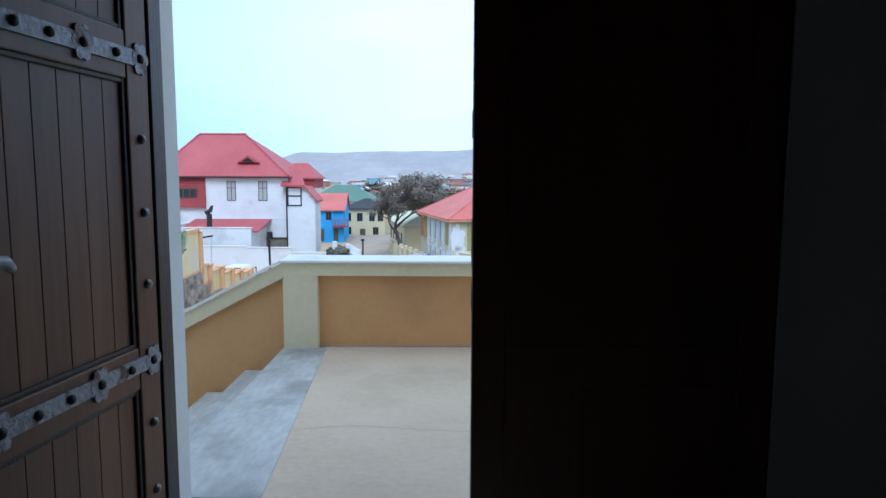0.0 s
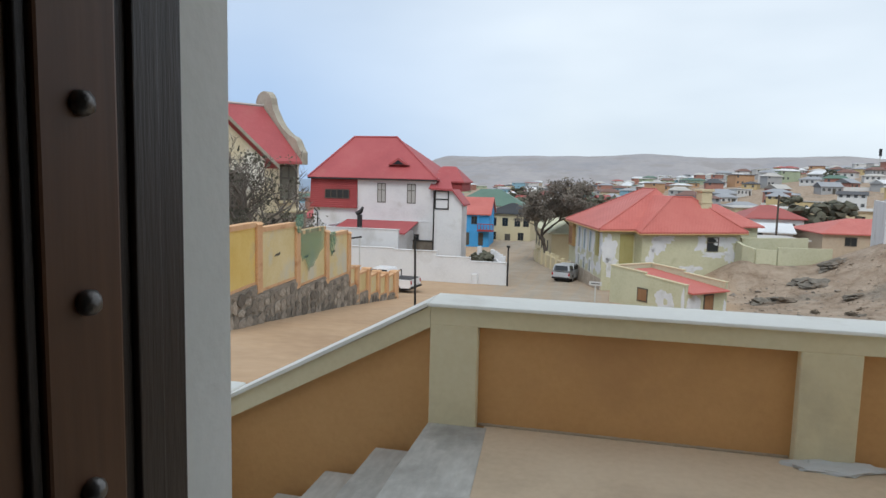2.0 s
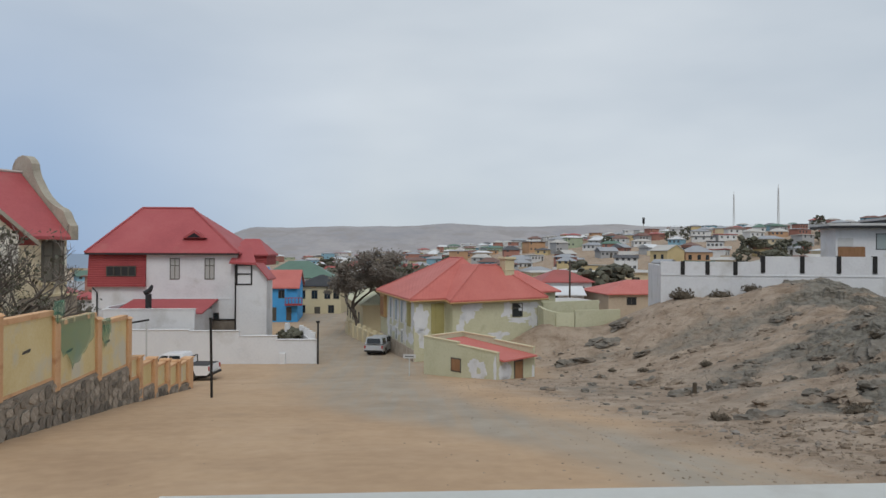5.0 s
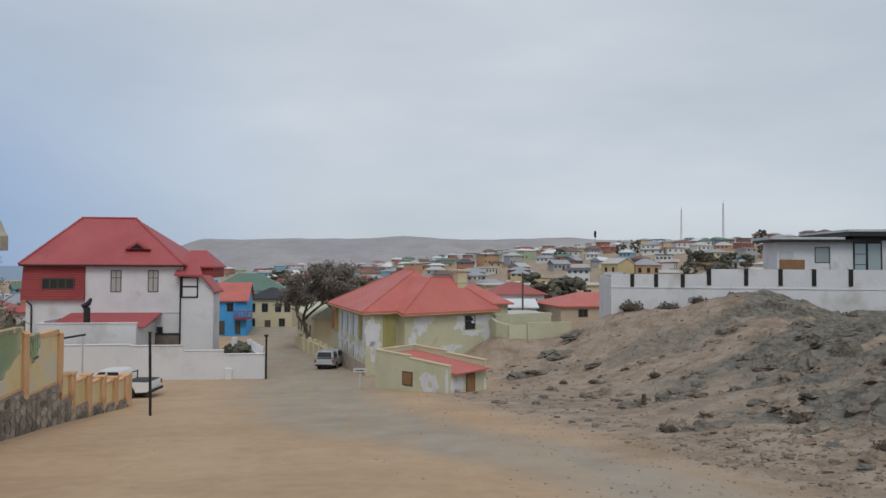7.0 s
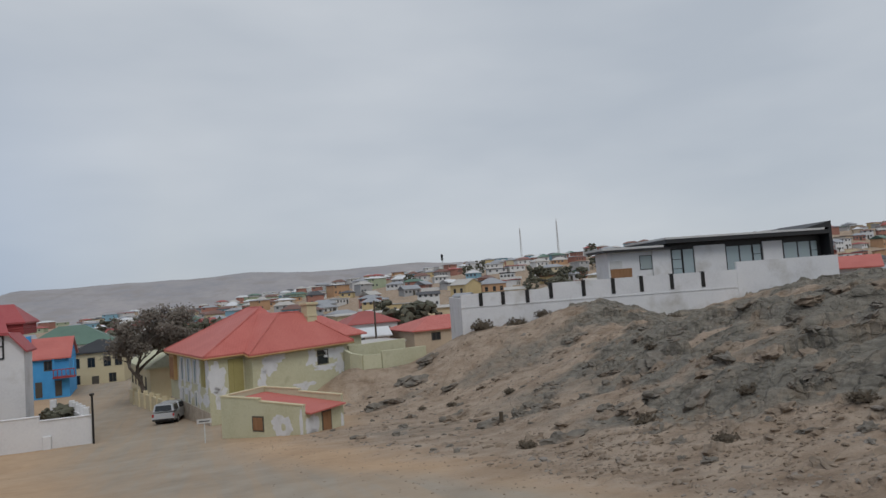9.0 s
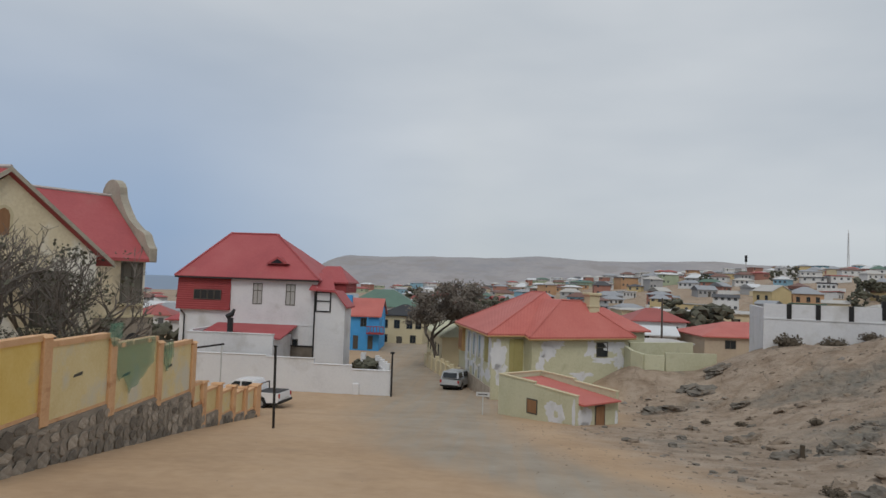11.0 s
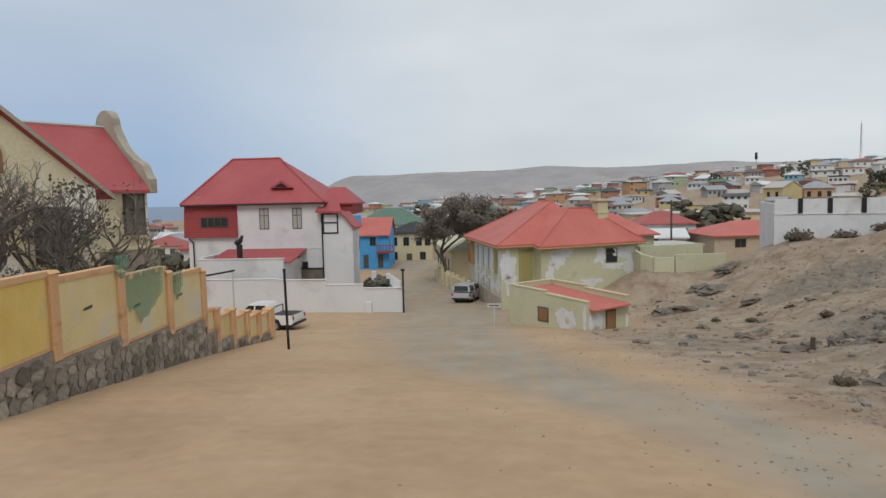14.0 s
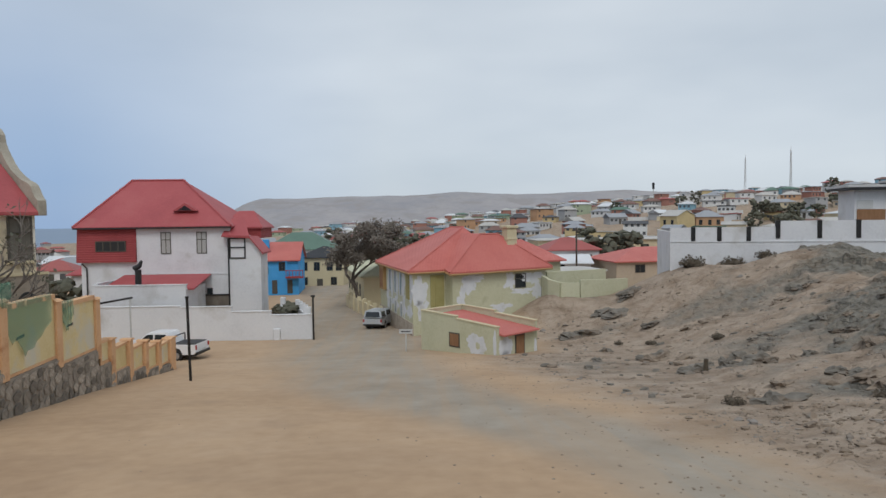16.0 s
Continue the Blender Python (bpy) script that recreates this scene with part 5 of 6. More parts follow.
def garden_wall():
    g = base("garden_wall", label="pale green garden wall beside the rocky slope", category="wall")
    for pts in ([(11.3, 60.4, -2.9), (11.5, 58.9, -3.1), (12.2, 57.9, -3.28), (13.7, 57.9, -3.32)], [(13.75, 57.9, -3.1), (18.2, 59.9, -3.2)], [(11.9, 62.0, -2.75), (17.6, 64.0, -2.7)]):
        garden_bays(g, pts)


def garden_bays(g, pts):
    for a, b in zip(pts, pts[1:]):
        d = Vector((b[0] - a[0], b[1] - a[1], 0)).normalized()
        nrm = Vector((-d.y, d.x, 0)) * 0.13
        bm = bmesh.new()
        lo, hi = [], []
        for p, s in ((a, 1), (a, -1), (b, -1), (b, 1)):
            lo.append(bm.verts.new((p[0] + s * nrm.x, p[1] + s * nrm.y, -7.5)))
            hi.append(bm.verts.new((p[0] + s * nrm.x, p[1] + s * nrm.y, p[2])))
        bm.faces.new(lo), bm.faces.new(hi[::-1])
        for k in range(4):
            bm.faces.new((lo[k], hi[k], hi[(k + 1) % 4], lo[(k + 1) % 4]))
        part("wall_bay", bm, M_GREENPLAIN, g)


green_house()
shed()
garden_wall()


# ---- white wall and modern house on the rise ----
def turned(p, q):
    """A frame at p with local x towards q, and how far q lies."""
    d = Vector(q) - Vector(p)
    return pose(p[0], p[1], 0, 0, 0, math.degrees(math.atan2(d.y, d.x))), d.length


def hill_wall():
    m, n = turned((20.7, 57.0), (53.0, 47.6))
    w = base("hill_boundary_wall", m, label="white rendered boundary wall with dark piers on the rise", category="wall")
    part("wall_bay", box(0, 7.75, 0, 0.25, -5, 0.98), M_WHITE, w)
    part("wall_bay", box(7.75, 24.3, 0, 0.25, -5, 1.42), M_WHITE, w)
    part("wall_bay", box(24.3, n, -0.02, 0.25, -5, 2.08), M_WHITE, w)
    part("return_wall", box(0.3, 0.55, 0.25, 16, -6, 0.6), M_WHITE, w)
    part("ledge", box(0, 24.3, -0.05, 0.0, -0.16, -0.08), M_WHITE, w)
    for x, z in ((1.7, 1.0), (3.6, 1.0), (5.7, 1.0), (7.75, 1.46), (10.6, 1.46), (13.2, 1.46), (15.7, 1.46), (18.4, 1.46), (21.2, 1.46)):
        part("pier", box(x - 0.16, x + 0.16, -0.07, 0.3, -0.10 if z < 1.2 else 0.1, z, 0.02), M_DARKMETAL, w, "dark grey pier")


def modern_house():
    m, n = turned((38.6, 62.5), (63.2, 57.62))
    h = base("modern_house", m, label="flat-roofed white modern house with black trim", category="house")
    part("wall", box(0.7, 7.6, 0, 3.2, -3, 4.0), M_WHITE, h)
    # black colour stands in for the deep shade under the overhang
    part("wall", box(7.6, n, 0.0, 8, -3, 4.5), M_BLACK, h, "wall painted black for the shade under the deep roof")
    part("roof_slab", box(-0.2, 7.9, -0.9, 3.4, 4.0, 4.2, 0.03), M_BLACK, h)
    part("roof_edge", box(-0.25, 6.45, -0.95, 3.45, 4.204, 4.42, 0.02), M_CONCRETE, h)
    part("roof_slab", box(6.6, n + 0.1, -1.3, 8.4, 4.5, 4.92, 0.03), M_BLACK, h)
    part("roof_edge", box(6.5, n - 0.4, -1.36, 8.45, 4.924, 5.14, 0.02), M_CONCRETE, h)
    part("roof_hood", prism([(n - 3.0, 5.142), (n + 0.45, 5.85), (n + 0.45, 5.142)], "y", -1.3, 7), M_BLACK, h)
    part("end_fin", box(n + 0.1, n + 0.45, -1.3, 7, -3, 5.14), M_BLACK, h)
    # timber screen and small windows of the low wing
    part("timber_panel", box(0.9, 3.2, -0.07, 0.01, 0.6, 2.3), M_BOARD, h, "red-brown timber panel")
    part("blind", box(0.9, 2.2, -0.05, 0.01, 2.35, 3.1), M_CONCRETE, h)
    window(h, 4.2, 2.1, 1.25, 1.35, 0.0, M_BLACK, M_DIMGLASS, bars=(0, 0))
    # white panels and glazing under the deep roof
    for a, b in ((5.5, 7.55), (10.2, 13.75), (18.1, 20.4)):
        part("wall_panel", box(a, b, -0.16, -0.001, -1.0, 4.15, 0.02), M_WHITE, h, "white rendered panel")
    for x, ww, bars in ((7.75, 1.0, (0, 2)), (8.95, 1.15, (0, 0)), (13.9, 1.4, (0, 0)), (15.45, 1.35, (0, 0)), (17.0, 0.85, (0, 2)), (20.6, 1.55, (0, 0)), (22.3, 1.35, (0, 0)), (23.85, 0.7, (0, 2))):
        window(h, x, 0.9, ww, 2.95, -0.06, M_BLACK, M_PALEGLASS, bars=bars)


hill_wall()
modern_house()

# ---- houses beyond ----
def far_paint(name, c, rough=0.85):
    a = [v * 0.82 for v in c]
    return material(name, [a, c, [min(0.8, v * 1.1) for v in c]], rough, 0.25, 3.0, 0.0)


TOWN_WALLS = [far_paint("town_" + n, c) for n, c in (("white", (0.62, 0.62, 0.61)), ("cream", (0.55, 0.47, 0.32)), ("sand", (0.44, 0.36, 0.27)), ("terracotta", (0.34, 0.165, 0.125)),
              ("yellow", (0.52, 0.41, 0.22)), ("orange", (0.46, 0.28, 0.16)), ("blue", (0.22, 0.38, 0.47)), ("green", (0.35, 0.40, 0.28)), ("grey", (0.36, 0.36, 0.36)))]
TOWN_ROOFS = [far_paint("roof_" + n, c, 0.6) for n, c in (("red", (0.33, 0.085, 0.075)), ("brown", (0.17, 0.09, 0.07)), ("grey", (0.30, 0.31, 0.33)), ("white", (0.62, 0.63, 0.64)), ("green", (0.10, 0.17, 0.13)), ("dark", (0.07, 0.07, 0.075)), ("pale", (0.45, 0.43, 0.40)))]


def street_house(name, x, y, turn, w, d, zb, ze, zr, wall, roof, label, wins, hip=True, doors=()):
    """A house whose front faces local -y, with its front middle at x, y; wins are (x, z, w, h)."""
    h = base(name, pose(x, y, 0, 0, 0, turn), label=label, category="house")
    part("wall", box(-w / 2, w / 2, 0, d, zb, ze), wall, h)
    if hip:
        hip_roof("roof", -w / 2 - 0.4, w / 2 + 0.4, -0.4, d + 0.4, ze, -w / 2 + d * 0.45, w / 2 - d * 0.45, d / 2, zr, roof, h)
    else:
        bm = bmesh.new()
        slab(((-w / 2 - 0.3, -0.4, ze), (w / 2 + 0.3, -0.4, ze), (w / 2 + 0.3, d / 2, zr), (-w / 2 - 0.3, d / 2, zr)), 0.15, bm)
        slab(((-w / 2 - 0.3, d + 0.4, ze), (w / 2 + 0.3, d + 0.4, ze), (w / 2 + 0.3, d / 2, zr), (-w / 2 - 0.3, d / 2, zr)), 0.15, bm)
        part("roof", bm, roof, h)
        part("gable", prism([(0, ze), (d, ze), (d / 2, zr - 0.1)], "x", -w / 2, w / 2), wall, h)
    for wx, wz, ww, wh in wins:
        window(h, wx, wz, ww, wh, 0.0, bars=(1, 0))
    for dx, dw, dh in doors:
        part("door", box(dx, dx + dw, -0.04, 0.02, zb, zb + dh), M_WINFRAME, h)
    return h


def blue_house():
    h = street_house("blue_house", -17.7, 95.0, 4, 5.8, 9.0, -8.8, -3.2, -0.9, M_BLUE, M_ORANGERED, "bright blue house with a red roof and a balcony", ((-1.6, -5.0, 0.5, 0.9), (0.4, -4.6, 0.7, 1.0)), hip=False)
    for x in (-2.4, -0.6, 1.4):
        part("door", box(x, x + 0.7, -0.05, 0.02, -7.7, -5.9), M_WINFRAME, h)
    b = part("balcony", box(1.3, 3.6, -1.1, 0.0, -5.6, -5.4), M_REDTILE, h)
    for i in range(6):
        part("baluster", box(1.35 + 0.43 * i, 1.42 + 0.43 * i, -1.08, -1.0, -5.4, -4.6), M_REDTILE, b)
    part("handrail", box(1.3, 3.6, -1.12, -0.98, -4.62, -4.52), M_REDTILE, b)
    for x in (1.35, 3.4):
        part("post", box(x, x + 0.14, -1.05, -0.91, -5.4, -3.3), M_BLUE, b)
    part("chimney", box(-2.0, -1.2, 2.0, 2.8, -2.6, -0.5), M_BLUE, h)


blue_house()
street_house("cream_house", -13.6, 108.0, -4, 7.0, 7.0, -9.0, -3.6, -2.0, M_CREAMFAR, M_SLATE, "cream two-storey house with a dark roof", ((-2.9, -5.6, 0.8, 1.2), (-1.0, -5.6, 0.8, 1.2), (1.0, -5.6, 0.8, 1.2), (2.4, -5.6, 0.8, 1.2), (-2.9, -7.8, 0.8, 1.1), (1.6, -7.8, 0.8, 1.1)), doors=((-0.6, 0.9, 2.1),))
street_house("cream_terrace_house", -6.6, 88.0, -78, 15.0, 7.0, -9.0, -4.4, -2.6, M_CREAMFAR, M_GREENPLAIN, "long cream house along the street", tuple((-6.5 + 2.6 * i, -6.9, 0.9, 1.3) for i in range(5)))
street_house("green_roofed_hall", -22.0, 140.0, 5, 15.0, 12.0, -9.0, -3.6, -0.2, TOWN_WALLS[0], TOWN_ROOFS[4], "white hall with a green roof", tuple((-6.0 + 2.6 * i, -6.4, 1.0, 1.4) for i in range(5)))
street_house("blue_roofed_hall", -33.0, 125.0, 0, 13.0, 9.0, -10.0, -4.2, -2.6, TOWN_WALLS[0], TOWN_ROOFS[3], "white hall with a pale roof near the shore", tuple((-5.0 + 2.6 * i, -6.6, 1.0, 1.4) for i in range(4)))
street_house("red_hipped_house", 23.8, 100.0, 6, 7.6, 6.5, -9.0, -2.6, -0.9, TOWN_WALLS[0], TOWN_ROOFS[0], "white house with a bright red hipped roof", ((-3.2, -4.2, 1.4, 0.8), (0.4, -4.2, 2.2, 0.8)))
street_house("yellow_long_building", 37.0, 118.0, 2, 30.0, 9.0, -9.0, -1.7, -1.5, TOWN_WALLS[1], TOWN_ROOFS[6], "long cream flat building with small windows", tuple((-12.0 + 3.0 * i, -3.4, 1.3, 0.7) for i in range(9)))
street_house("red_roofed_house", 33.5, 88.0, 4, 15.0, 10.0, -8.0, -3.6, -2.0, TOWN_WALLS[2], M_ORANGERED, "low house with an orange-red roof behind the rise", ((-5.0, -5.0, 1.2, 0.9),))
street_house("pale_roofed_house", 19.0, 82.0, 10, 8.0, 5.0, -8.0, -4.2, -3.9, TOWN_WALLS[2], TOWN_ROOFS[6], "low house with a pale sheet roof", ((-2.0, -5.2, 1.2, 0.9),))
street_house("white_roofed_house", 21.5, 92.0, -6, 5.0, 6.0, -8.0, -4.0, -3.0, TOWN_WALLS[0], TOWN_ROOFS[3], "small house with a white sheet roof", ((-2.0, -5.0, 1.0, 0.9),), hip=False)
street_house("orange_gabled_house", 86.0, 222.0, -60, 7.0, 9.0, -8.0, 2.6, 4.6, TOWN_WALLS[4], TOWN_ROOFS[6], "tall yellow gabled house", ((-2.0, -0.2, 0.9, 1.4), (1.0, -0.2, 0.9, 1.4)), hip=False)
street_house("orange_tower_house", 101.0, 224.0, -10, 9.0, 8.0, -8.0, 2.2, 4.4, TOWN_WALLS[5], TOWN_ROOFS[2], "orange house with a grey hipped roof", ((-3.5, -0.5, 1.0, 1.6), (-0.5, -0.5, 1.0, 1.6), (2.2, -0.5, 1.0, 1.6)))
street_house("red_roofed_cottage", -31.0, 78.0, 12, 9.0, 9.0, -9.0, -3.4, -1.2, TOWN_WALLS[0], M_RED, "white cottage with a red roof beyond the yard", ((-2.0, -5.5, 1.0, 1.2),))
street_house("brick_warehouse", -40.0, 100.0, 8, 10.0, 9.0, -9.5, -1.8, -0.6, TOWN_WALLS[3], TOWN_ROOFS[1], "tall reddish brick building near the shore", ((-3.0, -4.0, 1.0, 1.4), (0.5, -4.0, 1.0, 1.4)))

street_house("ridge_cottage", 71.5, 61.5, -50, 7.0, 6.0, -1.5, 0.6, 2.0, TOWN_WALLS[0], M_ORANGERED, "low cottage with a red roof behind the rise", ((-2.0, -0.6, 1.0, 0.8),), hip=False)
TAKEN = [(-17, 99, 9), (-12.8, 111, 9), (-6.6, 90, 14), (-22, 146, 14), (-33, 129, 12), (23, 104, 10), (37, 122, 18), (33, 92, 12), (86, 226, 8), (101, 228, 8), (-31, 82, 9), (-40, 104, 10)]


def town():
    rnd = random.Random(11)
    made, rest = 0, bmesh.new()
    shades = TOWN_WALLS + TOWN_ROOFS + [M_TOWNGLASS]

    def join(bm, m, slot):
        for f in bm.faces:
            f.material_index = slot
        bmesh.ops.transform(bm, matrix=m, verts=bm.verts)
        me = bpy.data.meshes.new("piece")
        bm.to_mesh(me)
        bm.free()
        rest.from_mesh(me)
        bpy.data.meshes.remove(me)
    rows = [(118, 12), (134, 12.5), (151, 13), (169, 13.5), (188, 14), (210, 15), (234, 16), (261, 17), (292, 18), (328, 18), (360, 18), (396, 19), (436, 20), (480, 21), (528, 23), (580, 25), (640, 28), (700, 32)]
    for y0, gap in rows:
        x = -0.55 * y0 - 10
        while x < 1.3 * y0 + 40:
            x += gap * rnd.uniform(0.46, 0.88)
            y = y0 + rnd.uniform(-0.4, 0.4) * gap
            if x < -0.16 * y and y > 260 and rnd.random() < 0.8:
                continue
            if any((x - a) ** 2 + (y - b) ** 2 < (r + 7) ** 2 for a, b, r in TAKEN) or abs(x + 0.16 * y - 6) < 4.5 and y < 170:
                continue
            w, d = rnd.uniform(3.9, 7.4) * (1 + y0 / 900), rnd.uniform(4.2, 6.4)
            zb = ground(x, y)
            hh = rnd.choice((2.5, 2.6, 2.7, 2.9, 4.6)) * (1.1 if y0 > 300 else 1)
            flat = rnd.random() < 0.35
            zr = hh + (0.25 if flat else rnd.uniform(0.8, 1.7))
            wall = rnd.choices(range(9), (30, 7, 6, 14, 5, 4, 11, 6, 22))[0]
            roof = rnd.choices(range(7), (9, 14, 26, 17, 7, 7, 20))[0]
            words = ("white", "cream", "sand-coloured", "terracotta", "yellow", "orange", "blue-grey", "green", "grey")[wall] + " plastered town house with a " + ("red", "brown", "grey", "white", "green", "dark", "pale")[roof] + " roof"
            n = rnd.randint(2, 4)
            wins = [(-w / 2 + w * (i + 0.5) / n - 0.45, 1.1 + k, 0.9, 0.95) for i in range(n) for k in ((0,) if hh < 4 else (0, 2.6))]
            made += 1
            if made > 290:
                m = pose(x, y, zb, 0, 0, rnd.uniform(-55, 55))
                join(box(-w / 2, w / 2, 0, d, -3.5, hh), m, wall)
                r = bmesh.new()
                e0 = d * 0.42 if not flat else 0.5
                a, b, c, dd = (-w / 2 - 0.4, -0.4, hh), (w / 2 + 0.4, -0.4, hh), (w / 2 + 0.4, d + 0.4, hh), (-w / 2 - 0.4, d + 0.4, hh)
                p, q = (-w / 2 + e0, d / 2, zr), (w / 2 - e0, d / 2, zr)
                for f in ((a, b, q, p), (b, c, q), (c, dd, p, q), (dd, a, p)):
                    slab(f, 0.2, r)
                join(r, m, 9 + roof)
                for wx, wz, ww, wh in wins[:3]:
                    join(box(wx, wx + ww, -0.06, 0.05, wz, wz + wh), m, 16)
                continue
            h = base("town_house", pose(x, y, zb, 0, 0, rnd.uniform(-55, 55)), label=words, category="house", group="houses of the hill town")
            part("wall", box(-w / 2, w / 2, 0, d, -3.5, hh), TOWN_WALLS[wall], h)
            if flat:
                part("roof", slab(((-w / 2 - 0.3, -0.3, hh + 0.5), (w / 2 + 0.3, -0.3, hh + 0.35), (w / 2 + 0.3, d + 0.3, hh + 0.15), (-w / 2 - 0.3, d + 0.3, hh + 0.15)), 0.3), TOWN_ROOFS[roof], h)
            else:
                k = rnd.choice((0.0, 0.42))
                hip_roof("roof", -w / 2 - 0.4, w / 2 + 0.4, -0.4, d + 0.4, hh, -w / 2 + d * k - (0.4 if not k else 0), w / 2 - d * k + (0.4 if not k else 0), d / 2, zr, TOWN_ROOFS[roof], h)
            for wx, wz, ww, wh in wins:
                part("window", box(wx, wx + ww, -0.05, 0.05, wz, wz + wh), M_TOWNGLASS, h)
            dx = rnd.uniform(-w / 3, w / 3)
            part("door", box(dx, dx + 0.95, -0.06, 0.05, 0, 2.0), M_WINFRAME, h)
            if rnd.random() < 0.5:
                yw = base("town_yard_wall", pose(x, y - rnd.uniform(4, 7), ground(x, y - 5), 0, 0, rnd.uniform(-15, 15)), label="low plastered yard wall in the town", category="wall", group="yard walls of the town")
                part("wall_bay", box(-w * 0.6, w * 0.6, 0, 0.25, -2, 1.5), TOWN_WALLS[rnd.choice((0, 1, 2, 8))], yw)
    me = mesh("far_town", rest, None)
    for m in shades:
        me.materials.append(m)
    tagged(new("far_town", me), "far rows of small plastered houses on the hill", "houses", kind="stuff")


town()


def leafy(name, x, y, h, r, seed, label, clumps=60):
    rnd = random.Random(seed)
    z = ground(x, y) - 0.1
    t = base(name, pose(x, y, z), label=label, category="tree", group="trees of the town")
    part("trunk", tube([(0, 0, 0), (0.1, 0, h * 0.4), (0, 0, h * 0.8)], [0.2, 0.14, 0.05], 6), M_BARK, t)
    bm = bmesh.new()
    for i in range(clumps):
        a, q = rnd.uniform(0, math.tau), rnd.random() ** 0.5
        k = rnd.uniform(0.25, 1.0)
        rr = r * (1.1 - abs(k - 0.6)) * q
        s = rnd.uniform(0.16, 0.34) * r
        lump(math.cos(a) * rr, math.sin(a) * rr, h * k, s, s, s * 0.7, i + seed, 0.9, 1, bm)
    part("crown", bm, M_LEAF, t)


def town_trees():
    rnd = random.Random(5)
    for i in range(44):
        y = rnd.uniform(125, 300)
        x = rnd.uniform(-0.25, 0.8) * y
        if any((x - a) ** 2 + (y - b) ** 2 < (r + 2) ** 2 for a, b, r in TAKEN):
            continue
        leafy("town_tree", x, y, rnd.uniform(4, 8), rnd.uniform(2, 4), i, "dark green tree between the town houses", 40)
    for x, y, h, r in ((29.0, 104.0, 7.0, 3.2), (33.5, 106.0, 7.5, 3.0), (-33.0, 70.0, 4.0, 2.5), (-9.5, 60.2, 2.3, 1.3), (-10.2, 62.2, 2.4, 1.2)):
        leafy("town_tree", x, y, h, r, round(x), "dark green tree between the town houses" if h > 3 else "dark shrub behind the white yard wall", 70)


town_trees()


def masts():
    for x, y, z0, z1, label in ((320, 624, 36, 59, "slender lattice radio mast on the hilltop"), (304, 521, 30, 55, "slender lattice radio mast on the hilltop")):
        m = base("radio_mast", pose(x, y, 0), label=label, category="mast", group="masts on the hill")
        for k in range(3):
            a = k * math.tau / 3
            part("leg", tube([(1.0 * math.cos(a), 1.0 * math.sin(a), z0 - 8), (0.35 * math.cos(a), 0.35 * math.sin(a), z1)], 0.20, 5), M_CONCRETE, m)
        bm = bmesh.new()
        n = 14
        for i in range(n):
            za, zb = z0 + (z1 - z0) * i / n, z0 + (z1 - z0) * (i + 1) / n
            for k in range(3):
                a, b = k * math.tau / 3, (k + 1) * math.tau / 3
                ra, rb = 1.0 - 0.65 * i / n, 1.0 - 0.65 * (i + 1) / n
                tube([(ra * math.cos(a), ra * math.sin(a), za), (rb * math.cos(b), rb * math.sin(b), zb)], 0.08, 4, bm)
        part("lattice", bm, M_CONCRETE, m)
        part("antenna", tube([(0, 0, z1 - 1), (0, 0, z1 + 3)], 0.15, 5), M_CONCRETE, m)
    t = base("phone_mast", pose(190, 515, 0), label="phone mast with a dark antenna drum", category="mast")
    part("pole", tube([(0, 0, 10), (0, 0, 29.5)], [0.5, 0.25], 8), M_CONCRETE, t)
    part("antenna_drum", tube([(0, 0, 25.0), (0, 0, 30.0)], 0.95, 10), M_BLACK, t)


masts()


# ---- poles, signs and wires ----
def poles():
    p = base("street_post", pose(-9.22, 35.1, ground(-9.22, 35.1)), label="leaning dark steel post in the sandy street", category="post")
    part("pole", tube([(0, 0, -0.3), (-0.07, 0, 3.62)], 0.058, 10), M_DARKMETAL, p)
    part("cap", tube([(-0.07, 0, 3.62), (-0.07, 0, 3.68)], 0.085, 10), M_DARKMETAL, p)
    q = base("bracket_post", pose(-16.3, 46.0, ground(-16.3, 46)), label="thin grey post with a long bracket arm", category="post")
    part("pole", tube([(0, 0, -0.3), (0, 0, 3.7)], 0.05, 8), M_CONCRETE, q)
    part("arm", tube([(0.15, 0, 3.75), (-2.3, -0.4, 3.35)], 0.06, 8), M_DARKMETAL, q)
    c = base("corner_post", pose(-7.0, 55.7, ground(-7, 55.7)), label="dark post at the corner of the yard wall", category="post")
    part("pole", tube([(0, 0, -0.2), (0, 0, 3.2)], 0.07, 8), M_DARKMETAL, c)
    part("cap", box(-0.14, 0.14, -0.1, 0.1, 3.2, 3.35), M_DARKMETAL, c)
    for x, y, h in ((21.6, 90.0, 8.6), (48.0, 70.0, 5.0)):
        t = base("utility_pole", pose(x, y, ground(x, y)), label="dark wooden utility pole", category="pole")
        part("pole", tube([(0, 0, -0.5), (0, 0, h)], [0.15, 0.11], 8), M_BARK, t)
        part("crossarm", box(-0.6, 0.6, -0.06, 0.06, h - 0.5, h - 0.38), M_BARK, t)
    s = base("street_name_sign", pose(0.0, 47.4, ground(0.0, 47.4), 0, 0, -8), label="small white street sign on a short post", category="sign")
    part("pole", tube([(0, 0, -0.2), (0, 0, 1.35)], 0.035, 8), M_CONCRETE, s)
    pl = part("plate", box(-0.42, 0.42, -0.05, -0.03, 1.15, 1.42, 0.004), M_CONCRETE, s)
    part("lettering_bar", box(-0.3, 0.3, -0.055, -0.049, 1.25, 1.31), M_BLACK, pl)


poles()


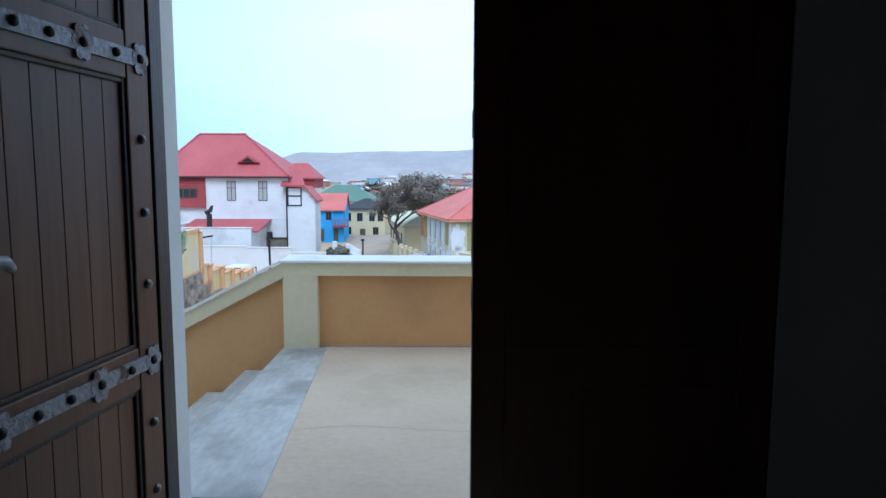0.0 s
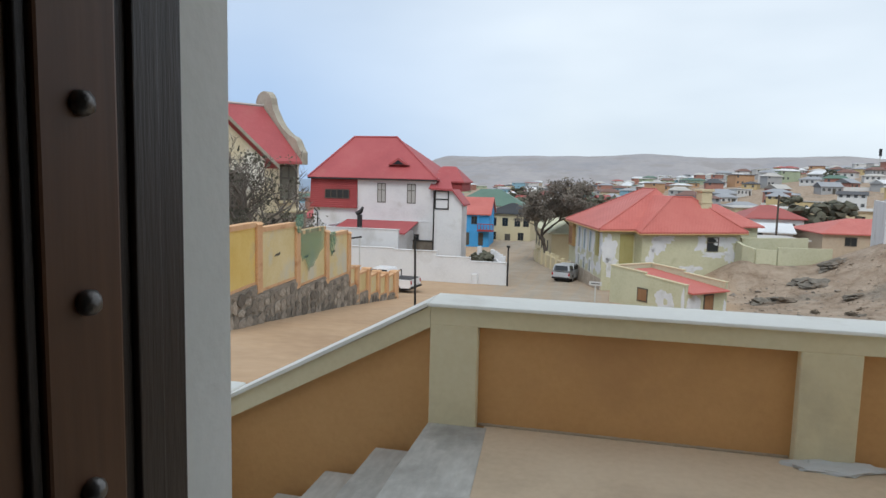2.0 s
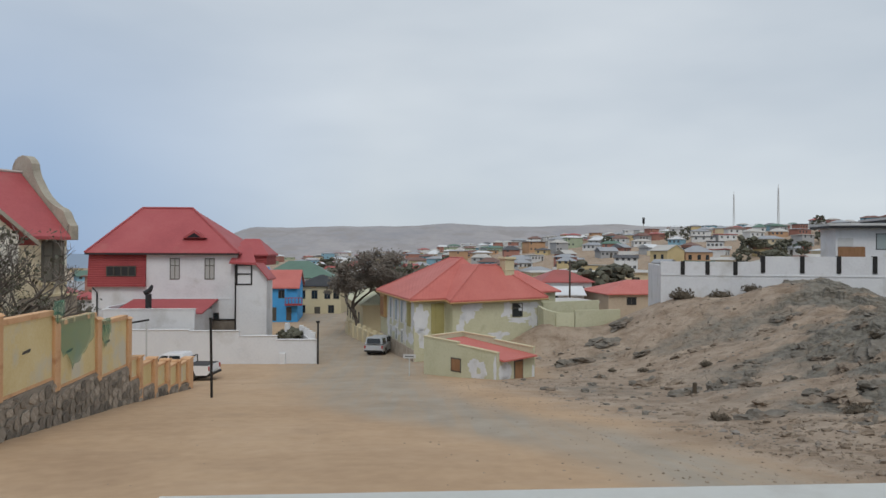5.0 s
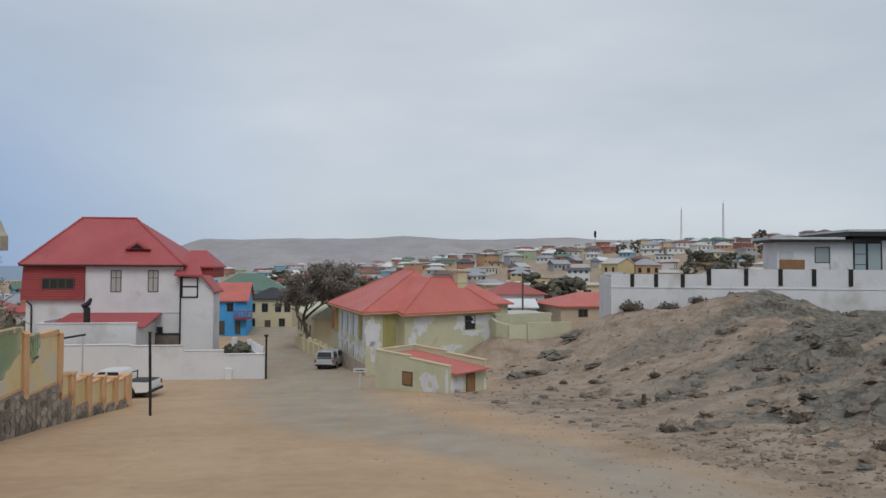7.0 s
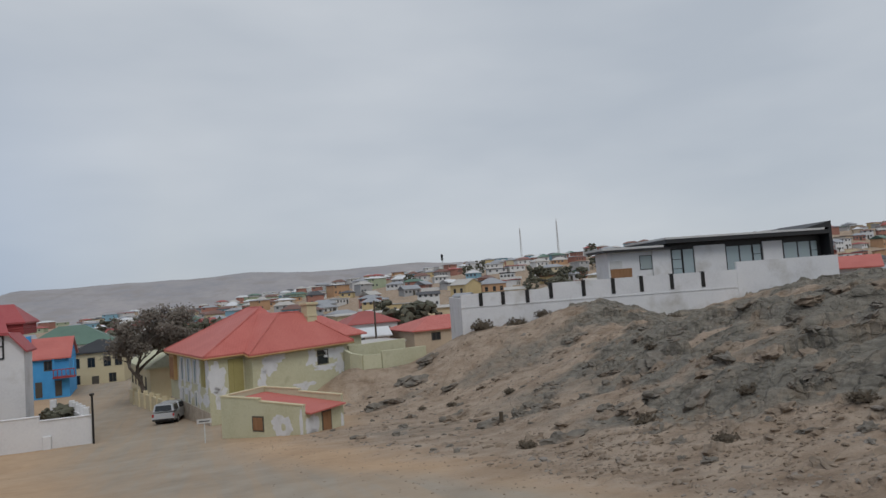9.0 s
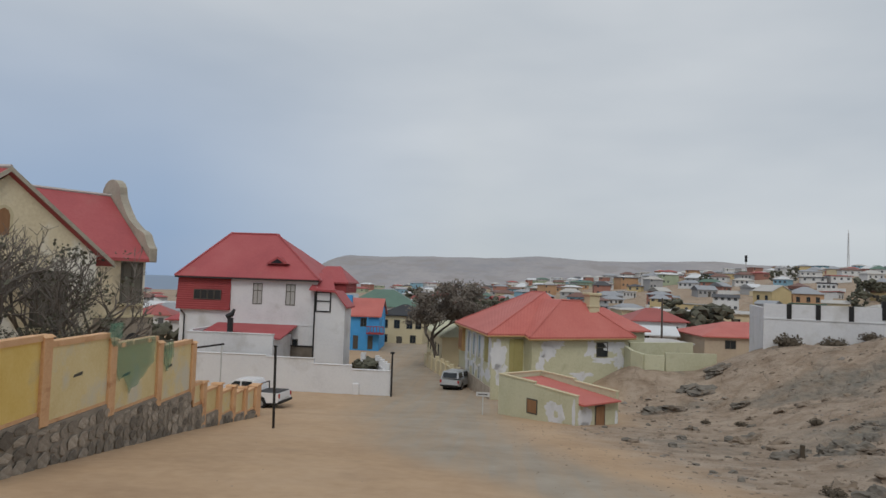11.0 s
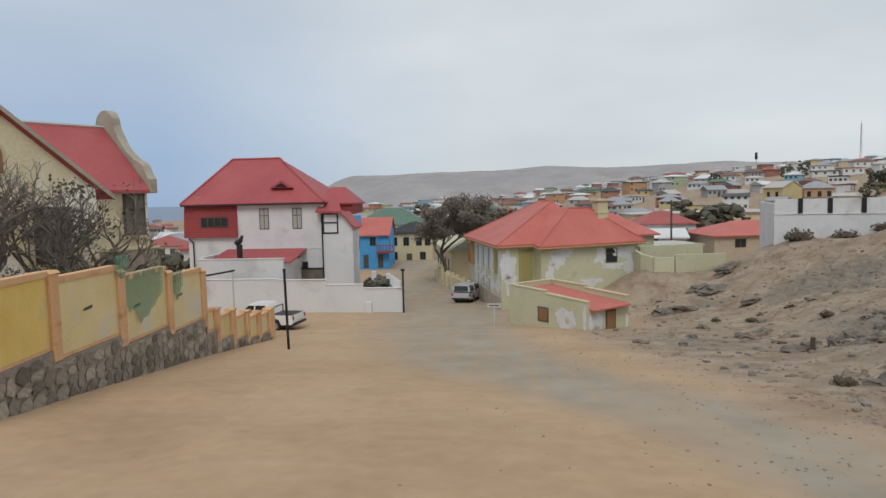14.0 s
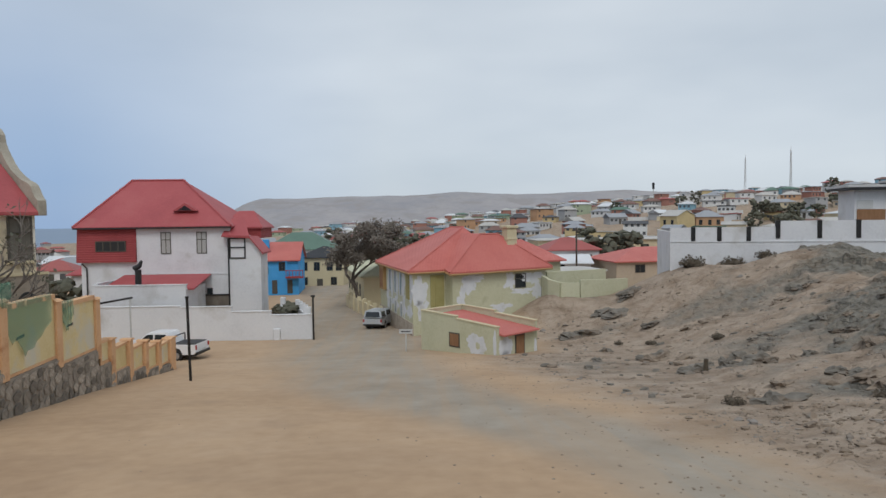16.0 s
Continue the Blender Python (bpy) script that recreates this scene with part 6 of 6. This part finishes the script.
def floodlight():
    f = base("floodlight", pose(-11.38, 18.28, -0.13, 12, 0, 14), label="black-framed rectangular floodlight on the wall pier", category="lamp")
    part("housing", box(-0.30, 0.30, 0.0, 0.13, -0.20, 0.20, 0.02), M_BLACK, f)
    bm = bmesh.new()
    for b in ((-0.32, -0.28, -0.22, 0.22), (0.28, 0.32, -0.22, 0.22), (-0.28, 0.28, 0.18, 0.22), (-0.28, 0.28, -0.22, -0.18)):
        box(b[0], b[1], -0.02, 0.01, b[2], b[3], bm=bm)
    part("frame", bm, M_BLACK, f)
    part("glass", box(-0.28, 0.28, -0.012, 0.0, -0.18, 0.18), M_LAMPGLASS, f)
    part("bracket", tube([(0, 0.10, -0.1), (0.1, 0.22, -0.2), (0.22, 0.34, -0.22)], 0.025, 6), M_BLACK, f)
    m = base("meter_box", pose(-10.97, 18.47, -1.0), label="small grey meter box with a cable on the wall", category="meter box")
    part("case", box(-0.03, 0.19, -0.10, 0.08, -0.17, 0.17, 0.02), M_RIDGE, m)
    part("cable", tube([(0.1, -0.05, -0.22), (0.12, -0.07, -1.0), (0.10, -0.08, -1.95)], 0.022, 6), M_BLACK, m)


floodlight()


def nets():
    for y0, y1, zt, drop, seed in ((26.4, 29.1, -0.60, 1.65, 1.0), (29.9, 30.75, -0.98, 1.05, 4.0), (25.75, 26.5, 0.02, 0.75, 7.0)):
        bm = bmesh.new()
        n, k = 14, 10
        grid = []
        for j in range(k + 1):
            line = []
            for i in range(n + 1):
                y = y0 + (y1 - y0) * i / n
                f = i / n
                lowest = drop * max(0.06, min(1.0, 0.55 + 1.4 * f) * (1 - 0.45 * max(0.0, f - 0.55) / 0.45) + 0.25 * noise.noise(Vector((i * 0.5, seed, 0))))
                z = zt + 0.02 - lowest * j / k
                x = wall_x(y) + 0.17 + (0.08 if seed > 5 else 0.0) + 0.05 * noise.noise(Vector((i * 0.6, j * 0.3, seed))) + 0.03 * math.sin(i * 1.9)
                line.append(bm.verts.new((x, y, z)))
            grid.append(line)
        for a, b in zip(grid, grid[1:]):
            for i in range(n):
                bm.faces.new((a[i], a[i + 1], b[i + 1], b[i]))
        o = thing("shade_net", bm, M_NET, True, label="torn green shade net draped over the yellow wall", category="net", group="nets on the wall")
        so = o.modifiers.new("thick", "SOLIDIFY")
        so.thickness = 0.012


nets()


# ---- trees and scrub ----
def bare_tree(name, x, y, top, spread, seed, label, leaves=0, lean=(0.0, 0.0), levels=5, zb=None, forks=3, dense=1.0, lmat=None, tmat=None, fork_rate=1.0):
    rnd = random.Random(seed)
    z0 = ground(x, y) - 0.15 if zb is None else zb
    H = top - z0
    t = base(name, pose(x, y, z0), label=label, category="tree", group="bare trees")
    trunk, twigs, crown = bmesh.new(), bmesh.new(), bmesh.new()
    tips = []

    def grow(p, d, length, r, level):
        pts, rr, q = [p], [r], p
        for i in range(3):
            d = (d + Vector((rnd.uniform(-1, 1), rnd.uniform(-1, 1), rnd.uniform(-0.3, 0.6))) * 0.22).normalized()
            q = q + d * length / 3
            pts.append(q)
            rr.append(r * (1 - 0.13 * (i + 1)))
        tube([tuple(v) for v in pts], rr, 7 if level < 2 else 4, trunk if level < 2 else twigs)
        if level >= levels:
            tips.append(q)
            return
        for k in range((forks if rnd.random() < fork_rate else forks - 1) if level else forks + 1):
            side = Vector((rnd.uniform(-1, 1), rnd.uniform(-1, 1), rnd.uniform(-0.15, 0.75)))
            grow(pts[rnd.choice((2, 3, 3))], (d * 0.55 + side * spread).normalized(), length * rnd.uniform(0.58, 0.8), r * 0.61, level + 1)
    grow(Vector((0, 0, 0)), Vector((lean[0], lean[1], 1)).normalized(), H * 0.36, H * 0.026, 0)
    part("trunk", trunk, M_BARK, t)
    part("twig_spray", twigs, tmat or M_TWIG, t)
    if leaves:
        for i in range(leaves):
            c = rnd.choice(tips)
            if rnd.random() > dense:
                continue
            for k in range(9):
                a = Vector((rnd.gauss(0, 1), rnd.gauss(0, 1), rnd.gauss(0, 0.8))) * 0.16 * H / 5
                s = rnd.uniform(0.035, 0.08) * H / 5
                u = Vector((rnd.uniform(-1, 1), rnd.uniform(-1, 1), rnd.uniform(-1, 1))).normalized() * s
                w = u.orthogonal().normalized() * s * 0.6
                b = c + a
                crown.faces.new([crown.verts.new(b + v) for v in (u, w, -u, -w)])
        part("crown", crown, lmat or M_LEAF, t)
    else:
        crown.free()


for tx, ty, tt, sd, lf in ((-16.0, 25.4, 3.9, 3, 10), (-16.4, 29.6, 2.8, 8, 30), (-17.4, 32.2, 2.7, 15, 20), (-14.9, 26.5, -0.1, 21, 130), (-14.6, 29.0, -0.3, 27, 130), (-14.8, 27.8, 0.3, 33, 110)):
    bare_tree("garden_tree", tx, ty, tt, 0.72, sd, "half-bare garden tree behind the yellow wall", lf, levels=6 if tt > 0 else 5, fork_rate=0.72 if tt > 0 else 1.0)
bare_tree("street_tree", -5.2, 77.0, 2.2, 0.95, 40, "wide dusty grey-brown street tree", 1500, (-0.12, 0), 5, lmat=M_STREETLEAF)
bare_tree("street_tree", -1.8, 80.0, 0.2, 0.95, 44, "wide dusty grey-brown street tree", 1200, (0.15, 0), 5, lmat=M_STREETLEAF)


def scrub():
    rnd = random.Random(3)
    spots = [(21.9, 55.5, 1.1), (24.6, 54.6, 1.0), (26.9, 54.2, 0.8), (14.8, 45.0, 0.4), (16.5, 40.0, 0.4), (9.9, 25.1, 0.34), (13.5, 23.5, 0.42), (15.4, 21.0, 0.4), (19.0, 26.0, 0.5), (12.2, 18.6, 0.35), (15.2, 17.2, 0.4), (22.0, 34.0, 0.5),
             (13.4, 47.0, 0.3), (33.5, 46.0, 0.7), (18.0, 17.5, 0.45), (-9.2, 60.5, 0.8), (-8.8, 62.0, 0.9), (26.0, 22.0, 0.5), (30.0, 30.0, 0.6)]
    for x, y, r in spots:
        bm = bmesh.new()
        for i in range(150):
            d = Vector((rnd.gauss(0, 1), rnd.gauss(0, 1), abs(rnd.gauss(0, 0.6)))).normalized()
            a = d * r * rnd.uniform(0.15, 0.7)
            b = a + (d + Vector((rnd.uniform(-1, 1), rnd.uniform(-1, 1), rnd.uniform(0, 1))) * 0.5).normalized() * r * 0.4
            tube([(a.x, a.y, a.z * 0.75), (b.x, b.y, b.z * 0.75)], [0.02 * r, 0.008 * r], 3, bm)
            s = r * 0.10
            u = Vector((rnd.uniform(-1, 1), rnd.uniform(-1, 1), rnd.uniform(-1, 1))).normalized() * s
            w = u.orthogonal().normalized() * s
            c = Vector((b.x, b.y, b.z * 0.75))
            bm.faces.new([bm.verts.new(c + v) for v in (u, w, -u, -w)])
        lump(0, 0, 0.05 * r, r * 0.62, r * 0.62, r * 0.40, x, 0.6, 2, bm)
        o = thing("scrub_bush", bm, M_BUSH, label="low dark dry scrub bush on the stony ground", category="bush", group="scrub on the hillside")
        o.location = (x, y, ground(x, y))


scrub()


# ---- stones ----
def stones():
    rnd = random.Random(17)
    for i in range(150):
        y = rnd.uniform(12, 56)
        e = lerp(VERGE, y)
        x = e + abs(rnd.gauss(0, 1)) * 9 + 3.0
        r = rnd.uniform(0.06, 0.17) * (1 + 0.8 * (rnd.random() < 0.15)) * (0.5 if y < 25 else 1.0)
        bm = lump(0, 0, 0, r, r * rnd.uniform(0.6, 1), r * rnd.uniform(0.35, 0.6), i, 0.7, 2)
        o = thing("rock", bm, M_SLAB if i % 3 else M_ROCK, label="angular brown-grey rock lying on the slope", category="rock", group="rocks on the hillside")
        o.location, o.rotation_euler = (x, y, ground(x, y) + r * 0.08), (rnd.uniform(-0.3, 0.3), rnd.uniform(-0.3, 0.3), rnd.uniform(0, 6))
    # larger outcrops, tilted slabs of rock
    for i, (x, y, sx, sy, sz, turn) in enumerate(((19.6, 30.5, 1.1, 0.7, 0.34, 40), (11.2, 50.5, 0.7, 0.5, 0.28, 20), (12.6, 51.0, 0.9, 0.5, 0.3, 0), (17.2, 56.3, 1.1, 0.7, 0.4, 30), (15.0, 33.2, 0.8, 0.5, 0.34, 10), (13.9, 33.6, 0.5, 0.4, 0.3, 50), (12.2, 33.3, 0.7, 0.45, 0.22, 0), (15.5, 53.5, 1.0, 0.7, 0.25, 0), (14.6, 54.6, 0.8, 0.5, 0.25, 30), (16.5, 49.5, 0.7, 0.5, 0.2, 20))):
        bm = lump(0, 0, 0, sx, sy, sz, i + 50, 0.75, 4)
        for v in bm.verts:
            v.co.z += 0.16 * sz * (0.5 - abs(noise.noise(Vector((v.co.x * 1.6, v.co.y * 2.2, v.co.z * 5 + i))))) + 0.10 * sz * noise.noise(v.co * 4.5)
        o = thing("rock_outcrop", bm, M_ROCK, label="weathered layered rock outcrop on the hillside", category="rock", group="outcrops on the hillside")
        o.location, o.rotation_euler = (x, y, ground(x, y) + 0.05 * sz), (radians(rnd.uniform(-14, 14)), radians(rnd.uniform(-18, 8)), radians(turn))
    # rocks half sunk in the slope
    for i in range(170):
        y = rnd.uniform(13, 46) if i < 110 else rnd.uniform(14, 27)
        e = lerp(VERGE, y)
        x = e + (7 if i < 110 else 4) + rnd.random() * 17
        r = rnd.uniform(0.12, 0.42) * (0.6 if y < 20 else 1)
        bm = lump(0, 0, 0, r * 1.4, r, r * rnd.uniform(0.4, 0.75), i + 400, 0.9, 3)
        for v in bm.verts:
            v.co.z += 0.22 * r * (0.4 - abs(noise.noise(Vector((v.co.x * 1.5 / r, v.co.y * 2.5 / r, i)))))
        o = thing("sunken_rock", bm, M_ROCK if i % 2 else M_SLAB, label="grey-brown rock half sunk in the stony slope", category="rock", group="sunken rocks on the hillside")
        o.location, o.rotation_euler = (x, y, ground(x, y) - r * 0.05), (rnd.uniform(-0.25, 0.25), rnd.uniform(-0.4, 0.15), rnd.uniform(-0.6, 0.9))
    bm = bmesh.new()
    for i in range(2000):
        y = 11 + 47 * rnd.random() ** 1.5
        e = lerp(VERGE, y)
        x = e + (rnd.expovariate(0.16) if rnd.random() < 0.85 else -rnd.expovariate(0.7)) - 0.4
        if x > 45 or (0 < x < 10 and 43.5 < y < 53):
            continue
        r = rnd.uniform(0.008, 0.032) * (1.5 if rnd.random() < 0.1 else 1)
        lump(x, y, ground(x, y) + r * 0.2, r * rnd.uniform(0.8, 1.5), r, r * 0.6, i, 0.5, 1, bm)
    for i in range(140):
        y = rnd.uniform(10, 45)
        x = rnd.uniform(-10, 9)
        r = rnd.uniform(0.008, 0.028)
        lump(x, y, ground(x, y), r * 1.2, r, r * 0.7, i, 0.5, 1, bm)
    thing("loose_stones", bm, M_PEBBLE, label="loose stones and gravel scattered on the ground", category="gravel", kind="stuff")
    bm = bmesh.new()
    for i in range(1500):
        y = 12.5 + 43 * rnd.random() ** 1.2
        e = lerp(VERGE, y)
        x = e + 2.4 + 21 * rnd.random() ** 1.3
        if 0 < x < 10 and 43.5 < y < 53:
            continue
        r = rnd.uniform(0.02, 0.07) * lerp([(12, 0.8), (24, 0.95), (55, 1.5)], y) * (2.0 if rnd.random() < 0.06 else 1)
        lump(x, y, ground(x, y) + r * 0.12, r * rnd.uniform(0.9, 1.7), r * rnd.uniform(0.7, 1.2), r * rnd.uniform(0.4, 0.8), i + 900, 0.8, 1, bm)
    # broken stone at the foot of the rock, beside the street
    for i in range(1100):
        y = rnd.uniform(11.5, 24)
        x = lerp(VERGE, y) + 2.2 + 7.0 * rnd.random() ** 0.8
        r = rnd.uniform(0.02, 0.06) * (2.2 if rnd.random() < 0.10 else 1)
        lump(x, y, ground(x, y) + r * 0.15, r * rnd.uniform(0.9, 1.7), r * rnd.uniform(0.7, 1.2), r * rnd.uniform(0.45, 0.9), i + 3100, 0.8, 1, bm)
    thing("slope_rubble", bm, M_SCREE, label="grey-brown broken rubble strewn over the hillside", category="rubble", kind="stuff")
    # flat rock slabs before the cement outbuilding
    for i in range(16):
        x, y = -12.0 - rnd.random() * 4.5, 18.4 + rnd.random() * 1.3
        bm = lump(0, 0, 0, rnd.uniform(0.35, 0.9), rnd.uniform(0.25, 0.5), 0.16, i + 200, 0.7, 2)
        o = thing("rock_slab", bm, M_SCREE, label="flat broken rock slab at the foot of the wall", category="rock", group="slabs by the outbuilding")
        o.location = (x, y, ground(x, y) + 0.05 * (i % 4))
    s = base("stump_marker", pose(12.55, 32.8, ground(12.55, 32.8)), label="short dark stump standing among stones", category="stump")
    part("stump", tube([(0, 0, -0.2), (0.02, 0, 0.55)], [0.11, 0.09], 9), M_BUSH, s)


stones()


# ---- parked pickups ----
def wheel(parent, x, y, r=0.36):
    w = part("wheel", tube([(x, y - 0.11, r), (x, y + 0.11, r)], r * 0.6, 16), M_TYRE, parent)
    bm = bmesh.new()
    prof = [(r * 0.58, -0.11), (r * 0.93, -0.11), (r, -0.07), (r, 0.07), (r * 0.93, 0.11), (r * 0.58, 0.11)]
    n = 24
    rings = [[bm.verts.new((x + a * math.cos(k * math.tau / n), y + b, r + a * math.sin(k * math.tau / n))) for a, b in prof] for k in range(n)]
    for k in range(n):
        a, b = rings[k], rings[(k + 1) % n]
        for i in range(len(prof) - 1):
            bm.faces.new((a[i], a[i + 1], b[i + 1], b[i]))
    part("tyre", bm, M_TYRE, w, smooth=True)
    for s in (-1, 1):
        part("rim", tube([(x, y + s * 0.095, r), (x, y + s * 0.115, r)], r * 0.56, 14), M_RIM, w)


def pickup(m, paint, canopy, label):
    """Local +x is the way it points; the rear is at x = 0."""
    c = base("pickup", m, label=label, category="pickup truck", group="parked pickups")
    W = 0.88
    body = prism([(0.0, 0.55), (0.03, 1.02), (1.55, 1.05), (1.58, 1.12), (3.75, 1.12), (4.75, 1.02), (5.05, 0.86), (5.1, 0.50), (4.62, 0.42), (4.5, 0.75), (4.25, 0.86), (3.95, 0.75), (3.82, 0.42), (1.62, 0.42), (1.5, 0.75), (1.22, 0.86), (0.95, 0.75), (0.8, 0.42), (0.1, 0.45)], "y", -W, W)
    bmesh.ops.bevel(body, geom=[e for e in body.edges if abs(e.verts[0].co.y) == W and abs(e.verts[1].co.y) == W and e.verts[0].co.y == e.verts[1].co.y], offset=0.05, segments=2, affect="EDGES")
    b = part("body", body, paint, c)

    def cab(x0, x1, x2, x3, name):
        bm = bmesh.new()
        lo = [bm.verts.new(p) for p in ((x0, -W + 0.04, 1.10), (x3, -W + 0.04, 1.10), (x3, W - 0.04, 1.10), (x0, W - 0.04, 1.10))]
        hi = [bm.verts.new(p) for p in ((x1, -W + 0.18, 1.72), (x2, -W + 0.18, 1.72), (x2, W - 0.18, 1.72), (x1, W - 0.18, 1.72))]
        bm.faces.new(lo[::-1]), bm.faces.new(hi)
        for k in range(4):
            bm.faces.new((lo[k], lo[(k + 1) % 4], hi[(k + 1) % 4], hi[k]))
        bmesh.ops.bevel(bm, geom=bm.edges[:], offset=0.05, segments=2, affect="EDGES")
        return part(name, bm, paint, c)
    cb = cab(1.55, 1.80, 3.05, 3.85, "cab")

    def sidewin(x0, x1, t0, t1, parent):
        for s in (-1, 1):
            bm = bmesh.new()
            y0, y1 = s * (W - 0.045), s * (W - 0.155)
            o = s * 0.012
            f = [(x0, y0 + o, 1.18), (x1, y0 + o, 1.18), (t1, y1 + o, 1.62), (t0, y1 + o, 1.62)]
            g = [(p[0], p[1] - 2.2 * o, p[2]) for p in f]
            a, b2 = [bm.verts.new(p) for p in f], [bm.verts.new(p) for p in g]
            bm.faces.new(a), bm.faces.new(b2[::-1])
            for k in range(4):
                bm.faces.new((a[k], a[(k + 1) % 4], b2[(k + 1) % 4], b2[k]))
            part("side_window", bm, M_WINDOW, parent)
    sidewin(1.75, 2.55, 1.90, 2.55, cb)
    sidewin(2.65, 3.55, 2.65, 3.02, cb)
    part("windscreen", slab(((3.80, -0.7, 1.18), (3.80, 0.7, 1.18), (3.14, 0.6, 1.66), (3.14, -0.6, 1.66)), 0.02), M_WINDOW, cb)
    if canopy:
        cn = cab(0.03, 0.18, 1.5, 1.56, "canopy")
        sidewin(0.30, 1.45, 0.36, 1.42, cn)
        part("rear_window", slab(((0.035, -0.66, 1.2), (0.035, 0.66, 1.2), (0.135, 0.6, 1.62), (0.135, -0.6, 1.62)), 0.03), M_WINDOW, cn)
    else:
        part("load_bed", box(0.10, 1.5, -W + 0.08, W - 0.08, 1.03, 1.065), M_BLACK, c, "dark open load bed")
        part("rear_window", slab(((1.60, -0.6, 1.2), (1.60, 0.6, 1.2), (1.77, 0.55, 1.62), (1.77, -0.55, 1.62)), 0.03), M_WINDOW, cb)
        part("roll_bar", tube([(1.45, -0.75, 1.05), (1.42, -0.7, 1.5), (1.42, 0.7, 1.5), (1.45, 0.75, 1.05)], 0.04, 8), M_BLACK, c)
    for x in (1.22, 4.23):
        for y in (-0.76, 0.76):
            wheel(c, x, y)
    part("rear_bumper", box(-0.12, 0.04, -0.82, 0.82, 0.42, 0.56, 0.03), M_DARKMETAL, c)
    part("front_bumper", box(5.04, 5.18, -0.84, 0.84, 0.40, 0.62, 0.03), M_DARKMETAL, c)
    for y in (-0.8, 0.8):
        part("tail_light", box(-0.02, 0.03, y - 0.07, y + 0.07, 0.72, 0.98, 0.01), M_REDLAMP, c)
        part("headlight", box(4.9, 5.06, y - 0.12, y + 0.08, 0.74, 0.9, 0.02), M_LAMPGLASS, c)
    part("number_plate", box(-0.13, -0.115, -0.26, 0.26, 0.6, 0.72), M_CONCRETE, c)
    part("underbody", box(0.2, 4.9, -0.7, 0.7, 0.28, 0.5), M_BLACK, c)
    return c


def tilt(x, y, turn):
    a = radians(turn)
    dz = ground(x + 3.6 * math.cos(a), y + 3.6 * math.sin(a)) - ground(x + 0.8 * math.cos(a), y + 0.8 * math.sin(a))
    return pose(x, y, ground(x + 1.2 * math.cos(a), y + 1.2 * math.sin(a)) - 0.02, 0, -math.degrees(math.atan2(dz, 2.8)), turn)


pickup(tilt(-12.2, 46.2, 172), M_CARWHITE, False, "white double-cab pickup with an open load bed")
pickup(tilt(-3.0, 62.0, 77) @ Matrix.Scale(0.96, 4), M_CARGREY, True, "silver pickup with a canopy parked by the street")


def street_wall():
    w = base("street_wall", label="low cream garden wall along the street", category="wall")
    for i in range(7):
        y = 66.0 + 2.4 * i
        x = -1.9 - 0.28 * (y - 64)
        part("wall_bay", prism([(x - 0.12, y), (x + 0.12, y), (x + 0.12 - 0.6, y + 2.1), (x - 0.12 - 0.6, y + 2.1)], "z", -9.0, -6.3 - 0.04 * i), M_CREAMFAR, w)
        part("pier", box(x - 0.2, x + 0.2, y - 0.3, y + 0.001, -9.0, -5.9 - 0.04 * i, 0.02), M_CREAMFAR, w)


street_wall()

# ---- rubble stones of the boundary wall ----
def rubble():
    rnd = random.Random(23)
    shapes = []
    for k in range(10):
        n = rnd.choice((5, 6, 6, 7))
        pts = []
        for i in range(n):
            a = (i + rnd.uniform(-0.25, 0.25)) * math.tau / n
            r = rnd.uniform(0.82, 1.08)
            pts.append((math.cos(a) * r, math.sin(a) * r))
        bm = bmesh.new()
        lo = [bm.verts.new((0.0, p[0], p[1])) for p in pts]
        hi = [bm.verts.new((0.013 + rnd.uniform(-0.005, 0.006), p[0] * 0.93, p[1] * 0.92)) for p in pts]
        bm.faces.new(hi)
        for i in range(n):
            j = (i + 1) % n
            bm.faces.new((lo[i], lo[j], hi[j], hi[i]))
        shapes.append(mesh("stone", bm, M_STONE))
    y, count = 18.5, 0
    while y < 39.8:
        w = rnd.uniform(0.32, 0.58)
        x = wall_x(y)
        top, low = rubble_top(y + w * 0.5) - 0.03, ground(x + 0.2, y) - 0.15
        z = low
        while z < top - 0.08 and count < 300:
            h = min(rnd.uniform(0.26, 0.55), top - z)
            if h > 0.08:
                o = new("stone", rnd.choice(shapes))
                o.parent = BOUNDARY
                lean = 0.04 * (1 - (z - low) / max(0.1, top - low))
                o.location = (x + 0.165 + lean, y + w / 2 + rnd.uniform(-0.02, 0.02), z + h / 2)
                o.scale = (1.0, w * 0.515, h * 0.515)
                o.rotation_euler = (rnd.uniform(-0.12, 0.12), 0, 0)
                count += 1
            z += h + 0.012
        y += w + 0.012


rubble()
